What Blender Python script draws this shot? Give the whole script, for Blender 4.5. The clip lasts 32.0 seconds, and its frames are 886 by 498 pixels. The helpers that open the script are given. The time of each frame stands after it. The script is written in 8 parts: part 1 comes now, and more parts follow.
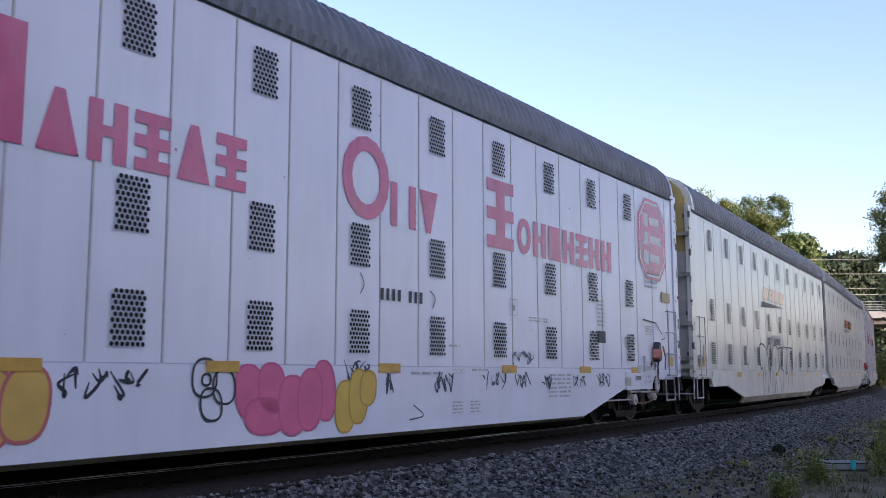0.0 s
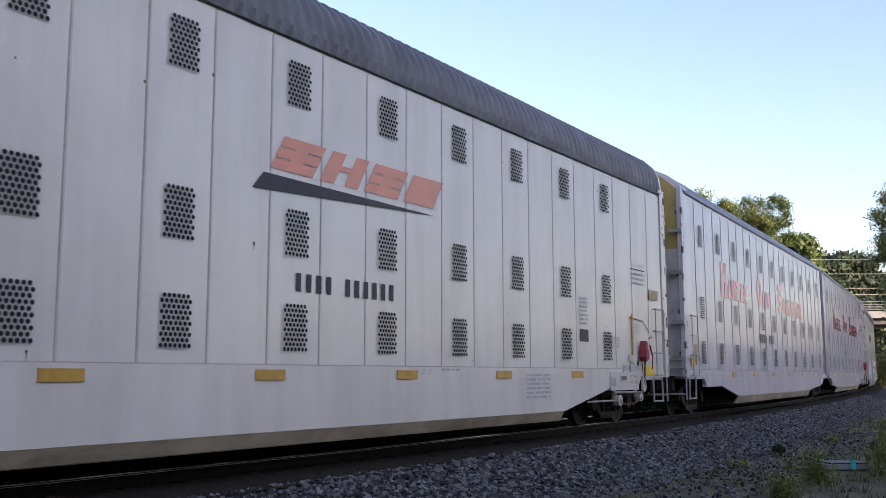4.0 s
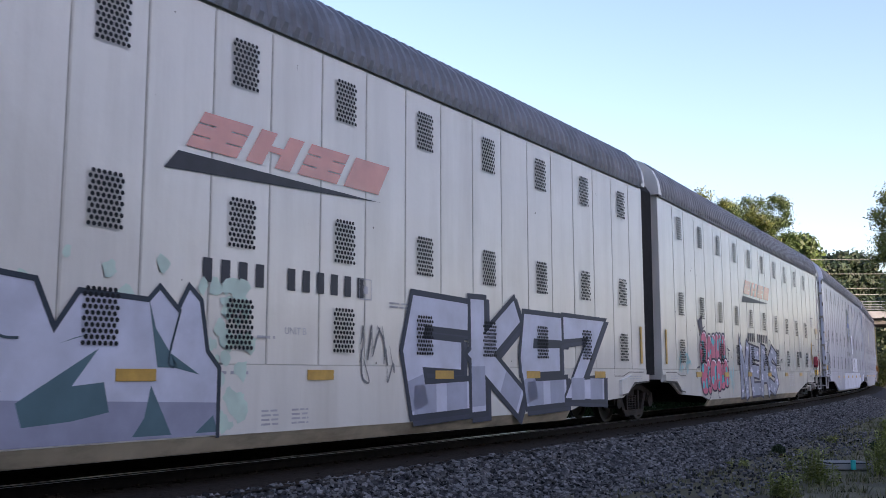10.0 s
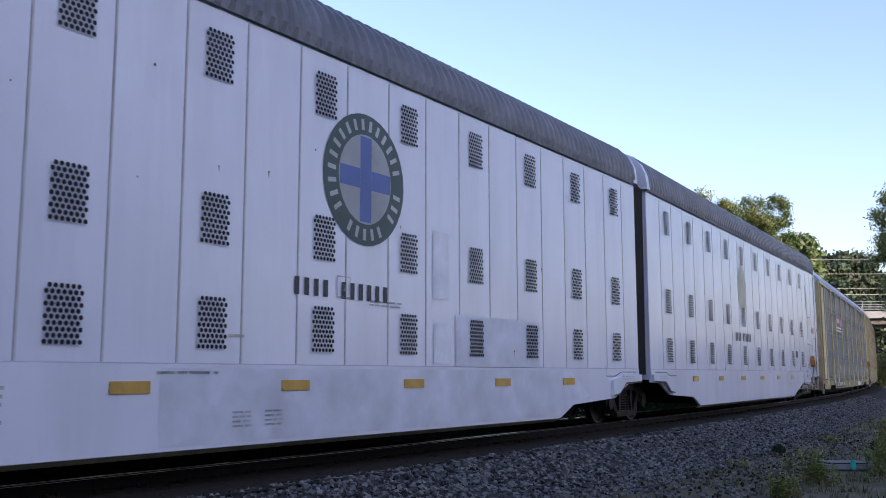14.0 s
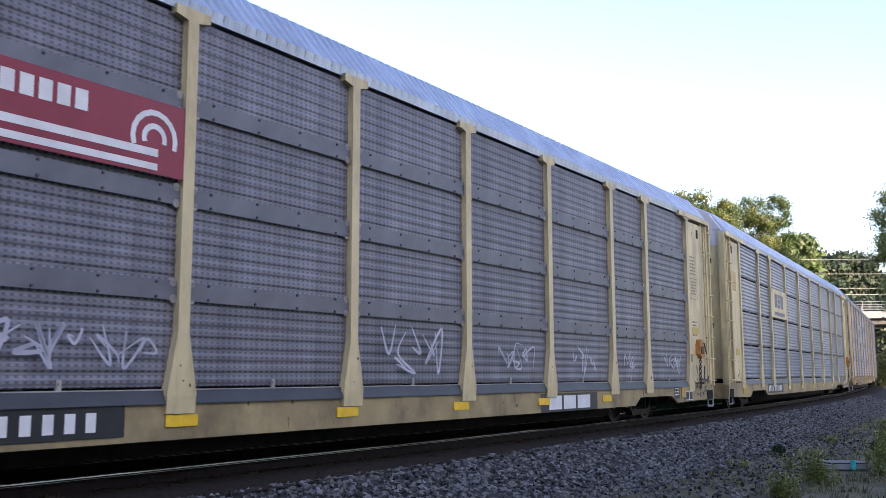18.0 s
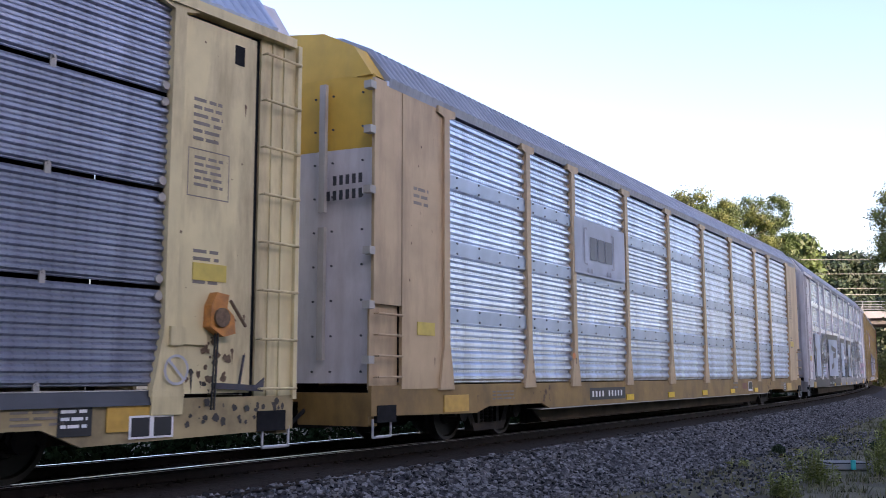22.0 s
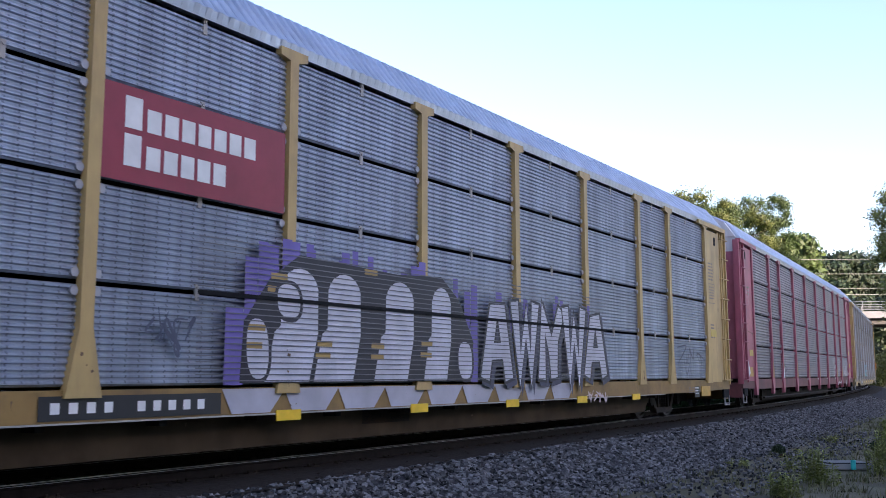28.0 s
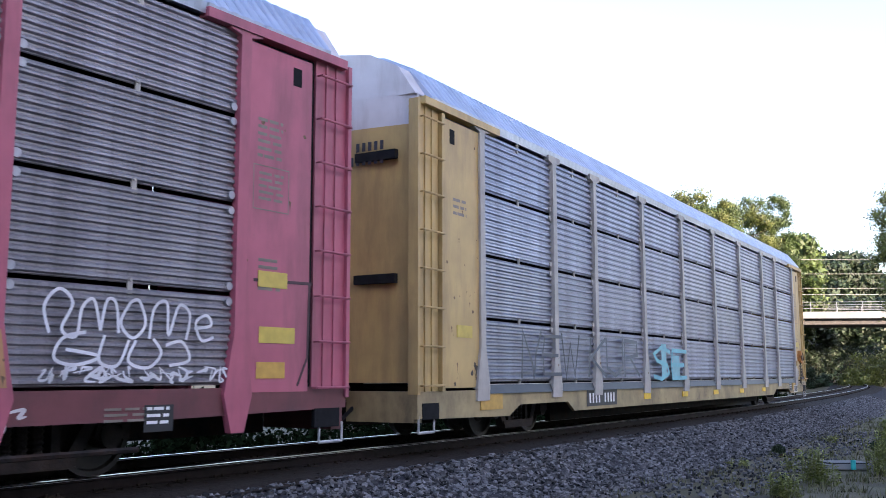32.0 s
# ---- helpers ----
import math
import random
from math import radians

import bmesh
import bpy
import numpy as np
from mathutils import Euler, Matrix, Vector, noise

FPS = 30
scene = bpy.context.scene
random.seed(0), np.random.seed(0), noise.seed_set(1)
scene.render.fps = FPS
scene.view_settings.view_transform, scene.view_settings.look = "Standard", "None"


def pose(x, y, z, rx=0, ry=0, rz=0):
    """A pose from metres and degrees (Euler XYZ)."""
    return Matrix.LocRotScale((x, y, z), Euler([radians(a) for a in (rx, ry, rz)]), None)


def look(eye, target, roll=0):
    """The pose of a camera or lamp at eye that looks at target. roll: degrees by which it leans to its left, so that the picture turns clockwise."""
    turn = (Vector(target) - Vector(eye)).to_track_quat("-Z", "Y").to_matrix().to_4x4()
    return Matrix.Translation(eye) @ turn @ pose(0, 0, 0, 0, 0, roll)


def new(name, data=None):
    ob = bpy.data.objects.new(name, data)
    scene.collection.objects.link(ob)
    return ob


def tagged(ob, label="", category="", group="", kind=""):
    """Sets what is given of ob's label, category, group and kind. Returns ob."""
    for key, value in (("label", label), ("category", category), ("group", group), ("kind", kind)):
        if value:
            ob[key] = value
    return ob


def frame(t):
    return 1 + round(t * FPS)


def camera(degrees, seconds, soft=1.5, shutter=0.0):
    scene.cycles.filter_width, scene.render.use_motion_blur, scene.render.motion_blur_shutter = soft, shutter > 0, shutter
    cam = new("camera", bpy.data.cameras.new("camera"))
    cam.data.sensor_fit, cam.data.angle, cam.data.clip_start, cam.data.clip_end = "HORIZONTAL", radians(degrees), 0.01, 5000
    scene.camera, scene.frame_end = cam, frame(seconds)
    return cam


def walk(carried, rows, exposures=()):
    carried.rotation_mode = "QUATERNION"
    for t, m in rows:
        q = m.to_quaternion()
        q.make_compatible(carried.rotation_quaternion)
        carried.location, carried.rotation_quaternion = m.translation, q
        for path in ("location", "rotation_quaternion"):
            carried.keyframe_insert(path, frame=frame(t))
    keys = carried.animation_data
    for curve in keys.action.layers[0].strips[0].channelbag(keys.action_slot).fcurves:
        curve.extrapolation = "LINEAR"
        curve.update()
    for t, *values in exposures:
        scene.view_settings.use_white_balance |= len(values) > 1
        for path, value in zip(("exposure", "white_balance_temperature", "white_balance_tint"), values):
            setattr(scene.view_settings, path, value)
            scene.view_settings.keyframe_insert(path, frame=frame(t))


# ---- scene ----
# The camera stands still beside a curved track and looks along a passing train.
cam = camera(49.6, 32.0, soft=0.65, shutter=0.05)
EYE = pose(0, 0, 1.0, 97.51, 0.113, 0)
walk(cam, [(0.0, EYE), (32.0, EYE)],
     exposures=[(0.0, 1.3, 6150, 27), (5.0, 1.35, 6550, 27), (8.0, 1.35, 6300, 27), (12.0, 1.3, 6150, 27), (13.8, 1.25, 5950, 27), (16.8, 1.25, 6150, 27), (17.8, 1.92, 6300, 27),
                (21.3, 1.92, 6350, 27), (22.0, 1.75, 6400, 32), (22.9, 1.4, 6000, 27), (25.5, 1.3, 6000, 27), (27.2, 1.45, 6100, 27), (28.6, 1.95, 6100, 27), (30.0, 2.1, 6150, 27), (32.0, 2.2, 6200, 27)])

# ---- light: low sun behind an added, unseen wooded rise, open sky ----
SUN_EL, SUN_AZ = 14.0, 139.0          # elevation; compass angle of the sun, clockwise from +y
world = bpy.data.worlds.new("sky")
scene.world = world
world.use_nodes = True
wn = world.node_tree.nodes
sky = wn.new("ShaderNodeTexSky")
sky.sky_type, sky.sun_disc = "NISHITA", False
sky.sun_elevation, sky.sun_rotation = radians(SUN_EL), radians(SUN_AZ)
sky.air_density, sky.dust_density, sky.ozone_density = 1.0, 1.6, 1.2
world.node_tree.links.new(sky.outputs[0], wn["Background"].inputs[0])
wn["Background"].inputs[1].default_value = 0.15
sun = new("sun", bpy.data.lights.new("sun", "SUN"))
sun.data.energy, sun.data.angle, sun.data.color = 3.2, radians(0.6), (1.0, 0.82, 0.58)
_a, _e = radians(SUN_AZ), radians(SUN_EL)
SUN_DIR = Vector((math.sin(_a) * math.cos(_e), math.cos(_a) * math.cos(_e), math.sin(_e)))
sun.matrix_world = look(SUN_DIR * 300, (0, 0, 0))

# ---- the line of the track: arc length s, zero where it passes nearest to the camera ----
D0, PHI, K0, K1, KF, S_FAR = 9.184, 55.352, 0.0028175, -0.0000206, 0.00304, 85.0
GS = np.arange(-80.0, 460.0, 0.25)
_k = np.where(GS < S_FAR, K0 + K1 * np.maximum(GS, 0), KF)
TH = np.cumsum(_k) * 0.25
TH = TH - np.interp(0, GS, TH) + radians(PHI)
GX, GY = np.cumsum(np.cos(TH)) * 0.25, np.cumsum(np.sin(TH)) * 0.25
GX = GX - np.interp(0, GS, GX) - D0 * math.sin(radians(PHI))
GY = GY - np.interp(0, GS, GY) + D0 * math.cos(radians(PHI))


def on_track(s, off=0.0):
    """A place at arc length s, off metres towards the camera's side, and the heading there."""
    th = float(np.interp(s, GS, TH))
    return float(np.interp(s, GS, GX)) + off * math.sin(th), float(np.interp(s, GS, GY)) - off * math.cos(th), th


def gone(t):
    """How far the train has rolled by t seconds."""
    u = (t - 16) / 10
    return 11.1098 * t - 0.00717 * (t - 16) ** 2 + 0.4213 * u ** 3 + 0.36 * u ** 4 - 0.075 * max(0.0, t - 26.5) ** 1.72


# ---- materials ----
def material(name, color, rough=0.6, metal=0.0, grain=6.0, spread=0.12, bump=0.0, bump_scale=60.0, dirt=None, dirt_amount=0.0,
             dirt_scale=(3.0, 3.0, 0.5), island=0.0, spec=0.5, random_tint=0.0, jitter=False):
    m = bpy.data.materials.new(name)
    m.use_nodes = True
    n, l = m.node_tree.nodes, m.node_tree.links
    b = n["Principled BSDF"]
    b.inputs["Roughness"].default_value, b.inputs["Metallic"].default_value = rough, metal
    b.inputs["Specular IOR Level"].default_value = spec
    co = n.new("ShaderNodeTexCoord")
    place = co.outputs["Object"]
    if jitter:                                        # each panel takes its own stretch of the grain
        oi, sc, ad = n.new("ShaderNodeObjectInfo"), n.new("ShaderNodeVectorMath"), n.new("ShaderNodeVectorMath")
        sc.operation, ad.operation = "SCALE", "ADD"
        sc.inputs[0].default_value = (37.0, 11.0, 23.0)
        l.new(oi.outputs["Random"], sc.inputs["Scale"])
        l.new(place, ad.inputs[0])
        l.new(sc.outputs[0], ad.inputs[1])
        place = ad.outputs[0]
    no = n.new("ShaderNodeTexNoise")
    no.inputs["Scale"].default_value, no.inputs["Detail"].default_value = grain, 6.0
    l.new(place, no.inputs["Vector"])
    ramp = n.new("ShaderNodeMapRange")
    ramp.inputs["From Min"].default_value, ramp.inputs["From Max"].default_value = 0.3, 0.7
    ramp.inputs["To Min"].default_value, ramp.inputs["To Max"].default_value = 1 - spread, 1 + spread
    l.new(no.outputs["Fac"], ramp.inputs["Value"])
    hsv = n.new("ShaderNodeHueSaturation")
    hsv.inputs["Color"].default_value = (*color, 1)
    l.new(ramp.outputs[0], hsv.inputs["Value"])
    out = hsv.outputs[0]
    if island or random_tint:
        geo = n.new("ShaderNodeNewGeometry") if island else n.new("ShaderNodeObjectInfo")
        rr = n.new("ShaderNodeMapRange")
        k = island or random_tint
        rr.inputs["To Min"].default_value, rr.inputs["To Max"].default_value = 1 - k, 1 + k
        l.new(geo.outputs["Random Per Island" if island else "Random"], rr.inputs["Value"])
        h2 = n.new("ShaderNodeHueSaturation")
        l.new(out, h2.inputs["Color"])
        l.new(rr.outputs[0], h2.inputs["Value"])
        out = h2.outputs[0]
    if dirt:
        mp = n.new("ShaderNodeMapping")
        mp.inputs["Scale"].default_value = dirt_scale
        l.new(place, mp.inputs["Vector"])
        n2 = n.new("ShaderNodeTexNoise")
        n2.inputs["Scale"].default_value, n2.inputs["Detail"].default_value = 1.0, 8.0
        n2.inputs["Roughness"].default_value = 0.65
        l.new(mp.outputs[0], n2.inputs["Vector"])
        r2 = n.new("ShaderNodeMapRange")
        r2.inputs["From Min"].default_value, r2.inputs["From Max"].default_value = 0.45, 0.8
        r2.inputs["To Max"].default_value = dirt_amount
        l.new(n2.outputs["Fac"], r2.inputs["Value"])
        mix = n.new("ShaderNodeMix")
        mix.data_type = "RGBA"
        mix.inputs[7].default_value = (*dirt, 1)
        l.new(r2.outputs[0], mix.inputs[0])
        l.new(out, mix.inputs[6])
        out = mix.outputs[2]
    l.new(out, b.inputs["Base Color"])
    if bump:
        n3 = n.new("ShaderNodeTexNoise")
        n3.inputs["Scale"].default_value, n3.inputs["Detail"].default_value = bump_scale, 5.0
        l.new(place, n3.inputs["Vector"])
        bp = n.new("ShaderNodeBump")
        bp.inputs["Strength"].default_value, bp.inputs["Distance"].default_value = min(1.0, bump), 0.02
        l.new(n3.outputs["Fac"], bp.inputs["Height"])
        l.new(bp.outputs[0], b.inputs["Normal"])
    return m


GRIME = (0.06, 0.05, 0.045)
RUST = (0.11, 0.045, 0.02)
M = {}
M["white"] = material("white_paint", (0.63, 0.60, 0.67), 0.2, 0, 0.8, 0.05, 1.0, 1.1, (0.34, 0.32, 0.32), 0.35, (1.5, 1.5, 0.18), spec=0.8, jitter=True)
M["ivory"] = material("ivory_paint", (0.74, 0.72, 0.68), 0.2, 0, 0.8, 0.05, 1.0, 1.1, (0.36, 0.33, 0.28), 0.35, (1.5, 1.5, 0.18), spec=0.8, jitter=True)
M["bluewhite"] = material("cool_white_paint", (0.72, 0.74, 0.86), 0.24, 0, 0.8, 0.04, 0.6, 1.1, (0.42, 0.42, 0.47), 0.3, (1.5, 1.5, 0.18), spec=0.7, jitter=True)
M["rib"] = material("dull_grey_seam_paint", (0.42, 0.42, 0.45), 0.6, 0, 3, 0.2)
M["seam"] = material("grey_seam_paint", (0.46, 0.46, 0.50), 0.5, 0, 3, 0.2)
M["ivory_seam"] = material("dull_ivory_seam", (0.52, 0.50, 0.46), 0.5, 0, 3, 0.2)
M["roof_dark"] = material("weathered_galvanised_roof", (0.17, 0.18, 0.21), 0.5, 0.3, 2.0, 0.2, 0, 1, (0.08, 0.08, 0.08), 0.5, (1, 3, 3))
M["roof_light"] = material("galvanised_roof", (0.44, 0.49, 0.60), 0.34, 0.6, 2.0, 0.15, 0, 1, (0.25, 0.25, 0.27), 0.4, (1, 3, 3))
M["roof_mid"] = material("grey_painted_roof", (0.27, 0.29, 0.34), 0.45, 0.3, 2.0, 0.15, 0, 1, (0.15, 0.15, 0.17), 0.4, (1, 3, 3))
# near-black paint for the unlit inside of the vent holes
M["vent"] = material("vent_hole_shade", (0.012, 0.012, 0.015), 0.9, 0, 10, 0.2)
M["end_yellow"] = material("faded_yellow_end_paint", (0.52, 0.38, 0.13), 0.5, 0, 3, 0.15, 0.05, 6, (0.22, 0.17, 0.12), 0.7, (2, 2, 0.4))
M["end_grey"] = material("sooty_grey_end_paint", (0.56, 0.53, 0.51), 0.55, 0, 3, 0.15, 0.05, 6, (0.12, 0.11, 0.10), 0.8, (2, 2, 0.4))
M["rack_yellow"] = material("rack_yellow_paint", (0.65, 0.55, 0.31), 0.5, 0, 2, 0.12, 0.05, 8, (0.20, 0.13, 0.07), 0.95, (2.5, 2.5, 0.5))
M["rack_gold"] = material("rack_golden_paint", (0.50, 0.35, 0.135), 0.5, 0, 2, 0.12, 0.05, 8, (0.20, 0.13, 0.07), 0.8, (2.5, 2.5, 0.5))
M["rack_tan"] = material("rack_tan_paint", (0.50, 0.36, 0.21), 0.5, 0, 2, 0.12, 0.05, 8, (0.20, 0.13, 0.08), 0.8, (2.5, 2.5, 0.5))
M["rack_red"] = material("rack_red_paint", (0.42, 0.105, 0.155), 0.5, 0, 2, 0.12, 0.05, 8, (0.10, 0.05, 0.05), 0.7, (2.5, 2.5, 0.5))
M["rack_white"] = material("rack_pale_paint", (0.60, 0.58, 0.60), 0.5, 0, 2, 0.10, 0.05, 8, (0.25, 0.20, 0.2), 0.6, (2.5, 2.5, 0.5))
M["post_grey"] = material("aged_grey_post", (0.42, 0.40, 0.37), 0.6, 0.1, 3, 0.15, 0, 1, RUST, 0.4, (3, 3, 0.6))
M["silver_letter"] = material("chalky_white_paint", (0.75, 0.75, 0.75), 0.6, 0, 4, 0.1)
M["dark_iron"] = material("greasy_cast_steel", (0.022, 0.019, 0.018), 0.75, 0.1, 5, 0.35, 0.2, 30, RUST, 0.35, (4, 4, 4), spec=0.12)
M["wheel"] = material("worn_wheel_steel", (0.032, 0.028, 0.026), 0.55, 0.5, 6, 0.3)
M["truck_iron"] = material("dusty_cast_steel", (0.034, 0.029, 0.028), 0.7, 0.1, 5, 0.35, 0.2, 30, (0.09, 0.06, 0.04), 0.5, (4, 4, 4), spec=0.12)
M["rubber"] = material("pleated_rubber", (0.018, 0.018, 0.021), 0.5, 0, 8, 0.3)
M["lip"] = material("grimy_cream_lip", (0.50, 0.44, 0.33), 0.6, 0, 2, 0.2, 0, 1, GRIME, 0.7, (1.0, 3, 3))
M["letter_crimson"] = material("bright_crimson_lettering", (0.66, 0.050, 0.17), 0.14, 0, 3, 0.12, 0.5, 1.1, (0.60, 0.26, 0.36), 0.5, (1.5, 1.5, 0.5), spec=1.0)
# rubber parts, and black plates that stand for dark gaps and openings
M["black"] = material("black_rubber_and_gap_dark", (0.012, 0.012, 0.014), 0.75, 0, 8, 0.3, spec=0.12)
M["black_paint"] = material("black_paint", (0.02, 0.02, 0.022), 0.5, 0, 4, 0.2)
M["steel_bar"] = material("painted_grab_iron", (0.40, 0.40, 0.41), 0.5, 0.1, 8, 0.2, 0, 1, RUST, 0.4, (6, 6, 6))
M["reflector"] = material("yellow_reflector", (0.52, 0.31, 0.06), 0.4, 0, 8, 0.15)
M["reflector_bright"] = material("bright_yellow_reflector", (0.85, 0.55, 0.03), 0.3, 0, 8, 0.1)
M["buff"] = material("buff_plate", (0.42, 0.34, 0.19), 0.5, 0, 6, 0.15)
# sill paints: grime, plus the shade low on the cars as darker base colour
M["sill_yellow"] = material("grimy_shaded_yellow_sill", (0.36, 0.28, 0.14), 0.6, 0, 2, 0.2, 0.05, 8, (0.08, 0.055, 0.035), 0.95, (1.5, 2.5, 1.2))
M["sill_gold"] = material("grimy_shaded_golden_sill", (0.27, 0.165, 0.05), 0.6, 0, 2, 0.2, 0.05, 8, (0.10, 0.06, 0.03), 0.9, (1.5, 2.5, 1.2))
M["sill_white"] = material("grimy_shaded_pale_sill", (0.30, 0.285, 0.29), 0.6, 0, 2, 0.2, 0.05, 8, (0.12, 0.10, 0.09), 0.9, (1.5, 2.5, 1.2))
# grimy brown, taken darker in colour for the shade below the sill
M["girder_shade"] = material("shaded_brown_girder_paint", (0.060, 0.042, 0.026), 0.75, 0, 2, 0.3, 0.1, 12, spec=0.12)
M["sill_red"] = material("sooty_red_sill", (0.15, 0.045, 0.05), 0.6, 0, 2, 0.2, 0.05, 8, (0.05, 0.03, 0.03), 0.8, (2, 2, 0.6))
M["end_bright"] = material("strong_yellow_end_paint", (0.62, 0.38, 0.05), 0.5, 0, 3, 0.1, 0, 1, (0.3, 0.2, 0.08), 0.4, (2, 2, 0.5))
M["notice_ink"] = material("faded_notice_ink", (0.20, 0.17, 0.14), 0.6, 0, 5, 0.2)
M["notice_yellow"] = material("dull_yellow_notice", (0.55, 0.42, 0.08), 0.5, 0, 6, 0.15)
M["dirt_spot"] = material("rust_soot_and_recess_shade", (0.15, 0.095, 0.055), 0.8, 0, 20, 0.3)
M["grease"] = material("dried_grease", (0.05, 0.042, 0.036), 0.65, 0, 8, 0.3)
M["kick_grey"] = material("dark_grey_kick_plate", (0.04, 0.042, 0.048), 0.5, 0.2, 3, 0.2)
M["bolt_dark"] = material("dull_bolt_heads", (0.06, 0.06, 0.07), 0.5, 0.4, 8, 0.2)
M["washer"] = material("pale_washers", (0.36, 0.36, 0.39), 0.5, 0.3, 8, 0.2)
M["brake_orange"] = material("orange_brake_gear", (0.50, 0.20, 0.04), 0.55, 0, 8, 0.25, 0, 1, GRIME, 0.7, (9, 9, 9))
M["brake_dark"] = material("dark_grey_brake_gear", (0.045, 0.045, 0.06), 0.55, 0, 8, 0.25, 0, 1, RUST, 0.5, (9, 9, 9))
M["letter_pink"] = material("faded_crimson_lettering", (0.52, 0.055, 0.18), 0.18, 0, 3, 0.12, 0.5, 1.1, (0.55, 0.22, 0.32), 0.45, (1.5, 1.5, 0.5), spec=0.7)
M["letter_black"] = material("black_lettering", (0.03, 0.03, 0.04), 0.5, 0, 5, 0.2)
M["letter_grey"] = material("small_grey_lettering", (0.40, 0.40, 0.43), 0.6, 0, 5, 0.2)
M["letter_orange"] = material("orange_lettering", (0.66, 0.15, 0.05), 0.14, 0, 3, 0.12, 0.5, 1.1, spec=1.0)
M["letter_red"] = material("orange_red_lettering", (0.56, 0.18, 0.13), 0.14, 0, 3, 0.12, 0.5, 1.1, spec=1.0)
M["board_red"] = material("red_sign_board", (0.27, 0.022, 0.045), 0.45, 0, 3, 0.12)
M["red_handle"] = material("red_brake_lever", (0.30, 0.035, 0.055), 0.55, 0, 12, 0.35)


def panel_metal(name, color, metal, rough, dots, dash, strength=0.5, level=0.051, level_fill=0.52):
    """Ribbed rack panels, with the small drainage and light holes as dark dots."""
    m = material(name, color, rough, metal, 1.6, 0.14, 0.0, 1.0, (color[0] * 0.30, color[1] * 0.28, color[2] * 0.28), 0.85, (2.6, 1.0, 0.14), random_tint=0.10)
    n, l = m.node_tree.nodes, m.node_tree.links
    b = n["Principled BSDF"]
    old = b.inputs["Base Color"].links[0].from_socket
    co = n.new("ShaderNodeTexCoord")
    sep = n.new("ShaderNodeSeparateXYZ")
    l.new(co.outputs["Object"], sep.inputs[0])
    masks = []
    for axis, per, fill in (("X", dots, dash), ("Z", level, level_fill)):
        mu = n.new("ShaderNodeMath")
        mu.operation = "DIVIDE"
        mu.inputs[1].default_value = per
        l.new(sep.outputs[axis], mu.inputs[0])
        fr = n.new("ShaderNodeMath")
        fr.operation = "FRACT"
        l.new(mu.outputs[0], fr.inputs[0])
        lt = n.new("ShaderNodeMath")
        lt.operation = "LESS_THAN"
        lt.inputs[1].default_value = fill
        l.new(fr.outputs[0], lt.inputs[0])
        masks.append(lt.outputs[0])
    both = n.new("ShaderNodeMath")
    both.operation = "MULTIPLY"
    l.new(masks[0], both.inputs[0])
    l.new(masks[1], both.inputs[1])
    soft = n.new("ShaderNodeMath")
    soft.operation = "MULTIPLY"
    soft.inputs[1].default_value = strength
    l.new(both.outputs[0], soft.inputs[0])
    mix = n.new("ShaderNodeMix")
    mix.data_type = "RGBA"
    mix.inputs[7].default_value = (0.015, 0.015, 0.02, 1)
    l.new(soft.outputs[0], mix.inputs[0])
    l.new(old, mix.inputs[6])
    l.new(mix.outputs[2], b.inputs["Base Color"])
    return m


M["panel_grey"] = panel_metal("weathered_zinc_panel", (0.30, 0.32, 0.40), 0.65, 0.36, 0.11, 0.22, 0.2)
M["panel_brown"] = panel_metal("sooty_zinc_panel", (0.20, 0.195, 0.225), 0.35, 0.5, 0.085, 0.45)
M["panel_blue"] = panel_metal("dull_zinc_panel", (0.33, 0.37, 0.45), 0.5, 0.45, 0.16, 0.12)
M["panel_bright"] = panel_metal("bright_aluminium_panel", (0.64, 0.73, 0.90), 0.75, 0.28, 0.07, 0.42, 0.5, 0.165, 0.16)
M["panel_white"] = panel_metal("clean_aluminium_panel", (0.74, 0.81, 0.94), 0.7, 0.26, 0.07, 0.42, 0.5, 0.165, 0.16)
M["band_dark"] = material("sooty_seam_band_and_rib_shade", (0.15, 0.15, 0.17), 0.5, 0.3, 2, 0.2)
M["band_grey"] = material("dull_seam_band", (0.37, 0.44, 0.54), 0.45, 0.4, 2, 0.15)
M["band_bright"] = material("bright_seam_band", (0.74, 0.78, 0.86), 0.3, 0.6, 2, 0.1)
M["door_rod"] = material("dark_lock_rod", (0.12, 0.105, 0.095), 0.6, 0.2, 6, 0.25)
M["panel_red"] = panel_metal("brown_stained_zinc_panel", (0.28, 0.265, 0.29), 0.45, 0.45, 0.12, 0.18, 0.15)


# ---- mesh helpers ----
def box(bm, x0, x1, y0, y1, z0, z1):
    v = [bm.verts.new((x, y, z)) for x in (x0, x1) for y in (y0, y1) for z in (z0, z1)]
    for f in ((0, 1, 3, 2), (4, 6, 7, 5), (0, 4, 5, 1), (2, 3, 7, 6), (0, 2, 6, 4), (1, 5, 7, 3)):
        bm.faces.new([v[i] for i in f])
    return v


def prism(bm, pts, y0, y1):
    """The outline pts (x, z), extruded from y0 to y1."""
    a = [bm.verts.new((x, y0, z)) for x, z in pts]
    b = [bm.verts.new((x, y1, z)) for x, z in pts]
    bm.faces.new(a)
    bm.faces.new(b[::-1])
    for i in range(len(a)):
        j = (i + 1) % len(a)
        bm.faces.new((a[i], b[i], b[j], a[j]))


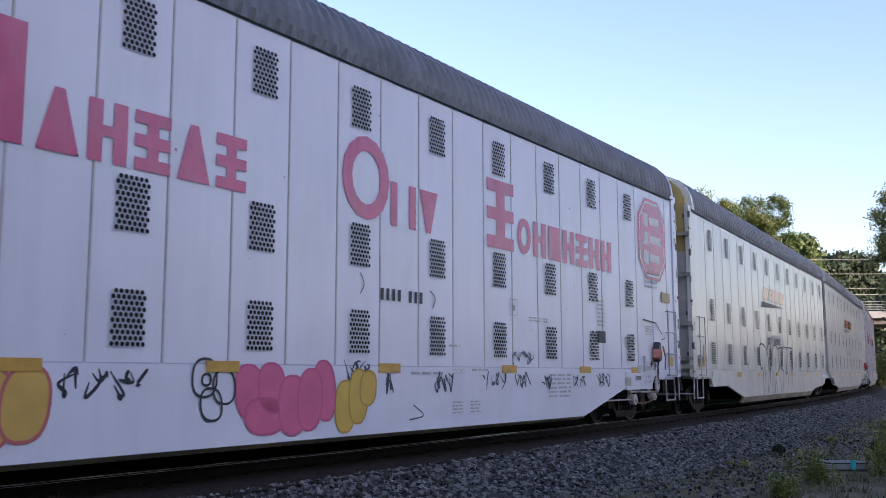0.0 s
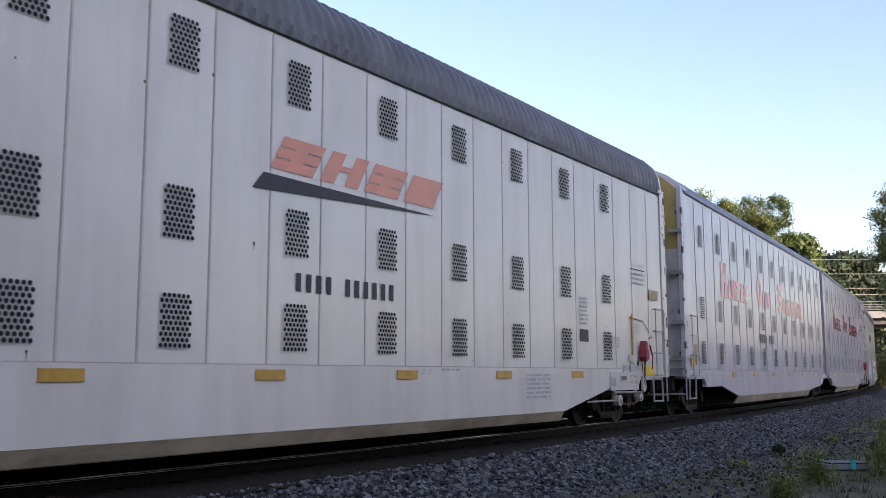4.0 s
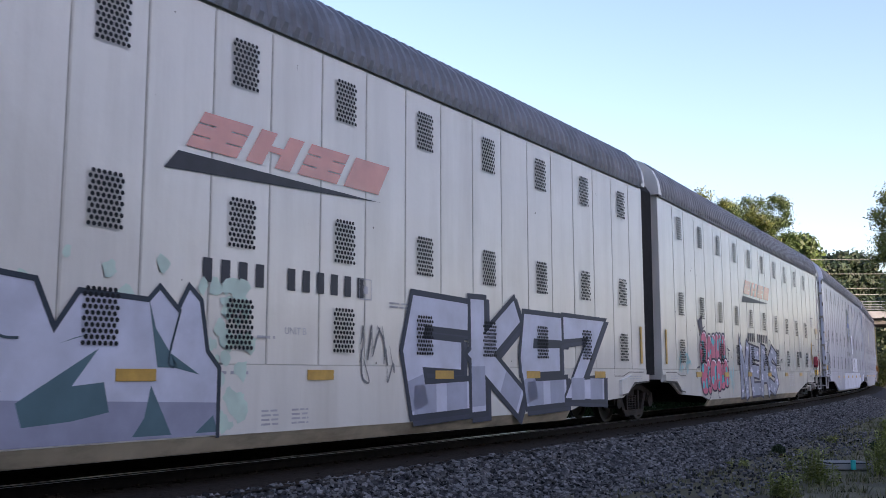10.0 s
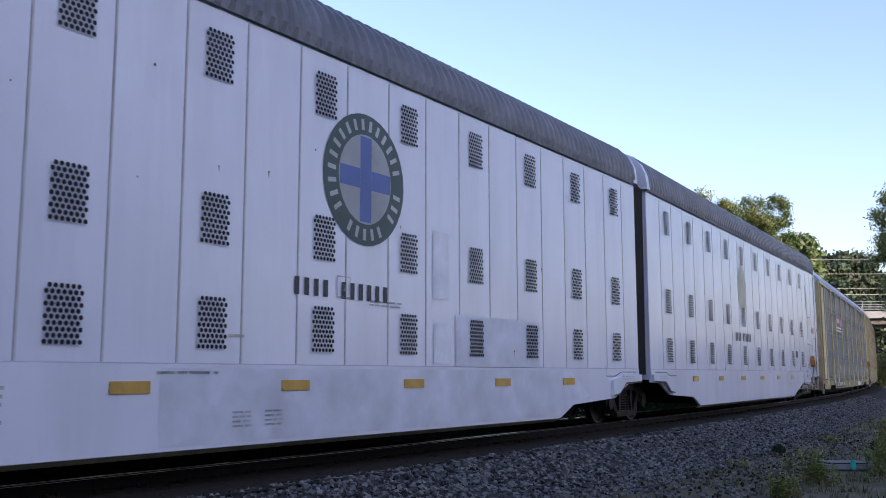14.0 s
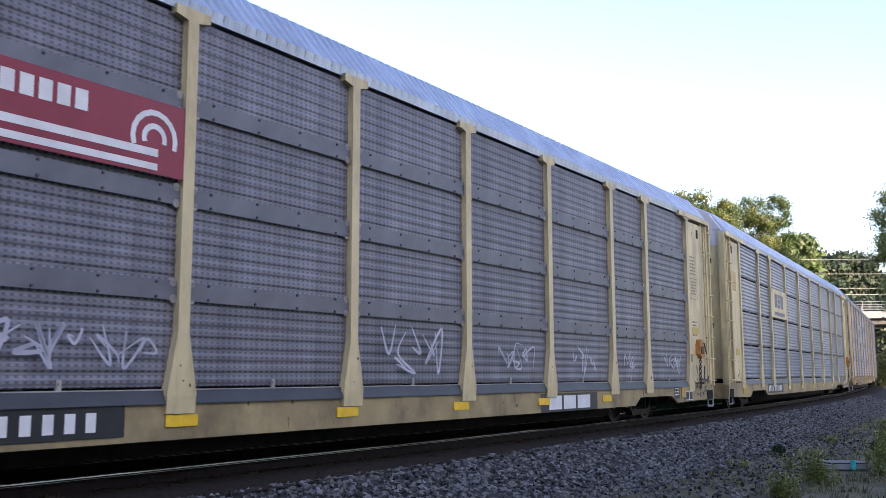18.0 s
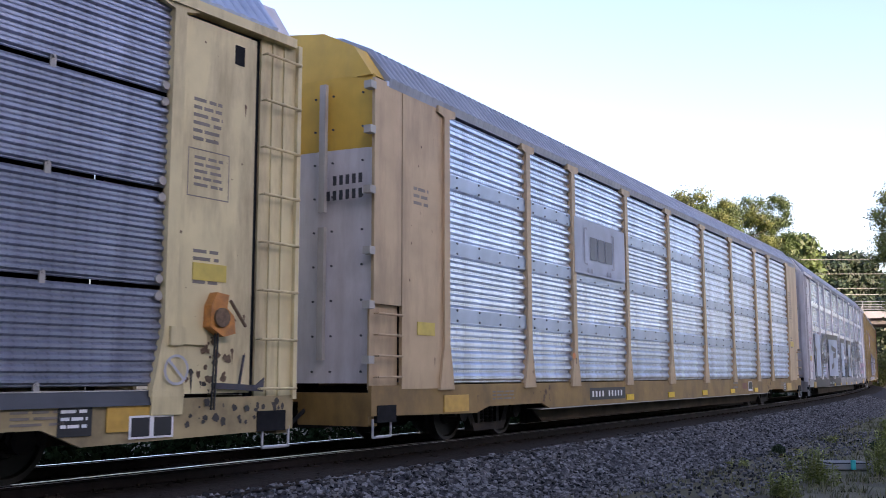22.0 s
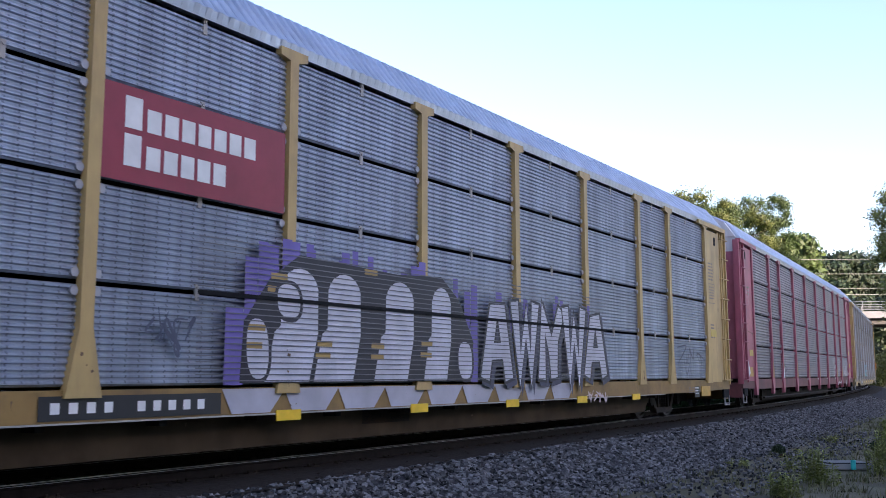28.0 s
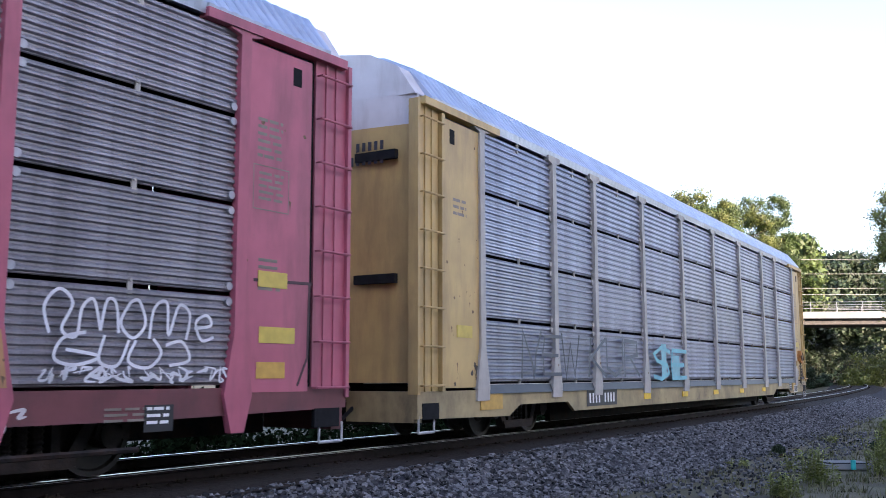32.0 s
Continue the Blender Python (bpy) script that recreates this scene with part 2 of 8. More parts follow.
def loft(bm, pts, x0, x1, closed=True):
    """The outline pts (y, z), extruded along x."""
    a = [bm.verts.new((x0, y, z)) for y, z in pts]
    b = [bm.verts.new((x1, y, z)) for y, z in pts]
    if closed:
        bm.faces.new(a)
        bm.faces.new(b[::-1])
    for i in range(len(a) if closed else len(a) - 1):
        j = (i + 1) % len(a)
        bm.faces.new((a[i], b[i], b[j], a[j]))


def rod(bm, p, q, r=0.016, n=6):
    p, q = Vector(p), Vector(q)
    d = (q - p).normalized()
    u = d.orthogonal().normalized()
    w = d.cross(u)
    ring = [[bm.verts.new(c + r * (math.cos(6.2832 * i / n) * u + math.sin(6.2832 * i / n) * w)) for i in range(n)] for c in (p, q)]
    for i in range(n):
        bm.faces.new((ring[0][i], ring[0][(i + 1) % n], ring[1][(i + 1) % n], ring[1][i]))
    bm.faces.new(ring[0][::-1])
    bm.faces.new(ring[1])


def chain(bm, pts, link=0.055, r=0.009):
    """A hanging chain: narrow links turned a quarter from one to the next."""
    pts = [Vector(q) for q in pts]
    k = 0
    for p, q in zip(pts, pts[1:]):
        n = max(2, int((q - p).length / (link * 0.8)))
        d = (q - p).normalized()
        u = d.cross(Vector((0, 1, 0)))
        u = u.normalized() if u.length > 0.1 else Vector((1, 0, 0))
        for i in range(n):
            c, side = p.lerp(q, (i + 0.5) / n), (u if k % 2 else d.cross(u)) * link * 0.28
            k += 1
            for e in (side, -side):
                rod(bm, c + e - d * link * 0.5, c + e + d * link * 0.5, r, 4)


def mesh_of(name, bm, mat, smooth=False):
    bmesh.ops.recalc_face_normals(bm, faces=bm.faces)
    me = bpy.data.meshes.new(name)
    bm.to_mesh(me)
    bm.free()
    me.materials.append(mat)
    if smooth:
        me.polygons.foreach_set("use_smooth", [True] * len(me.polygons))
    return me


def part(name, bm, mat, parent, label="", smooth=False):
    ob = new(name, mesh_of(name, bm, mat, smooth))
    ob.parent = parent
    return tagged(ob, label)


def piece(name, me, parent, at=(0, 0, 0), rz=0.0):
    """One more object on a shared mesh."""
    ob = new(name, me)
    ob.parent, ob.location = parent, at
    ob.rotation_euler = (0, 0, radians(rz))
    return ob


# ---- painted marks on the cars ----
def curve_points(ctrl, n=8, closed=False):
    """A smooth line through the points ctrl (x, z)."""
    c, out = [Vector(p) for p in ctrl], []
    k = len(c)
    for i in range(k if closed else k - 1):
        p0 = c[i - 1] if closed or i else c[0]
        p1, p2 = c[i], c[(i + 1) % k]
        p3 = c[(i + 2) % k] if closed or i + 2 < k else c[-1]
        for j in range(n):
            t = j / n
            out.append(0.5 * (2 * p1 + (p2 - p0) * t + (2 * p0 - 5 * p1 + 4 * p2 - p3) * t * t + (3 * p1 - p0 - 3 * p2 + p3) * t ** 3))
    if not closed:
        out.append(c[-1])
    return out


def ribbon(bm, pts, width, y, closed=False, taper=False):
    """A flat painted stroke along pts (x, z), facing the near side."""
    pts = [Vector((p[0], p[1])) for p in pts]
    k, left, right = len(pts), [], []
    for i, p in enumerate(pts):
        a = pts[i - 1] if closed or i else p
        b = pts[(i + 1) % k] if closed or i + 1 < k else p
        d = (b - a)
        d = d.normalized() if d.length > 1e-6 else Vector((1, 0))
        w = width * 0.5 * ((0.45 + 1.1 * math.sin(math.pi * i / max(1, k - 1))) if taper else 1)
        n = Vector((-d.y, d.x)) * w
        left.append(bm.verts.new((p.x + n.x, y, p.y + n.y)))
        right.append(bm.verts.new((p.x - n.x, y, p.y - n.y)))
    for i in range(k if closed else k - 1):
        j = (i + 1) % k
        bm.faces.new((left[i], right[i], right[j], left[j]))


def plate(bm, pts, y):
    bm.faces.new([bm.verts.new((p[0], y, p[1])) for p in pts])


def quad(bm, x0, x1, z0, z1, y):
    plate(bm, ((x0, z0), (x1, z0), (x1, z1), (x0, z1)), y)


def up_normals(bm):
    for f in bm.faces:
        f.normal_update()
        if f.normal.y > 0:
            f.normal_flip()


def mark(name, bm, mat, parent, label=""):
    up_normals(bm)
    me = bpy.data.meshes.new(name)
    bm.to_mesh(me)
    bm.free()
    me.materials.append(mat)
    ob = new(name, me)
    ob.parent = parent
    return tagged(ob, label)


def bars(parent, x, z, w, h, rows, mat, y, seed=0, words=3, name="stencil_block"):
    """Small stencilled lines that cannot be read: rows of short bars."""
    r, bm = random.Random(seed), bmesh.new()
    step = h / rows
    for i in range(rows):
        at = x
        while at < x + w - 0.02:
            ln = min(r.uniform(0.5, 1.4) * w / words, x + w - at)
            quad(bm, at, at + ln * 0.82, z - (i + 0.45) * step, z - i * step, y)
            at += ln
        if rows > 2 and r.random() < 0.3:
            continue
    return tagged(mark(name, bm, mat, parent), kind="stuff")


def block_sign(parent, x, z, widths, h, mat, y, weight=0.13, slant=0.0, gap=0.16, name="name_block", label="", kinds="pwpewe"):
    """A company name as plain shapes: one for each sign, of its height, width and weight.
    Kinds: p two posts, w wedge, v wedge upside down, e three bars, a or o ring, i one bar."""
    at = x
    for i, (w, k) in enumerate(widths):
        bm = bmesh.new()
        hh, s = h * k, weight * (0.75 + 0.25 * k)
        sl = lambda zz: slant * (zz - z)
        kind = kinds[i % len(kinds)]

        def slab(a, b, c, d):
            plate(bm, ((at + a + sl(z + c), z + c), (at + b + sl(z + c), z + c), (at + b + sl(z + d), z + d), (at + a + sl(z + d), z + d)), y)
        if kind in "oa":
            pts = [(at + w / 2 + (w - s) / 2 * math.cos(q) + sl(z + hh / 2 + (hh - s) / 2 * math.sin(q)), z + hh / 2 + (hh - s) / 2 * math.sin(q)) for q in np.linspace(0, 2 * math.pi, 17)]
            ribbon(bm, pts[:-1], s, y, True)
        elif kind == "p":
            q = [(0, 0), (w * .36, 0), (w * .36, hh * .42), (w * .64, hh * .42), (w * .64, 0), (w, 0), (w, hh), (w * .64, hh), (w * .64, hh * .60), (w * .36, hh * .60), (w * .36, hh), (0, hh)]
            plate(bm, [(at + c + sl(z + d), z + d) for c, d in q], y)
        elif kind in "wv":
            q = [(0, 0), (w, 0), (w * 0.62, hh), (w * 0.38, hh)] if kind == "w" else [(0, hh), (w * 0.38, 0), (w * 0.62, 0), (w, hh)]
            plate(bm, [(at + c + sl(z + d), z + d) for c, d in q], y)
        elif kind == "e":
            m0, m1, h0, h1 = w * 0.34, w * 0.66, (hh - s) / 2, (hh + s) / 2
            q = [(0, 0), (w, 0), (w, s), (m1, s), (m1, h0), (w, h0), (w, h1), (m1, h1), (m1, hh - s), (w, hh - s), (w, hh), (0, hh), (0, hh - s), (m0, hh - s), (m0, h1), (0, h1), (0, h0), (m0, h0), (m0, s), (0, s)]
            plate(bm, [(at + c + sl(z + d), z + d) for c, d in q], y)
        else:
            slab(0, w, 0, hh)
        mark(name, bm, mat, parent, label)
        at += w + gap * k


def number_bars(parent, x, z, w, h, n, mat, y, seed=1):
    """A car's number as plain upright bars of its size."""
    step = w / n
    for i in range(n):
        if i == 4 and n > 7:
            continue
        bm = bmesh.new()
        quad(bm, x + i * step, x + i * step + step * 0.5, z, z + h, y)
        mark("number_bar", bm, mat, parent)


def words(parent, text, x, z, size, mat, y, name="lettering", label="", stretch=1.0, slant=0.0):
    cu = bpy.data.curves.new("letters", "FONT")
    cu.body, cu.size, cu.shear = text, size, slant
    ob = bpy.data.objects.new("letters", cu)
    me = bpy.data.meshes.new_from_object(ob)
    bpy.data.objects.remove(ob)
    me.materials.clear()
    me.materials.append(mat)
    me.transform(Matrix(((stretch, 0, 0, 0), (0, 0, -1, 0), (0, 1, 0, 0), (0, 0, 0, 1))))
    t = new(name, me)
    t.parent, t.location = parent, (x, y, z)
    return tagged(t, label)


PAINT = {}


def spray(color):
    if color not in PAINT:
        PAINT[color] = material("spray_paint", color, 0.5, 0, 2.0, 0.14, 0, 1, tuple(c * 0.6 for c in color), 0.5, (1.2, 1.2, 1.2))
    return PAINT[color]


GLYPHS = {
    "A": (((0, 0), (.34, 1), (.66, 1), (1, 0)), ((.16, .34), (.84, .34))),
    "D": (((.08, 0), (.14, .72), (0, .96), (.6, 1), (1, .6), (.72, 0)),),
    "E": (((1, .96), (.14, .96), (0, .52), (.1, .04), (1, .04)), ((.05, .5), (.82, .5))),
    "I": (((.5, 0), (.5, 1)),),
    "K": (((.12, 1), (.06, 0)), ((.95, 1), (.16, .52), (1, 0))),
    "L": (((.05, 1), (.05, .04), (1, .04)),),
    "N": (((.0, .0), (.10, 1), (.55, .30), (.62, 0)), ((.62, .12), (.70, .55), (.98, 1))),
    "R": (((.05, 0), (.05, 1), (.85, .94), (.9, .6), (.12, .48)), ((.42, .48), (1, 0))),
    "S": (((1, .86), (.5, 1), (.05, .8), (.2, .56), (.8, .46), (.95, .2), (.5, 0), (0, .1))),
    "U": (((0, 1), (.05, .22), (.5, 0), (.95, .22), (1, 1)),),
    "W": (((0, 1), (.22, 0), (.5, .8), (.78, 0), (1, 1)),),
    "Z": (((0, .95), (.95, .95), (.1, .08), (1, .05)),)}
GLYPHS["S"] = (GLYPHS["S"],)


def stroke(bm, pts, width, y, cap=0.5):
    """A flat stroke of even width with mitred corners and square ends."""
    pts = [Vector(q) for q in pts]
    k = len(pts)
    pts[0] = pts[0] + (pts[0] - pts[1]).normalized() * width * cap
    pts[-1] = pts[-1] + (pts[-1] - pts[-2]).normalized() * width * cap
    left, right = [], []
    for i, p in enumerate(pts):
        d0 = (p - pts[i - 1]).normalized() if i else (pts[1] - p).normalized()
        d1 = (pts[i + 1] - p).normalized() if i + 1 < k else d0
        n0, n1 = Vector((-d0.y, d0.x)), Vector((-d1.y, d1.x))
        m = n0 + n1
        m = m.normalized() if m.length > 0.2 else n0
        m *= width * 0.5 / max(0.5, m.dot(n0))
        left.append(bm.verts.new((p.x + m.x, y, p.y + m.y)))
        right.append(bm.verts.new((p.x - m.x, y, p.y - m.y)))
    for i in range(k - 1):
        bm.faces.new((left[i], right[i], right[i + 1], left[i + 1]))


def graffiti_word(parent, word, x0, x1, z0, z1, fill, line, y, weight, lw, seed=1, shade=None, low_fill=None, spots=None, lean=0.0, wave=0.12, glow=None):
    """Interlocking block signs: for each a dark edge, a fill on it, a side shadow, a darker foot and dots."""
    r = random.Random(seed)
    step = (x1 - x0) / len(word)
    first = None
    for i, c in enumerate(word):
        m = weight / 2 + lw
        a, w = x0 + i * step + m * 0.75, step - m * 1.3
        bot, top = z0 + m, z1 - m - r.uniform(0, wave) * (z1 - z0)
        dy = y - 0.003 - 0.0013 * (i % 4)
        lines = [[(a + (u + lean * (v - 0.5) + r.uniform(-.03, .03)) * w, bot + (v + r.uniform(-.025, .025)) * (top - bot)) for u, v in q] for q in GLYPHS[c]]
        bm = bmesh.new()
        for k, q in enumerate(lines):
            stroke(bm, q, weight + 2 * lw, dy - 0.0004 * k)
        g = mark("outline" if first else "graffiti", bm, spray(line), first or parent, "" if first else "large spray-painted graffiti with dark outlines")
        first = first or g
        for dx, dz, ww, col, back in ((0.09, -0.07, weight + 2 * lw, shade, 0.0012), (0, 0, weight + 6 * lw, glow, 0.002)):
            if col:
                bm = bmesh.new()
                for k, q in enumerate(lines):
                    stroke(bm, [(u + dx, max(z0, v + dz)) for u, v in q], ww, dy + back - 0.0003 * k)
                mark("graffiti_shadow" if dx else "graffiti_haze", bm, spray(col), first)
        if not fill:
            continue
        bm = bmesh.new()
        for k, q in enumerate(lines):
            stroke(bm, q, weight, dy - 0.0009 - 0.0002 * k)
        mark("graffiti_fill", bm, spray(fill), first)
        if low_fill:
            bm = bmesh.new()
            for k, q in enumerate(lines):
                for (ax, az), (bx, bz) in zip(q, q[1:]):
                    for f0, f1 in ((0.0, 0.28), (0.72, 1.0)):
                        za, zb = az + (bz - az) * f0, az + (bz - az) * f1
                        if max(za, zb) < bot + 0.30 * (top - bot):
                            stroke(bm, [(ax + (bx - ax) * f0, za), (ax + (bx - ax) * f1, zb)], weight * 0.99, dy - 0.0014 - 0.0001 * k, 0.3)
            mark("graffiti_foot", bm, spray(low_fill), first)
        if spots:
            for q in lines:
                for u, v in q:
                    e = r.uniform(0.05, 0.10)
                    bm = bmesh.new()
                    plate(bm, [(u + r.uniform(-.1, .1) + e * math.cos(b), v + e * math.sin(b)) for b in np.linspace(0, 6.2832, 11)[:-1]], dy - 0.0018)
                    mark("paint_dot", bm, spray(spots), first)
    return first


def oval(cx, cz, rx, rz, n=22, power=0.8, lean=0.0):
    out = []
    for i in range(n):
        c, q = math.cos(6.28319 * i / n), math.sin(6.28319 * i / n)
        z = rz * math.copysign(abs(q) ** power, q)
        out.append((cx + rx * math.copysign(abs(c) ** power, c) + lean * z, cz + z))
    return out


def bubbles(parent, row, fill, line, y, lw, spots=None, shine=None, seed=1, label="rounded spray-painted bubble graffiti"):
    """Overlapping bubbles (x, z, half width, half height), each with its outline, dots and a pale rim."""
    r, first = random.Random(seed), None
    for i, (cx, cz, rx, rz) in enumerate(row):
        dy = y - 0.0022 - 0.0011 * (i % 4)
        pts = oval(cx, cz, rx, rz, lean=r.uniform(-.12, .12))
        bm = bmesh.new()
        ribbon(bm, pts, lw, dy - 0.0009, True)
        g = mark("outline" if first else "graffiti", bm, spray(line), first or parent, "" if first else label)
        first = first or g
        if fill:
            bm = bmesh.new()
            plate(bm, pts, dy)
            mark("graffiti_fill", bm, spray(fill), first)
        if spots:
            for _ in range(3):
                e, u, v = r.uniform(0.25, 0.4) * rx, r.uniform(-.5, .5) * rx, r.uniform(-.65, .65) * rz
                bm = bmesh.new()
                plate(bm, oval(cx + u, cz + v, e, e * 1.1, 12, 1.0), dy - 0.0005)
                mark("paint_dot", bm, spray(spots), first)
        if shine:
            bm = bmesh.new()
            ribbon(bm, [(cx + (u - cx) * 0.84, cz + (v - cz) * 0.90) for u, v in pts[1:8]], lw * 0.7, dy - 0.0007, taper=True)
            mark("highlight", bm, spray(shine), first)
    return first


def hand_line(parent, lines, color, y, lw, label="", curved=True, name="graffiti_line"):
    """Loose sprayed lines, each through a few points (x, z)."""
    for i, q in enumerate(lines):
        bm = bmesh.new()
        if curved:
            ribbon(bm, curve_points(q, 6), lw, y - 0.0008 * (i % 5))
        else:
            stroke(bm, q, lw, y - 0.0008 * (i % 5))
        mark(name, bm, spray(color), parent, label)


def scribble(parent, x0, x1, z0, z1, n, color, y, seed, lw=0.02):
    """A quick hand-drawn tag that cannot be read: looping strokes."""
    r = random.Random(seed)
    step = (x1 - x0) / n
    for i in range(n + n // 2):
        a = x0 + (x1 - x0 - step) * i / max(1, n + n // 2 - 1)
        p = (a + r.uniform(0, .5) * step, z0 + r.uniform(.3, 1) * (z1 - z0))
        pts = [p]
        for _ in range(r.randrange(2, 5)):
            p = (a + r.uniform(-.25, 1.25) * step, z0 + r.uniform(0, 1) * (z1 - z0))
            pts.append(p)
        bm = bmesh.new()
        ribbon(bm, curve_points(pts, 7), lw * r.uniform(0.6, 1.0), y - 0.0006 * (i % 4), taper=True)
        mark("graffiti_stroke", bm, spray(color), parent, "hand-drawn spray stroke that cannot be read")


# ---- running gear ----
def truck_meshes():
    out = {}
    bm = bmesh.new()      # one cast side frame: bowed top, slanted tension legs, open windows
    prism(bm, [(-1.14, 0.60), (-0.78, 0.71), (-0.36, 0.81), (0.36, 0.81), (0.78, 0.71), (1.14, 0.60), (1.14, 0.49), (0.78, 0.58), (0.36, 0.68), (-0.36, 0.68), (-0.78, 0.58), (-1.14, 0.49)], -0.07, 0.07)
    prism(bm, [(-0.50, 0.13), (0.50, 0.13), (0.56, 0.25), (-0.56, 0.25)], -0.08, 0.08)
    for s in (-1, 1):
        prism(bm, [(s * 0.66, 0.62), (s * 0.80, 0.62), (s * 0.56, 0.20), (s * 0.40, 0.20)], -0.06, 0.06)
        prism(bm, [(s * 0.27, 0.24), (s * 0.36, 0.24), (s * 0.36, 0.70), (s * 0.27, 0.70)], -0.065, 0.065)
        prism(bm, [(s * 0.72, 0.42), (s * 0.78, 0.60), (s * 1.10, 0.60), (s * 1.12, 0.38), (s * 1.04, 0.36), (s * 1.02, 0.52), (s * 0.80, 0.52), (s * 0.78, 0.36)], -0.09, 0.09)
        rod(bm, (s * 0.89, -0.12, 0.418), (s * 0.89, 0.12, 0.418), 0.125, 14)
    out["frame"] = mesh_of("side_frame", bm, M["truck_iron"])
    bm = bmesh.new()      # one coil spring
    prof = [(0.052 + 0.018 * (k % 2), 0.255 + 0.026 * k) for k in range(13)]
    rings = [[bm.verts.new((r * math.cos(0.6283 * i), r * math.sin(0.6283 * i), z)) for i in range(10)] for r, z in prof]
    for a, b in zip(rings, rings[1:]):
        for i in range(10):
            bm.faces.new((a[i], a[(i + 1) % 10], b[(i + 1) % 10], b[i]))
    out["spring"] = mesh_of("spring", bm, M["truck_iron"])
    bm = bmesh.new()
    box(bm, -0.2, 0.2, -1.0, 1.0, 0.55, 0.78)
    rod(bm, (0, 0, 0.7), (0, 0, 0.86), 0.3, 14)
    out["bolster"] = mesh_of("bolster", bm, M["dark_iron"])
    bm = bmesh.new()      # wheelset: tread, flange, dished plate, axle, axle-end bolts
    prof = [(0.0, 0.10), (0.70, 0.10), (0.70, 0.17), (0.735, 0.17), (0.715, 0.34), (0.67, 0.36), (0.675, 0.445), (0.70, 0.42), (0.80, 0.412), (0.80, 0.36), (0.76, 0.34), (0.76, 0.18), (0.80, 0.16), (0.80, 0.085), (1.02, 0.085), (1.02, 0.0)]
    n = 28
    for s in (-1, 1):
        rings = [[bm.verts.new((r * math.sin(6.28319 * i / n), s * y, r * math.cos(6.28319 * i / n))) for i in range(n)] for y, r in prof]
        for a, b in zip(rings, rings[1:]):
            for i in range(n):
                bm.faces.new((a[i], a[(i + 1) % n], b[(i + 1) % n], b[i]))
        for i in range(3):
            c = 0.05
            x, z = c * math.cos(2.1 * i), c * math.sin(2.1 * i)
            box(bm, x - 0.012, x + 0.012, s * 1.02 - 0.02, s * 1.02 + 0.02, z - 0.012, z + 0.012)
    out["wheelset"] = mesh_of("wheelset", bm, M["wheel"])
    return out


TRUCK = truck_meshes()
WHEELS = []     # (wheelset, sign) for the rolling


def truck(parent, x, label="four-wheel cast steel truck, black with brake dust"):
    t = piece("truck", TRUCK["bolster"], parent, (x, 0, 0))
    tagged(t, label)
    for s in (-1, 1):
        piece("side_frame", TRUCK["frame"], t, (0, s * 0.98, 0))
        for x in (-0.16, 0.0, 0.16):
            piece("spring", TRUCK["spring"], t, (x, s * 0.98, 0))
    for s in (-1, 1):
        w = piece("wheelset", TRUCK["wheelset"], t, (s * 0.89, 0, 0.418))
        WHEELS.append(w)
    return t


def rung_mesh(w, mat):
    """A grab iron: a bar on two short brackets."""
    bm = bmesh.new()
    rod(bm, (0, -0.07, 0), (w, -0.07, 0), 0.016)
    for x in (0.0, w):
        rod(bm, (x, -0.07, 0), (x, 0.0, 0), 0.013)
    return mesh_of("ladder_rung", bm, mat)


def disc():
    bm = bmesh.new()
    for z in (0.0,):
        a = [bm.verts.new((0.046 * math.cos(q), -0.03, z + 0.046 * math.sin(q))) for q in np.linspace(0, 6.2832, 10)[:-1]]
        b = [bm.verts.new((v.co.x, 0.0, v.co.z)) for v in a]
        bm.faces.new(a)
        for i in range(9):
            bm.faces.new((a[i], b[i], b[(i + 1) % 9], a[(i + 1) % 9]))
    return bm


def end_marks(car, x, z, sg, mat, y0=-0.68, rows=2):
    """A car number on an end door, as bars."""
    for k in range(rows):
        bm = bmesh.new()
        for i in range(5 + k):
            y = y0 + i * 0.105
            a = [bm.verts.new((x + sg * 0.003, yy, zz)) for yy, zz in ((y, z - k * 0.2), (y + 0.06, z - k * 0.2), (y + 0.06, z + 0.13 - k * 0.2), (y, z + 0.13 - k * 0.2))]
            bm.faces.new(a if sg > 0 else a[::-1])
        me = bpy.data.meshes.new("number_marking")
        bm.to_mesh(me)
        bm.free()
        me.materials.append(mat)
        ob = new("number_marking", me)
        ob.parent = car
        tagged(ob, "car number, shown as plain bars")


def blot(r, cx, cz, size):
    n = 9
    return [(cx + size * r.uniform(0.55, 1.2) * math.cos(6.2832 * i / n), cz + size * r.uniform(0.55, 1.3) * math.sin(6.2832 * i / n)) for i in range(n)]


def rust_spots(car, x0, x1, z0, z1, count, y, seed, mat="dirt_spot", big=0.045, runs=0.35):
    """Chipped and rusted spots, some with a short run below."""
    r, bm = random.Random(seed), bmesh.new()
    for i in range(count):
        cx, cz, s = r.uniform(x0, x1), r.uniform(z0, z1), big * r.uniform(0.2, 1.0) ** 1.5
        plate(bm, blot(r, cx, cz, s), y - 0.0006 * (i % 3))
        if r.random() < runs:
            plate(bm, ((cx - s * 0.5, cz - s * 0.3), (cx + s * 0.5, cz - s * 0.3), (cx + s * 0.15, cz - s * r.uniform(3, 7))), y - 0.0025)
    return tagged(mark("paint_wear", bm, M[mat], car), "chipped and rusted spots in the paint", kind="stuff")


def strap_mesh():
    bm = bmesh.new()
    box(bm, -0.028, 0.028, -0.022, 0.0, -0.085, 0.085)
    rod(bm, (0, -0.034, 0.05), (0, -0.02, 0.05), 0.018, 6)
    return mesh_of("strap", bm, M["post_grey"])


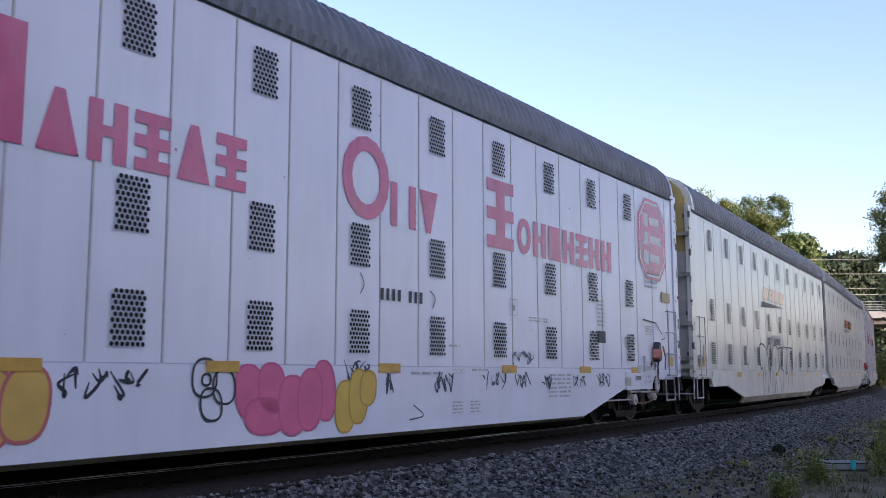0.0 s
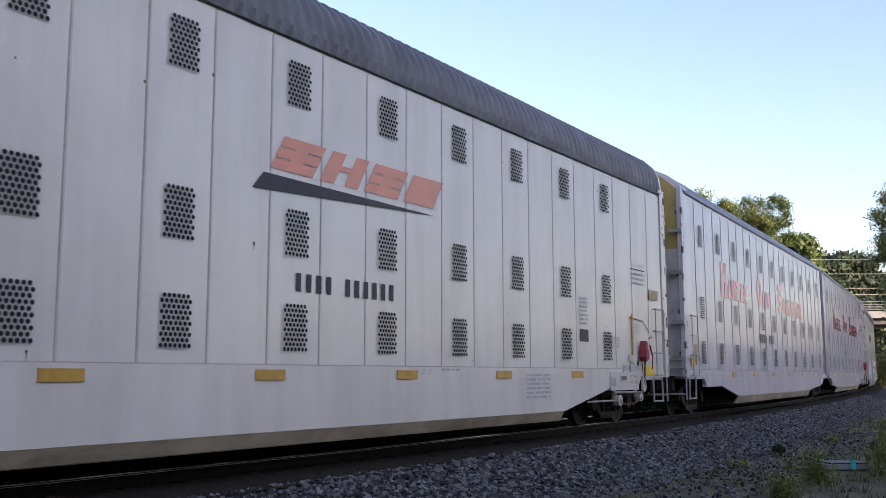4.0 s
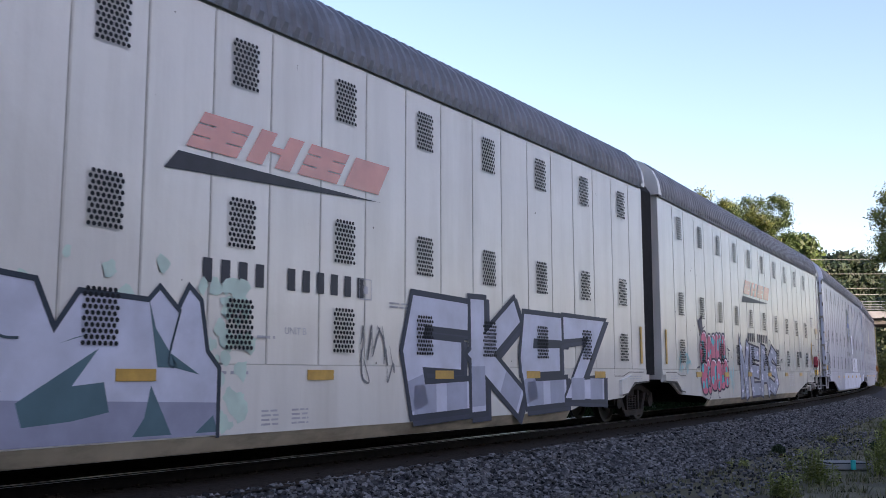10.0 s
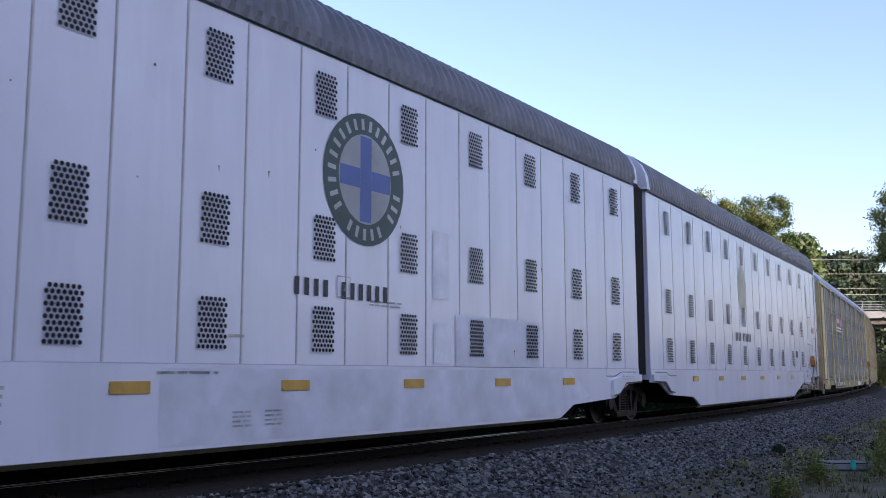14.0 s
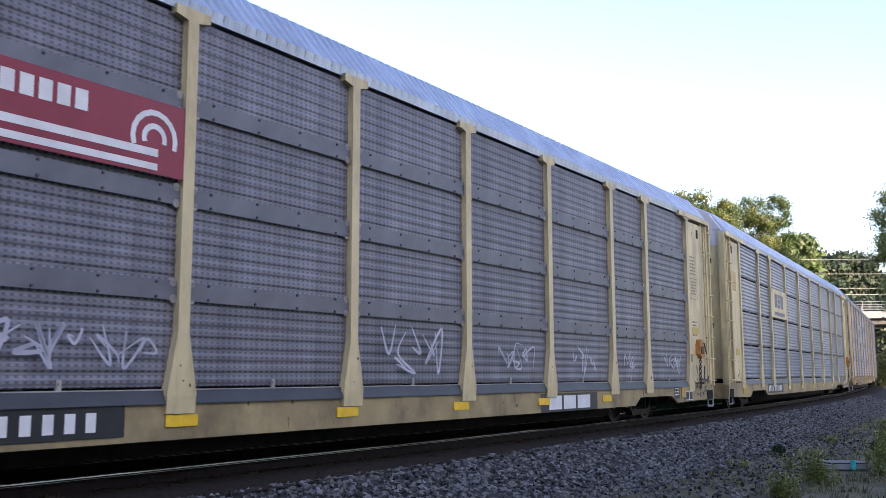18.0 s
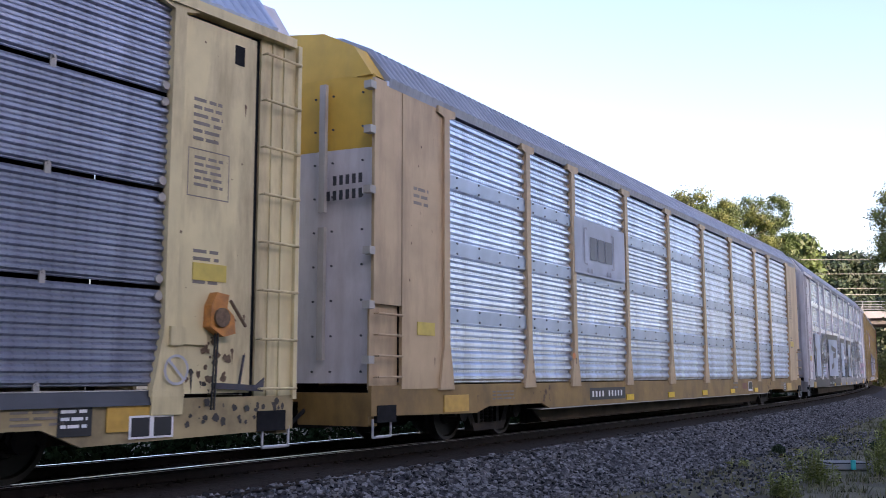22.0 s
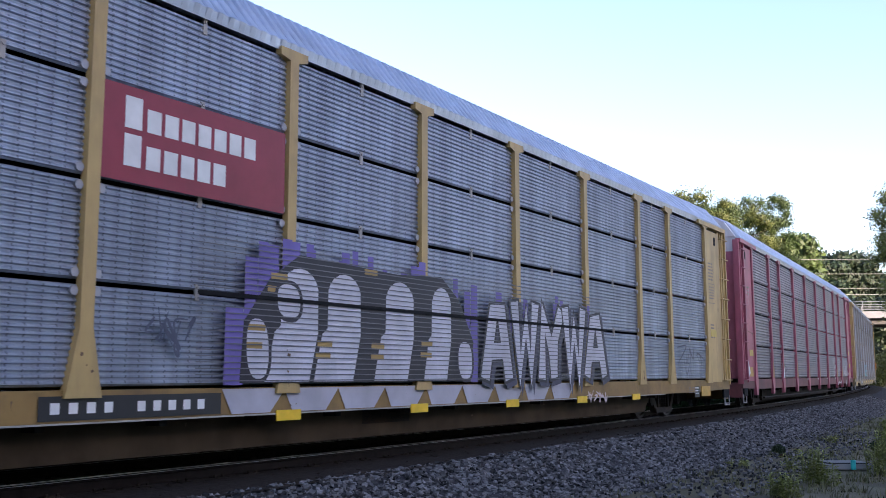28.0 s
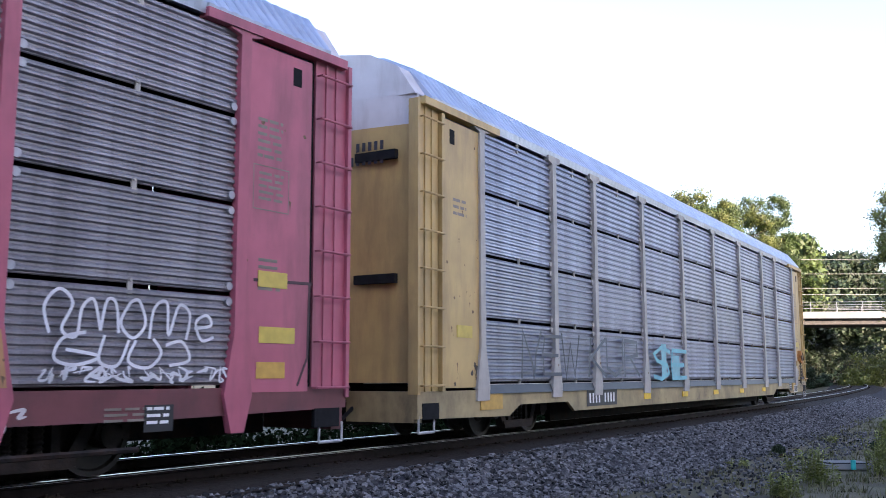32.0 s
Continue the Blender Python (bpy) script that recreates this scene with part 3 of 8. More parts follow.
def bolt_mesh():
    bm = bmesh.new()
    rod(bm, (0, -0.02, 0), (0, 0, 0), 0.016, 6)
    return mesh_of("bolt", bm, M["bolt_dark"])


# ---- long enclosed car units, in two-unit pairs ----
UL, UW = 20.7, 1.55                    # length of a unit's side, half width
EAVE = {"arch": 5.1, "peak": 5.47}      # eave above the rail, by kind of roof


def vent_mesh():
    """Staggered flat discs in near-black: the dark inside round vent holes, put into colour."""
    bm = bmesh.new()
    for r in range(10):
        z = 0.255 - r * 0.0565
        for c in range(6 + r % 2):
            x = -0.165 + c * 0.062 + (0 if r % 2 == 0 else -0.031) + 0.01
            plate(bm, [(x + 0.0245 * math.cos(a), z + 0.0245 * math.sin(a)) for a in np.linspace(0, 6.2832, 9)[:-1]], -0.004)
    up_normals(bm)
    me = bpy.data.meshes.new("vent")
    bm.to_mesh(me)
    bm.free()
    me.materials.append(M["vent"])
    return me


VENT = vent_mesh()
PANEL_W = 0.90475


def side_panel_mesh(w, mat, z1, z0=1.12):
    bm = bmesh.new()
    y0, y1, c = 0.0, -0.014, 0.012
    a = [bm.verts.new((x, y0, z)) for x, z in ((0, z0), (w, z0), (w, z1), (0, z1))]
    b = [bm.verts.new((x, y1, z)) for x, z in ((c, z0 + c), (w - c, z0 + c), (w - c, z1 - c), (c, z1 - c))]
    bm.faces.new(b)
    for i in range(4):
        bm.faces.new((a[i], a[(i + 1) % 4], b[(i + 1) % 4], b[i]))
    return mesh_of("side_panel", bm, mat)


def roof_profile(kind):
    e = EAVE[kind]
    if kind == "arch":
        pts = [(-1.57, e - 0.05), (-1.57, e + 0.05), (-1.53, e + 0.30), (-1.42, e + 0.53), (-1.2, e + 0.74), (-0.85, e + 0.90), (-0.42, e + 0.99), (0, e + 1.02)]
    else:
        pts = [(-1.57, e - 0.05), (-1.56, e + 0.03), (-1.15, e + 0.38), (-0.72, e + 0.60), (-0.3, e + 0.68), (0, e + 0.70)]
    return pts + [(-y, z) for y, z in pts[-2::-1]]


def corrugated_roof(bm, prof, x0, x1, pitch, amp, low=1.0):
    n, rows, last = int((x1 - x0) / pitch), [], len(prof) - 1
    for i in range(n):
        for f, k in ((0.0, 0.0), (0.30, 0.0), (0.48, amp), (0.82, amp)):
            x = x0 + (x1 - x0) * (i + f) / n
            ks = [0 if q in (0, last) else k * (low if q in (1, last - 1) else 1.0) for q in range(last + 1)]
            rows.append([bm.verts.new((x, y * (1 + g / 1.6), z + g)) for g, (y, z) in zip(ks, prof)])
    for a, b in zip(rows, rows[1:]):
        for i in range(last):
            bm.faces.new((a[i], b[i], b[i + 1], a[i + 1]))
    bm.faces.new(rows[0])
    bm.faces.new(rows[-1][::-1])


SHARED = {}


def shared(key, make):
    if key not in SHARED:
        SHARED[key] = make()
    return SHARED[key]


def long_unit(outer, vent_0, paint, roof_kind, roof_mat, rib_mat, label, top_mat, low_mat, bellows=False, reflect="reflector", brake="red_handle", yellow=1, spots=(4.5, 7.25, 10.0, 12.75, 15.5, 18.25), spot_z=1.01, fold=0.25):
    """One unit; its side runs from x = 0 to UL. outer: 0 if the coupled end is at x = 0, 1 if at UL. fold: height at which the skirt turns under."""
    car = tagged(new("autorack_car"), label, "rail car", "cars of the train")
    E_Z = EAVE[roof_kind]
    p0, v0, nv = vent_0 - PANEL_W / 2, vent_0, 11 if outer == 0 else 10
    fl = (lambda x: x) if outer == 0 else (lambda x: UL - x)
    rz = lambda a, b: (min(fl(a), fl(b)), max(fl(a), fl(b)))
    bm = bmesh.new()                                  # shell behind the panels
    box(bm, 0.02, UL - 0.02, -UW + 0.03, UW - 0.03, 0.9, E_Z)
    part("body", bm, M[paint], car)
    bm = bmesh.new()
    corrugated_roof(bm, roof_profile(roof_kind), 0.03, UL - 0.03, 0.21 if roof_kind == "arch" else 0.17, 0.040 if roof_kind == "arch" else 0.03, 1.0 if roof_kind == "arch" else 0.25)
    part("roof", bm, M[roof_mat], car, "corrugated metal roof, grey")
    p = roof_profile(roof_kind)
    for a, b in ((-0.06, 0.14), (UL - 0.14, UL + 0.06)):
        bm = bmesh.new()
        loft(bm, [(y * 1.016, z + 0.03) for y, z in p], a, b)
        part("roof_end_cap", bm, M[paint], car)
    # panels, ribs and vents on both sides
    np_ = int((UL - 0.1 - p0) / PANEL_W)
    pk = [(0.0, p0)] + [(p0 + i * PANEL_W, PANEL_W) for i in range(np_)]
    last_x = p0 + np_ * PANEL_W
    pk.append((last_x, UL - last_x))

    def rib():
        b = bmesh.new()
        box(b, -0.014 if rib_mat == 'rib' else -0.010, 0.014 if rib_mat == 'rib' else 0.010, -0.024 if rib_mat == 'rib' else -0.019, 0.0, 1.13, E_Z - 0.10)
        return mesh_of("seam_rib", b, M[rib_mat])
    rm = shared(("rib", rib_mat, E_Z), rib)
    for side, turn in ((-1, 0), (1, 180)):
        y = side * (UW - 0.03)
        for x, w in pk:
            me = shared(("panel", paint, round(w, 3), E_Z), lambda: side_panel_mesh(w - 0.012, M[paint], E_Z - 0.06))
            piece("side_panel", me, car, (x + 0.006 if side < 0 else x + w - 0.006, y, 0), turn)
        for x, w in pk[1:]:
            piece("seam_rib", rm, car, (x, y, 0), turn)
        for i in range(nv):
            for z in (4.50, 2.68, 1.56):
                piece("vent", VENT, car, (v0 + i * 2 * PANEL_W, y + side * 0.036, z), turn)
    # skirt: deep in the middle, stepped over the trucks
    out = [(0.0, 1.12), (UL, 1.12), (UL, 0.84), (20.1, 0.82), (19.72, 0.68), (19.4, 0.55), (17.5, 0.47), (16.95, fold), (4.95, fold), (2.95, 0.74), (1.5, 0.76), (1.35, 0.92), (0.0, 0.96)]
    pts = [(fl(x), z) for x, z in out]
    for s in (-1, 1):
        bm = bmesh.new()
        prism(bm, pts, s * (UW - 0.06), s * (UW - 0.010))
        part("skirt", bm, M[paint], car)
        bm = bmesh.new()                              # the skirt's turned-under lower edge
        a, b = rz(4.98, 16.92)
        loft(bm, [(s * (UW - 0.012), fold - 0.004), (s * (UW - 0.11), 0.20 if fold > 0.3 else 0.19), (s * (UW - 0.16), 0.22), (s * (UW - 0.06), fold - 0.004)], a, b)
        part("sill_lip", bm, M["lip"], car, "grimy cream lip under the skirt")
    bm = bmesh.new()
    a, b = rz(5.0, 16.8)
    box(bm, a, b, -UW + 0.12, UW - 0.12, 0.3, 0.9)
    a, b = rz(-0.2, UL)
    box(bm, a, b, -0.5, 0.5, 0.62, 0.92)
    part("underframe", bm, M["dark_iron"], car)
    for s in (-1, 1):                                 # lifting pad below the skirt
        bm = bmesh.new()
        a, b = rz(1.5, 2.95)
        box(bm, a, b, s * (UW + 0.0052), s * (UW - 0.1), 0.70, 1.06)
        part("jacking_pad", bm, M[paint], car)
    for x in spots:
        bm = bmesh.new()
        box(bm, fl(x) - 0.24, fl(x) + 0.24, -UW - 0.008, -UW, spot_z - 0.06, spot_z + 0.06)
        part("reflector", bm, M[reflect], car)
    # coupled end: doors, posts, ladder, steps
    x_end = fl(-0.05)
    sg = -1 if outer == 0 else 1
    for k, (zz0, zz1, mt) in enumerate(((0.98, 4.02, low_mat), (4.02, E_Z + 0.02, top_mat))):
        for y0, y1 in ((-1.45, -0.78), (-0.74, -0.02), (0.02, 0.74), (0.78, 1.45)):
            bm = bmesh.new()
            box(bm, x_end, x_end + sg * 0.16, y0, y1, zz0, zz1)
            part("end_door", bm, M[mt], car)
    bm = bmesh.new()
    loft(bm, [(y * 0.93, z - 0.03) for y, z in p if z > E_Z] , x_end, x_end + sg * 0.13)
    part("end_gable", bm, M[top_mat], car)
    for y in (-1.47, -0.76, 0.0, 0.76, 1.47):      # lock rods with their guides
        bm = bmesh.new()
        rod(bm, (x_end + sg * 0.19, y, 0.95), (x_end + sg * 0.19, y, E_Z + (0.05 if abs(y) > 1 else (0.6 if roof_kind == 'arch' else 0.35))), 0.034)
        for z in (1.5, 2.5, 3.4, 4.4, 4.9):
            box(bm, x_end + sg * 0.14, x_end + sg * 0.21, y - 0.07, y + 0.07, z - 0.05, z + 0.05)
        part("lock_rod", bm, M["door_rod"], car)
    for s in (-1, 1):
        bm = bmesh.new()
        box(bm, *rz(-0.28, -0.02), s * (UW + 0.01), s * (UW - 0.10), 0.95, E_Z + 0.06)
        cp = part("corner_post", bm, M[paint], car)
        if s < 0:
            near_post = cp
        for z in (4.4, 3.4, 2.2, 1.35, 1.15):
            bm = bmesh.new()
            box(bm, *rz(-0.34, -0.24), s * (UW + 0.015), s * (UW - 0.3), z, z + 0.09)
            part("hinge", bm, M["post_grey"], cp)
    for k, z in enumerate((1.05, 1.62, 2.05, 2.75, 3.25, 3.9, 4.55, 4.85)):
        bm = bmesh.new()
        box(bm, *rz(-0.285, -0.20), -UW - 0.022, -UW + 0.02, z, z + (0.16 if k % 3 else 0.07))
        part("latch", bm, M["door_rod" if k % 2 else "post_grey"], near_post)
    rust_spots(car, *rz(-0.26, -0.04), 1.0, 4.9, 26, -UW - 0.0115, 17, "grease", 0.035)
    rung = shared(("rung", "long"), lambda: rung_mesh(0.5, M["steel_bar"]))
    for k in range(4):
        piece("ladder_rung", rung, near_post, (rz(0.12, 0.62)[0], -UW - 0.01, 1.0 + 0.473 * k))
    for x in (0.12, 0.62):
        bm = bmesh.new()
        rod(bm, (fl(x), -UW - 0.075, 0.98), (fl(x), -UW - 0.075, 2.44), 0.012)
        part("ladder_rail", bm, M["steel_bar"], near_post)
    bolt = shared(("bolt",), bolt_mesh)
    for y in (-1.1, -0.4):
        for z in (1.5, 2.2, 2.9, 3.6, 4.3, 4.9):
            piece("bolt", bolt, car, (x_end + sg * 0.16, y, z), -90 if sg < 0 else 90)
    end_marks(car, x_end + sg * 0.165, 4.2, sg, M["letter_black"])
    bm = bmesh.new()                                  # stirrups
    for x in (0.08, 0.62, -0.2):
        xx = fl(x)
        rod(bm, (xx, -UW + 0.02, 0.96), (xx + 0.03 * sg, -UW + 0.02, 0.42), 0.018)
    rod(bm, (fl(0.08), -UW + 0.02, 0.44), (fl(0.62), -UW + 0.02, 0.44), 0.018)
    rod(bm, (fl(-0.2), -UW + 0.02, 0.55), (fl(-0.2), -0.6, 0.55), 0.018)
    rod(bm, (fl(-0.2), -0.6, 0.55), (fl(-0.2), -0.6, 0.95), 0.018)
    part("stirrup", bm, M["steel_bar"], car)
    strips = [] if not yellow else ([(0.66, 0.73, 1.22, 1.75)] if outer == 0 else [(1.74, 1.81, 1.28, 2.25)])
    if yellow > 1:
        strips.append((UL - 0.34, UL - 0.24, 1.24, 2.02))
    for u0, u1, z0, z1 in strips:
        bm = bmesh.new()
        box(bm, *rz(u0, u1), -UW - 0.012, -UW, z0, z1)
        part("reflector", bm, M[reflect], car, "upright yellow reflector strip")
    if outer == 1 and yellow:
        bm = bmesh.new()
        box(bm, *rz(0.66, 1.16), -UW - 0.03, -UW, 1.0, 1.19)
        part("step_plate", bm, M["reflector_bright"], car, "yellow step plate")
    else:
        bm = bmesh.new()
        box(bm, *rz(0.20, 0.46), -UW - 0.02, -UW, 1.20, 1.40)
        part("step_plate", bm, M["reflector"], car, "small yellow plate")
    bm = bmesh.new()                                  # coupler and draft gear
    box(bm, *rz(-0.95, 0.4), -0.16, 0.16, 0.68, 0.98)
    box(bm, *rz(-1.0, -0.72), -0.22, 0.14, 0.66, 1.02)
    box(bm, *rz(-0.25, -0.05), -1.2, 1.2, 0.62, 0.98)
    part("coupler", bm, M["dark_iron"], car)
    for dy in (-0.35, 0.3):                           # air hoses
        bm = bmesh.new()
        q = [Vector((fl(-0.3), dy, 0.7)), Vector((fl(-0.55), dy, 0.45)), Vector((fl(-0.8), dy, 0.42)), Vector((fl(-0.95), dy, 0.55))]
        for u, v in zip(q, q[1:]):
            rod(bm, u, v, 0.025)
        part("air_hose", bm, M["black"], car)
    if outer == 1:                                    # hand brake at this end
        bm = bmesh.new()
        prism(bm, [(UL - 1.42, 1.36), (UL - 1.34, 1.28), (UL - 1.22, 1.32), (UL - 1.19, 1.46), (UL - 1.25, 1.58), (UL - 1.24, 1.68), (UL - 1.34, 1.71), (UL - 1.40, 1.58)], -UW - 0.13, -UW)
        hb = part("hand_brake", bm, M["brake_dark" if brake == "letter_red" else brake], car, "geared hand brake with a hanging lever")
        bm = bmesh.new()
        prism(bm, [(UL - 1.46, 1.38), (UL - 1.40, 1.34), (UL - 1.37, 1.54), (UL - 1.43, 1.56)], -UW - 0.17, -UW - 0.02)
        part("pawl_cover", bm, M[brake], hb)
        bm = bmesh.new()
        rod(bm, (UL - 1.30, -UW - 0.17, 1.76), (UL - 1.12, -UW - 0.17, 1.80), 0.014)
        rod(bm, (UL - 1.22, -UW - 0.16, 1.62), (UL - 1.14, -UW - 0.18, 1.40), 0.018)
        rod(bm, (UL - 1.14, -UW - 0.18, 1.40), (UL - 1.12, -UW - 0.16, 1.12), 0.012)
        part("lever", bm, M[brake], hb)
        bm = bmesh.new()
        box(bm, UL - 1.98, UL - 1.72, -UW - 0.05, -UW, 1.27, 1.40)
        part("bracket", bm, M[paint], hb)
        rust_spots(car, UL - 1.6, UL - 1.1, 1.0, 1.28, 9, -UW - 0.004, 5, "grease", 0.06)
        bm = bmesh.new()
        box(bm, UL - 0.80, UL - 0.28, -UW - 0.012, -UW, 2.62, 2.84)
        part("notice_plate", bm, M["buff"], car, "buff notice plate")
        bm = bmesh.new()
        ribbon(bm, [(UL - 1.95, 2.18), (UL - 1.18, 2.13), (UL - 0.85, 1.9)], 0.028, -UW - 0.006)
        mark("brake_panel_edge", bm, M["letter_black"], car)
        bm = bmesh.new()
        chain(bm, ((UL - 1.34, -UW - 0.09, 1.3), (UL - 1.34, -UW - 0.06, 0.80)))
        part("brake_chain", bm, M["brake_dark"], car)
        bm = bmesh.new()                              # equalising lever, roller and slack chain below the pad
        prism(bm, [(UL - 1.43, 0.98), (UL - 1.27, 0.98), (UL - 1.24, 0.72), (UL - 1.34, 0.64), (UL - 1.45, 0.70)], -UW - 0.07, -UW - 0.03)
        part("brake_lever", bm, M["post_grey"], car)
        for x, z, rr in ((UL - 2.52, 0.50, 0.115), (UL - 1.42, 0.54, 0.085)):
            bm = bmesh.new()
            rod(bm, (x, -UW + 0.10, z), (x, -UW - 0.02, z), rr, 12)
            rod(bm, (x, -UW - 0.02, z), (x, -UW - 0.05, z), rr * 0.4, 8)
            prism(bm, [(x - rr, z), (x + rr, z), (x + rr * 0.7, 0.70), (x - rr * 0.7, 0.70)], -UW + 0.10, -UW + 0.13)
            part("chain_roller", bm, M["post_grey"], car, "worn pale chain roller under the skirt")
        bm = bmesh.new()
        chain(bm, ((UL - 2.44, -UW - 0.02, 0.44), (UL - 2.1, -UW, 0.41), (UL - 1.75, -UW, 0.43), (UL - 1.45, -UW - 0.02, 0.50)))
        part("brake_chain", bm, M["dirt_spot"], car, "rusty slack brake chain")
        bm = bmesh.new()
        rod(bm, (UL - 3.9, -UW + 0.06, 0.50), (UL - 2.6, -UW + 0.06, 0.50), 0.018)
        rod(bm, (UL - 2.75, -UW + 0.02, 0.66), (UL - 1.2, -UW + 0.02, 0.64), 0.022)
        part("brake_rod", bm, M["post_grey"], car)
        for x, z, w, h in ((UL - 1.94, 1.08, 0.34, 0.11), (UL - 2.30, 1.08, 0.18, 0.12), (UL - 2.45, 0.90, 0.26, 0.08)):
            bm = bmesh.new()
            box(bm, x - 0.02, x + w + 0.02, -UW - 0.020, -UW, z - 0.02, z + h + 0.02)
            ph = part("plate_holder", bm, M[paint], car)
            bm = bmesh.new()
            quad(bm, x, x + w, z, z + h, -UW - 0.0225)
            mark("tag_plate", bm, M["letter_grey" if z > 1 else "band_dark"], ph)
    for s in (-1, 1):                                 # cast bracket over the middle truck
        shape = [(19.2, 0.60), (19.5, 0.63), (19.85, 0.84), (UL - 0.02, 0.86), (UL - 0.02, 1.01), (19.75, 1.01), (19.45, 0.93), (19.2, 0.90)]
        bm = bmesh.new()
        prism(bm, [(fl(x), z) for x, z in shape], s * (UW + 0.055), s * (UW - 0.05))
        eb = part("end_bracket", bm, M[paint], car)
        if s < 0:
            bm = bmesh.new()
            ribbon(bm, [(fl(x), z) for x, z in shape[:4]], 0.030, -UW - 0.058)
            mark("bracket_edge", bm, M["grease"], eb)
            bm = bmesh.new()
            ribbon(bm, [(fl(x), z) for x, z in ((18.95, 1.17), (18.95, 0.98), (19.4, 0.98), (19.7, 1.06), (20.5, 1.06))], 0.016, -UW - 0.006)
            mark("bracket_seam", bm, M["grease"], eb)
            bars(eb, min(fl(19.62), fl(20.3)), 0.985, 0.62, 0.10, 2, M["letter_grey"], -UW - 0.058, 9, 3)
    truck(car, fl(1.85))
    if bellows:
        bm = bmesh.new()
        k = 8
        bp = [(-1.42, 1.0), (-1.45, E_Z - 0.02), (-1.05, E_Z + 0.58), (-0.5, E_Z + 0.86), (0, E_Z + 0.9)]
        bp = bp + [(-y, z) for y, z in bp[-2::-1]]
        rows = []
        for i in range(2 * k + 1):
            x, q = UL + 0.01 + 0.83 * i / (2 * k), (1.0 if i % 2 else 0.93)
            rows.append([bm.verts.new((x, y * q, (z - 3) * (0.99 if i % 2 == 0 else 1.0) + 3)) for y, z in bp])
        for a, b in zip(rows, rows[1:]):
            for i in range(len(bp) - 1):
                bm.faces.new((a[i], b[i], b[i + 1], a[i + 1]))
        part("bellows", bm, M["rubber"], car, "black pleated rubber bellows between two units")
        bm = bmesh.new()
        loft(bm, [(-0.62, E_Z + 0.90), (-0.55, E_Z + 1.05), (0, E_Z + 1.09), (0.55, E_Z + 1.05), (0.62, E_Z + 0.90)], UL - 0.10, UL + 0.95)
        part("bellows_cap", bm, M["black"], car, "black cap over the bellows")
        bm = bmesh.new()
        box(bm, UL - 0.4, UL + 1.3, -0.7, 0.7, 0.55, 0.95)
        part("hinge_beam", bm, M["dark_iron"], car)
        truck(car, UL + 0.42)
    return car


# ---- open-sided rack cars on flat underframes ----
RL, RW = 26.8, 1.5
POSTS = (1.80, 4.49, 6.39, 9.17, 11.99, 14.80, 17.58, 20.38, 22.28, 25.02)


def ribbed_panel(w, h, mat, ribs, depth, gap=0.022, band=0.0):
    """A pressed panel with level ribs, standing on z = 0."""
    bm = bmesh.new()
    prof = [(0.0, gap), (-0.012, gap + 0.01)]
    usable = h - 2 * gap - band
    for i in range(ribs):
        z = gap + usable * i / ribs
        d = usable / ribs
        prof += [(-0.012, z + d * 0.20), (-0.012 - depth, z + d * 0.38), (-0.012 - depth, z + d * 0.66), (-0.012, z + d * 0.94)]
    prof += [(-0.012, h - gap - 0.004), (0.0, h - gap)]
    loft(bm, prof, 0, w, closed=False)
    me = mesh_of("side_panel", bm, mat)
    return me


def roof_peaked(bm, x0, x1):
    prof = [(-1.5, 4.86), (-1.52, 4.98), (-1.12, 5.45), (-0.62, 5.70), (0, 5.80)]
    prof = prof + [(-y, z) for y, z in prof[-2::-1]]
    corrugated_roof(bm, prof, x0, x1, 0.17, 0.035, 0.25)


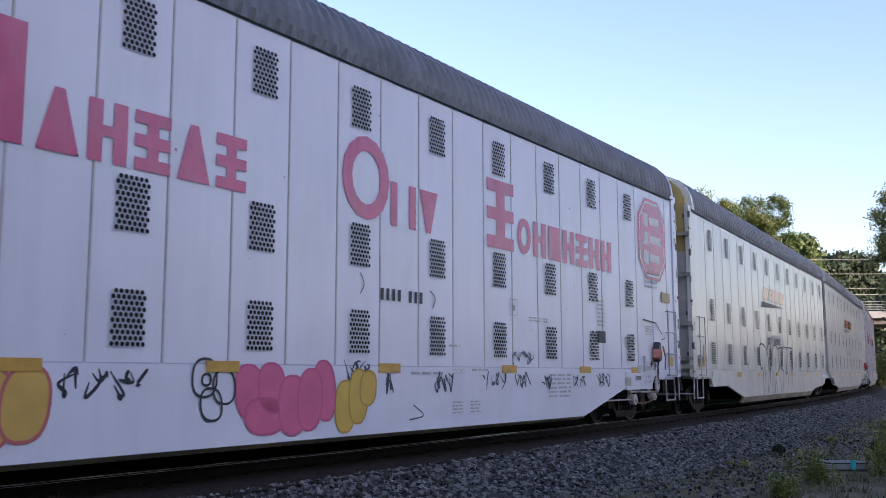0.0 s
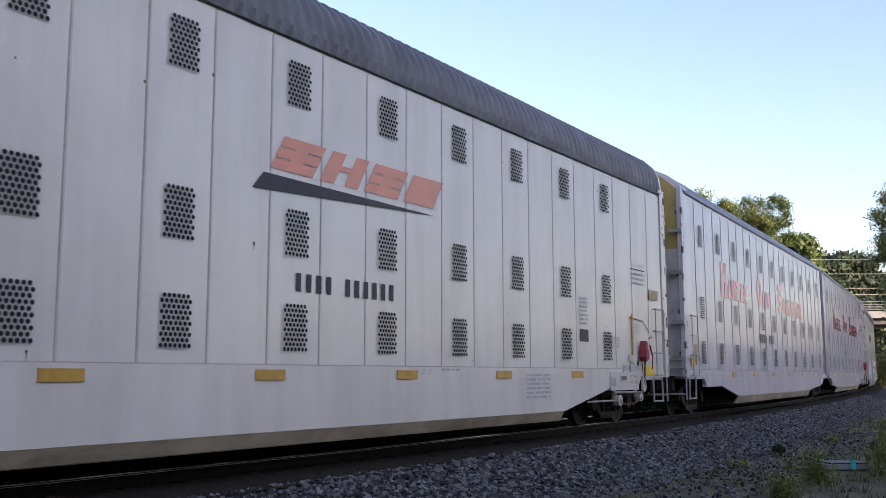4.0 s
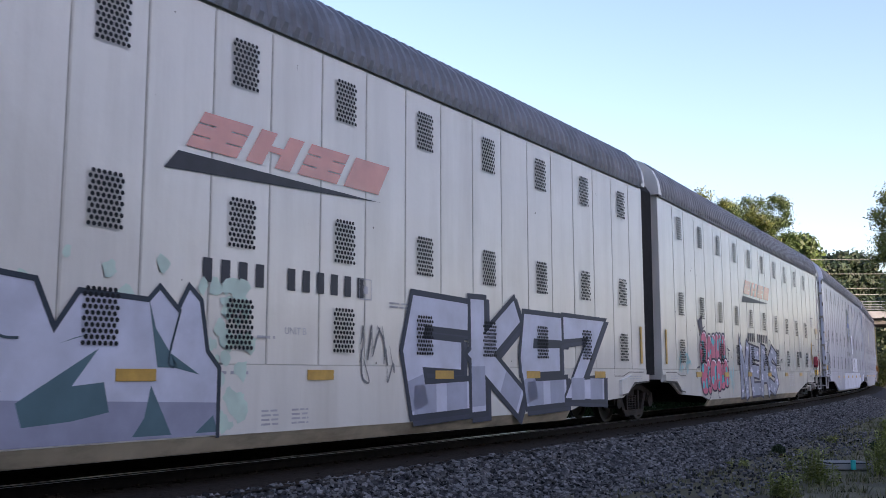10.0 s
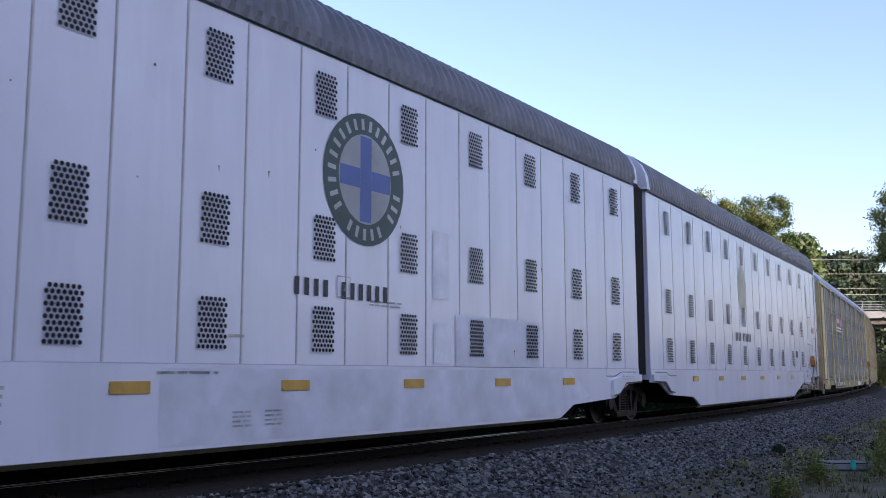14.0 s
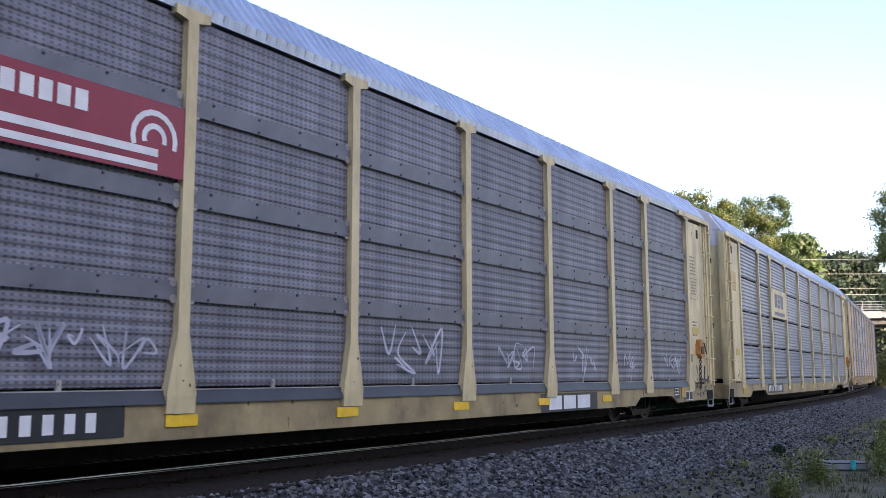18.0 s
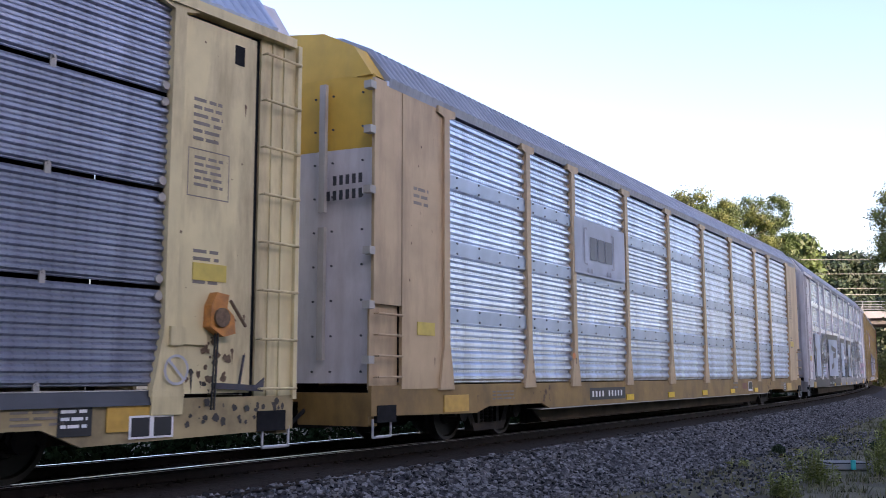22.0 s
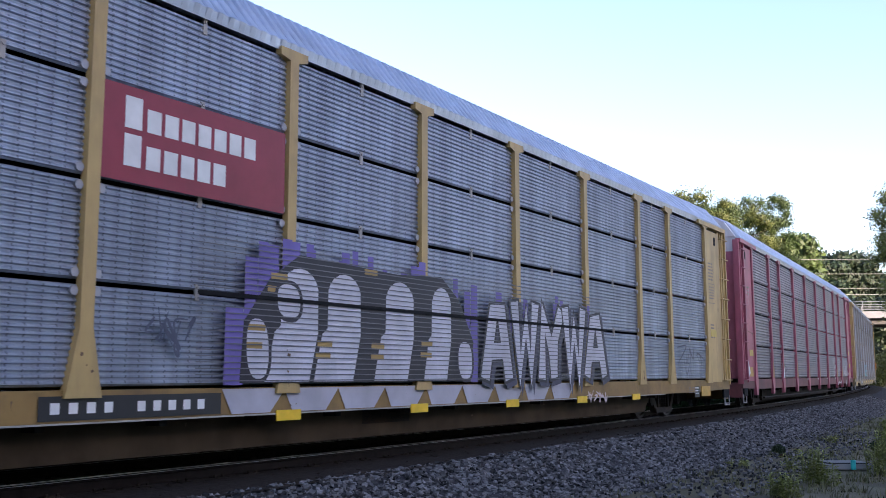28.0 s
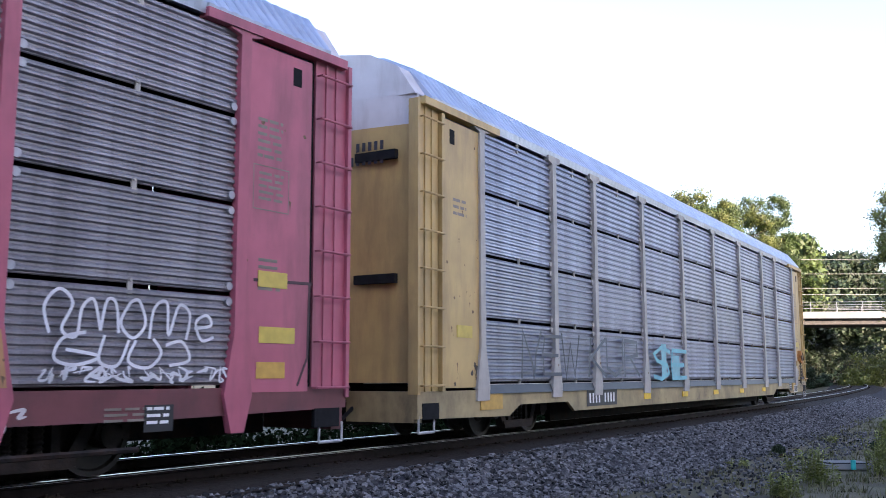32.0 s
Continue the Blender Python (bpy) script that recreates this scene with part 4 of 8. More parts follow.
def rack_car(paint, panel, label, end_top, roof_mat="roof_light", ribs=10, depth=0.02, post=None, rows=4, deep_sill=True, clips=None, reflect="reflector_bright", gap=0.022, band=0.0,
             kick=None, bolts=None, closed_end=False, end_low=None, split=4.55, low_feet=False, sill=None, sill_low=None, seed=1):
    car = tagged(new("autorack_car"), label, "rail car", "cars of the train")
    post = post or paint
    bm = bmesh.new()
    roof_peaked(bm, 0.35, RL - 0.35)
    part("roof", bm, M[roof_mat], car, "corrugated galvanised roof")
    for z in (0.92, 2.55, 4.1):                       # decks seen through the gaps
        bm = bmesh.new()
        box(bm, 0.2, RL - 0.2, -1.38, 1.38, z, z + 0.08)
        part("deck", bm, M["dark_iron"], car)
    bm = bmesh.new()                                  # added black sheet along the middle, for the unlit interior behind the gaps
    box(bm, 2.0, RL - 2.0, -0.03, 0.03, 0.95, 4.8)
    part("interior_shade_sheet", bm, M["black"], car)
    for s in (-1, 1):
        bm = bmesh.new()
        box(bm, 0.3, RL - 0.3, s * RW, s * (RW - 0.10), 4.87, 4.94)
        part("eave_rail", bm, M["roof_light"], car)
    z0, z1 = 0.88, 4.84
    hh = (z1 - z0) / rows
    for side, turn in ((-1, 0), (1, 180)):
        for a, b in zip(POSTS, POSTS[1:]):
            w = b - a - 0.05
            me = shared(("rpanel", panel, round(w, 2), ribs, rows), lambda: ribbed_panel(w, hh, M[panel], ribs, depth, gap, band))
            for r in range(rows):
                piece("side_panel", me, car, (a + 0.025 if side < 0 else b - 0.025, side * (RW - 0.06), z0 + r * hh), turn)

        def post_mesh():
            b = bmesh.new()
            low = [(0.20, 0.80), (0.09, 0.40), (-0.09, 0.40), (-0.20, 0.80)] if low_feet else [(0.20, 0.80), (-0.20, 0.80)]
            prism(b, [(-0.24, 4.90), (0.24, 4.90), (0.24, 4.80), (0.075, 4.76), (0.075, 1.45)] + low + [(-0.075, 1.45), (-0.075, 4.76), (-0.24, 4.80)], -0.05, 0.04)
            return mesh_of("post", b, M[post])
        pm = shared(("post", post, kick, low_feet), post_mesh)
        for x in POSTS:
            po = piece("post", pm, car, (x, side * (RW - 0.01), 0), turn)
            if kick:
                def foot_mesh():
                    b = bmesh.new()
                    loft(b, [(-0.053, 0.86), (-0.053, 0.80), (-0.040, 0.62), (0.0, 0.62), (0.0, 0.86)], -0.19, 0.19)
                    return mesh_of("post_foot", b, M[post])
                piece("post_foot", shared(("foot", post), foot_mesh), po)
        if clips:
            def clip_mesh():
                return mesh_of("clip", disc(), M[clips])
            cm = shared(("clip", clips), clip_mesh)
            if side < 0:
                for a, b in zip(POSTS, POSTS[1:]):
                    for r in range(1, rows):
                        for x in (a + 0.125, b - 0.125):
                            for dz in (-0.085, 0.085):
                                piece("clip", cm, car, (x, -RW + 0.03, z0 + r * hh + dz))
        strap = shared(("strap",), strap_mesh)
        bolt = shared(("bolt",), bolt_mesh)
        if side < 0:
            for a, b in zip(POSTS, POSTS[1:]):
                for r in range(0 if kick else 1, rows + (not bolts)):
                    if bolts and r:
                        def band_mesh():
                            q = bmesh.new()
                            box(q, 0.03, b - a - 0.03, -0.012, 0.0, -0.10, 0.10)
                            return mesh_of("seam_band", q, M[bolts])
                        piece("seam_band", shared(("band", bolts, round(b - a, 2)), band_mesh), car, (a, -RW + 0.012, z0 + r * hh))
                        for k in range(4):
                            for dz in (-0.075, 0.075):
                                piece("bolt", bolt, car, (a + (b - a) * (k + 0.5) / 4, -RW + 0.004, z0 + r * hh + dz))
                    else:
                        piece("strap", strap, car, ((a + b) / 2, -RW + 0.045, z0 + r * hh - (0.0 if r < rows else 0.06)))
    r = random.Random(seed)
    for x in POSTS[1:-1]:
        rust_spots(car, x - 0.09, x + 0.09, 0.9, 1.35, r.randrange(2, 5), -RW - 0.0615, r.randrange(999), "dirt_spot", 0.03)
    # end bays: plate, ladder post, corner
    for e in (0, 1):
        fl = (lambda x: x) if e == 0 else (lambda x: RL - x)
        rz = lambda a, b: (min(fl(a), fl(b)), max(fl(a), fl(b)))
        sg = -1 if e == 0 else 1
        for s in (-1, 1):
            bm = bmesh.new()
            box(bm, *rz(0.68, 1.8), s * RW, s * (RW - 0.05), 0.82, 4.92 if closed_end else 4.75)
            part("end_plate", bm, M[paint], car)
            if closed_end:
                bm = bmesh.new()
                box(bm, *rz(0.03, 0.665), s * (RW - 0.004), s * (RW - 0.05), 1.92, 4.92)
                part("corner_plate", bm, M[paint], car)
                bm = bmesh.new()
                box(bm, *rz(0.03, 0.665), s * (RW - 0.07), s * (RW - 0.10), 0.82, 1.92)
                part("ladder_recess", bm, M[paint], car)
                if s > 0:
                    continue
                for k in range(4):
                    rung = shared(("rung", paint), lambda: rung_mesh(0.56, M[paint]))
                    piece("ladder_rung", rung, car, (rz(0.06, 0.62)[0], -RW + 0.02, 0.98 + 0.27 * k))
                for z in (1.2, 1.9, 2.6, 3.4, 4.2, 4.8):
                    bm = bmesh.new()
                    box(bm, *rz(-0.09, 0.03), -RW - 0.015, -RW + 0.1, z - 0.05, z + 0.05)
                    part("hinge", bm, M["post_grey"], car)
                continue
            bm = bmesh.new()
            if e == 0:
                box(bm, *rz(0.60, 0.68), s * (RW + 0.03), s * (RW - 0.06), 0.78, 4.80)
                st = part("ladder_stile", bm, M[paint], car)
            else:
                # black strip set back in the slit: the gap's darkness as colour
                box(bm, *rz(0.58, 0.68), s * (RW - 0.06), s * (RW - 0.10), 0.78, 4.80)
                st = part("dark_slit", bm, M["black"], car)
            if s < 0:
                near_stile = st
            bm = bmesh.new()
            box(bm, *rz(0.0, 0.58), s * (RW - 0.03), s * (RW - 0.08), 0.74, 4.86)
            cpl = part("corner_plate", bm, M[paint], car)
            for x in (0.20, 0.38):
                bm = bmesh.new()
                box(bm, *rz(x, x + 0.035), s * (RW - 0.008), s * (RW - 0.031), 0.76, 4.84)
                part("fold", bm, M[paint], cpl)
            bm = bmesh.new()
            box(bm, *rz(-0.03, 0.03), s * (RW + 0.02), s * (RW - 0.14), 0.74, 4.88)
            part("corner_post", bm, M[paint], car)
            bm = bmesh.new()
            box(bm, *rz(0.10, 2.35), s * (RW + 0.06), s * (RW - 0.10), 4.82, 4.93)
            part("top_beam", bm, M[paint], car)
            if s < 0:
                bm = bmesh.new()
                # black plate painted as a dark opening
                box(bm, *rz(0.86, 1.0), -RW - 0.004, -RW + 0.02, 4.40, 4.62)
                part("slot", bm, M["black"], car)
        if not closed_end:
            rung = shared(("rung", paint), lambda: rung_mesh(0.56, M[paint]))
            for k in range(8):
                piece("ladder_rung", rung, near_stile, (rz(0.03, 0.59)[0], -RW - 0.005, 0.86 + 0.537 * k))
        rust_spots(car, *rz(0.75, 1.75), 0.9, 4.7, 22 if kick else 10, -RW - 0.0015, seed * 7 + e, "dirt_spot", 0.03)
        if kick:
            rust_spots(car, *rz(0.75, 1.75), 0.84, 1.2, 8, -RW - 0.0045, seed * 7 + 2 + e, "grease", 0.05)
        end_marks(car, fl(-0.055), 4.2 if not closed_end else 3.5, sg, M["letter_black"], -0.95 if not closed_end else -1.36)
        for za, zb, mt in ((0.9, split, end_low or paint), (split, 5.0, end_top)):
            for y0, y1 in ((-1.42, -0.02), (0.02, 1.42)):
                bm = bmesh.new()
                n = 6
                pr = [(fl(0.10 - 0.14 * math.sin(math.pi * (0.5 * (y + 1.42) / 1.42))), y) for y in np.linspace(y0, y1, n)]
                a = [bm.verts.new((x, y, za)) for x, y in pr]
                b = [bm.verts.new((x, y, zb)) for x, y in pr]
                a2 = [bm.verts.new((x - sg * 0.05, y, za)) for x, y in pr]
                b2 = [bm.verts.new((x - sg * 0.05, y, zb)) for x, y in pr]
                for i in range(n - 1):
                    bm.faces.new((a[i], a[i + 1], b[i + 1], b[i]))
                    bm.faces.new((a2[i], b2[i], b2[i + 1], a2[i + 1]))
                bm.faces.new((a[0], b[0], b2[0], a2[0]))
                bm.faces.new((a[-1], a2[-1], b2[-1], b[-1]))
                part("end_door", bm, M[mt], car)
        bm = bmesh.new()
        loft(bm, [(-1.42, 4.98), (-1.12, 5.42), (-0.62, 5.68), (0, 5.78), (0.62, 5.68), (1.12, 5.42), (1.42, 4.98)], fl(0.05), fl(0.36))
        part("end_gable", bm, M[end_top], car)
        for y in (-0.72, -0.1) if closed_end else ():
            bm = bmesh.new()
            for z in (1.2, 3.15):
                box(bm, *rz(-0.10, -0.04), y - 0.05, y + 0.05, z, z + 1.75)
            part("lock_rod", bm, M["post_grey"], car)
        for y in (-1.32, -0.86, -0.56) if closed_end else ():
            for k in range(9):
                piece("bolt", shared(("bolt",), bolt_mesh), car, (fl(-0.045 + 0.09 * abs(y + 0.7)), y, 1.05 + 0.46 * k), -90 if sg < 0 else 90)
        for z in (2.28, 4.05) if not closed_end else ():
            bm = bmesh.new()
            # the opening's darkness is a plain black plate
            box(bm, *rz(-0.065, 0.02), -1.15, -0.45, z, z + 0.13)
            part("end_slot", bm, M["black"], car)
        bm = bmesh.new()
        box(bm, *rz(0.0, 0.2), -1.44, -0.3, 0.36, 0.78)
        box(bm, *rz(0.0, 0.2), 0.3, 1.44, 0.36, 0.78)
        box(bm, *rz(0.0, 0.2), -0.3, 0.3, 0.66, 0.78)
        part("end_sill", bm, M[sill or paint], car)
        bm = bmesh.new()
        # black block in place of a shaded step hole
        box(bm, *rz(0.12, 0.55), -RW - 0.004, -RW + 0.05, 0.40, 0.62)
        part("step_pocket", bm, M["black"], car)
        bm = bmesh.new()
        box(bm, *rz(-1.0, 0.6), -0.16, 0.16, 0.62, 0.94)
        box(bm, *rz(-1.05, -0.75), -0.24, 0.14, 0.58, 0.98)
        part("coupler", bm, M["dark_iron"], car)
        for dy in (-0.4, 0.35):
            bm = bmesh.new()
            q = [Vector((fl(0.1), dy, 0.6)), Vector((fl(-0.3), dy, 0.36)), Vector((fl(-0.6), dy, 0.34)), Vector((fl(-0.8), dy, 0.5))]
            for u, v in zip(q, q[1:]):
                rod(bm, u, v, 0.028)
            part("air_hose", bm, M["black"], car)
        bm = bmesh.new()
        rod(bm, (fl(0.05), -RW + 0.02, 0.45), (fl(0.05), -RW + 0.02, 0.22), 0.016)
        rod(bm, (fl(0.45), -RW + 0.02, 0.45), (fl(0.45), -RW + 0.02, 0.22), 0.016)
        rod(bm, (fl(0.05), -RW + 0.02, 0.22), (fl(0.45), -RW + 0.02, 0.22), 0.016)
        part("stirrup", bm, M["steel_bar"], car)
        if not low_feet:
            bm = bmesh.new()
            box(bm, *rz(1.75, 2.45), -RW - 0.012, -RW, 0.48, 0.72)
            part("reflector", bm, M["reflector"], car, "large orange-yellow sill reflector")
        bm = bmesh.new()
        nz = 1.55 if e == 0 else 1.98
        box(bm, *rz(1.05, 1.5), -RW - 0.01, -RW, nz, nz + 0.18)
        part("notice_plate", bm, M["notice_yellow"], car, "small yellow notice plate")
        truck(car, fl(3.9))
    # side sills with cut-outs over the trucks
    lo = sill_low or (0.36 if deep_sill else 0.57)
    top = 0.78 if kick else 0.872
    pts = [(0.0, top), (RL, top), (RL, lo + 0.05), (RL - 2.7, lo), (RL - 3.1, max(lo, 0.53)), (RL - 5.0, max(lo, 0.53)), (RL - 5.3, lo), (5.3, lo), (5.0, max(lo, 0.53)), (3.1, max(lo, 0.53)), (2.7, lo), (0.0, lo + 0.05)]
    for s in (-1, 1):
        bm = bmesh.new()
        prism(bm, pts, s * (RW - 0.06), s * (RW - 0.006))
        part("side_sill", bm, M[sill or paint], car)
        if sill_low:                                  # set-back girder below the sill
            bm = bmesh.new()
            prism(bm, [(5.0, lo + 0.1), (RL - 5.0, lo + 0.1), (RL - 5.6, 0.19), (5.6, 0.19)], s * (RW - 0.34), s * (RW - 0.30))
            # the sill's shadow on the girder is in this dark colour
            part("lower_girder", bm, M["girder_shade"], car)
            bm = bmesh.new()
            box(bm, 5.0, RL - 5.0, s * (RW - 0.30), s * (RW - 0.004), lo - 0.018, lo - 0.002)
            part("sill_flange", bm, M["post_grey"], car)
        if kick:
            bm = bmesh.new()
            loft(bm, [(s * (RW - 0.02), 0.855), (s * (RW + 0.03), 0.72), (s * (RW - 0.05), 0.72), (s * (RW - 0.05), 0.855)], 1.95, RL - 1.85)
            part("kick_plate", bm, M[kick], car, "dark grey slanted kick plate")
            bm = bmesh.new()
            loft(bm, [(s * (RW - 0.015), 0.868), (s * (RW - 0.015), 0.856), (s * (RW - 0.05), 0.856), (s * (RW - 0.05), 0.868)], 1.95, RL - 1.85)
            part("kick_edge", bm, M["post_grey"], car)
    bm = bmesh.new()
    box(bm, 0.3, RL - 0.3, -0.4, 0.4, 0.30, 0.84)
    # added dark sheet on the near side only, for the blackness under the car
    box(bm, 5.4, RL - 5.4, -0.95, -0.85, 0.16, 0.84)
    for i in range(12):
        x = 6.0 + i * 1.4
        box(bm, x, x + 0.1, -1.4, 1.4, 0.5, 0.84)
    box(bm, 11.0, 12.1, -1.2, -0.5, 0.36, 0.75)
    rod(bm, (13.0, -0.9, 0.55), (14.4, -0.9, 0.55), 0.2, 12)
    part("underframe", bm, M["dark_iron"], car)
    for i in range(5):
        bm = bmesh.new()
        x = 9.0 + i * 2.7
        if low_feet:
            box(bm, x, x + 0.09, -RW - 0.012, -RW, 0.81, 0.87)
        else:
            box(bm, x, x + 0.42, -RW - 0.012, -RW, 0.49, 0.61)
        part("reflector", bm, M["silver_letter" if low_feet else reflect], car)
    if not kick:
        return car
    # hand brake, lever, notices and soot on the far end plate
    bm = bmesh.new()
    prism(bm, [(RL - 1.34, 1.50), (RL - 1.16, 1.40), (RL - 1.00, 1.44), (RL - 1.02, 1.62), (RL - 1.12, 1.70), (RL - 1.10, 1.84), (RL - 1.26, 1.86), (RL - 1.33, 1.72)], -RW - 0.12, -RW)
    hb = part("hand_brake", bm, M["brake_orange"], car, "greasy hand-brake gear with a hanging chain")
    bm = bmesh.new()
    rod(bm, (RL - 1.20, -RW - 0.15, 1.60), (RL - 1.20, -RW - 0.10, 1.60), 0.10, 12)
    part("brake_drum", bm, M["dirt_spot"], hb)
    bm = bmesh.new()
    rod(bm, (RL - 1.10, -RW - 0.14, 1.78), (RL - 0.86, -RW - 0.12, 1.52), 0.018)
    part("lever", bm, M["dirt_spot"], hb)
    bm = bmesh.new()
    chain(bm, ((RL - 1.22, -RW - 0.08, 1.46), (RL - 1.24, -RW - 0.07, 0.66)), 0.07, 0.011)
    part("brake_chain", bm, M["black_paint"], hb)
    bm = bmesh.new()
    prism(bm, [(RL - 1.78, 1.32), (RL - 1.72, 1.49), (RL - 1.30, 1.47), (RL - 1.32, 1.31)], -RW - 0.03, -RW)
    box(bm, RL - 1.80, RL - 1.66, -RW - 0.08, -RW - 0.03, 1.30, 1.49)
    part("bracket", bm, M[paint], hb)
    bm = bmesh.new()
    prism(bm, [(RL - 1.22, 0.87), (RL - 0.52, 0.83), (RL - 0.50, 0.98), (RL - 0.62, 0.90), (RL - 1.20, 0.93)], -RW - 0.05, -RW - 0.03)
    rod(bm, (RL - 0.86, -RW - 0.04, 0.90), (RL - 0.80, -RW - 0.04, 1.22), 0.016)
    part("uncoupling_lever", bm, M["brake_dark"], car, "dark bent lever low on the car's end")
    bm = bmesh.new()
    ribbon(bm, [(RL - 1.71 + 0.14 * math.cos(a), 1.06 + 0.14 * math.sin(a)) for a in np.linspace(0, 6.2832, 19)[:-1]], 0.026, -RW - 0.064, True)
    ribbon(bm, [(RL - 1.80, 1.15), (RL - 1.62, 0.97)], 0.026, -RW - 0.064)
    mark("warning_circle", bm, M["letter_grey"], car, "round worn warning sign with a slash")
    for x in (RL - 2.18, RL - 1.92):
        bm = bmesh.new()
        quad(bm, x - 0.025, x + 0.235, 0.405, 0.625, -RW - 0.014)
        dp = mark("data_plate", bm, M["silver_letter"], car, "black data square with a white edge")
        bm = bmesh.new()
        quad(bm, x, x + 0.21, 0.425, 0.605, -RW - 0.016)
        mark("data_square", bm, M["black_paint"], dp)
    rust_spots(car, RL - 1.40, RL - 0.95, 0.88, 1.45, 22, -RW - 0.006, seed * 7 + 4, "dirt_spot", 0.055, 0.0)
    rust_spots(car, RL - 1.70, RL - 0.1, 0.46, 0.74, 40, -RW - 0.002, seed * 7 + 5, "grease", 0.05, 0.0)
    return car


# ---- ground, ballast, track ----
BALLAST_PROFILE = ((-1600.0, -0.75), (-9.0, -0.75), (-4.2, -0.72), (-3.1, -0.62), (-1.75, -0.20), (0, -0.18), (1.75, -0.20), (2.0, -0.24), (3.1, -0.62), (3.6, -0.68), (9.0, -0.72), (1600.0, -0.75))


def side_of(x, y):
    """Distance from the track's line, towards the camera's side positive, and arc length."""
    i = np.argmin((GX - x) ** 2 + (GY - y) ** 2)
    return (x - GX[i]) * math.sin(TH[i]) - (y - GY[i]) * math.cos(TH[i]), GS[i]


def ground_z(x, y):
    o, s = side_of(x, y)
    z = float(np.interp(o, [p[0] for p in BALLAST_PROFILE], [p[1] for p in BALLAST_PROFILE]))
    if abs(o) > 2.2 and abs(o) < 60:
        z += 0.05 * noise.noise((x * 0.6, y * 0.6, 0)) * min(1, abs(o) - 2.2)
    return float(z)


def ground_material():
    """Soil, grass and crushed stone, each where it lies."""
    m = material("dry_soil_and_grass", (0.080, 0.071, 0.042), 0.95, 0, 1.3, 0.4, 0.8, 25, (0.058, 0.064, 0.024), 0.9, (0.8, 0.8, 0.8))
    return m


M["soil"] = ground_material()
# bed under the loose stones, coloured dark as the shade in their gaps
M["ballast"] = material("crushed_stone_gap_shade", (0.034, 0.034, 0.040), 0.9, 0, 14, 0.4, 1.0, 18, (0.02, 0.02, 0.023), 0.6, (9, 9, 9), spec=0.12)
M["stone"] = material("ballast_stone", (0.102, 0.104, 0.110), 0.85, 0, 20, 0.3, 0.3, 40, island=0.9, spec=0.12)
# brown ballast, darkened in colour for the shade beneath the train
M["dark_ballast"] = material("dark_brown_shaded_ballast", (0.024, 0.019, 0.016), 0.9, 0, 14, 0.4, 1.0, 18, spec=0.12)
M["rail"] = material("rusty_rail_web", (0.018, 0.013, 0.012), 0.7, 0.3, 10, 0.25, spec=0.12)
M["rail_top"] = material("polished_rail_head", (0.62, 0.62, 0.64), 0.28, 1.0, 20, 0.08)
M["tie"] = material("creosoted_tie", (0.024, 0.018, 0.014), 0.85, 0, 6, 0.3, 0.4, 30, random_tint=0.3, spec=0.12)
M["leaf"] = material("broad_leaf", (0.060, 0.098, 0.020), 0.55, 0, 0.35, 0.35, island=0.45)
# brighter, yellower copy of the leaf: low sunlight put into its colour
M["leaf_sunlit"] = material("sunlit_leaf", (0.115, 0.135, 0.026), 0.55, 0, 0.35, 0.35, island=0.45)
M["leaf_dark"] = material("deep_green_leaf", (0.022, 0.042, 0.016), 0.6, 0, 0.3, 0.35, island=0.5)
# near-black leaf colour: the shade under and behind the train is in it
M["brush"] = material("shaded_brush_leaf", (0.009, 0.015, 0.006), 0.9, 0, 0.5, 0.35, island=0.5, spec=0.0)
M["weed"] = material("fresh_weed_leaf", (0.19, 0.22, 0.05), 0.6, 0, 0.8, 0.3, island=0.4)
M["bark"] = material("grey_bark", (0.09, 0.07, 0.05), 0.9, 0, 5, 0.3, 0.8, 20)
M["concrete"] = material("pale_concrete", (0.27, 0.28, 0.285), 0.85, 0, 1.0, 0.12, 0.3, 12, (0.2, 0.18, 0.16), 0.6, (1, 1, 0.4))
M["girder"] = material("painted_girder", (0.10, 0.095, 0.09), 0.7, 0.2, 2, 0.2)
M["galv"] = material("galvanised_railing", (0.40, 0.41, 0.42), 0.5, 0.6, 4, 0.15)
M["wire"] = material("aluminium_wire", (0.55, 0.52, 0.45), 0.4, 0.6, 4, 0.1)
M["grass"] = material("grass_blades", (0.098, 0.104, 0.040), 0.7, 0, 0.8, 0.35, island=0.45)
M["cyan"] = material("turquoise_cap", (0.02, 0.50, 0.48), 0.4, 0, 5, 0.1)


def axis_steps(lo, hi, step):
    mid = list(np.arange(lo, hi + step / 2, step))
    out, d, x = [], step, hi
    while x < 1500:
        d *= 1.35
        x += d
        out.append(x)
    low, d, x = [], step, lo
    while x > -1500:
        d *= 1.35
        x -= d
        low.append(x)
    return np.array(low[::-1] + mid + out)


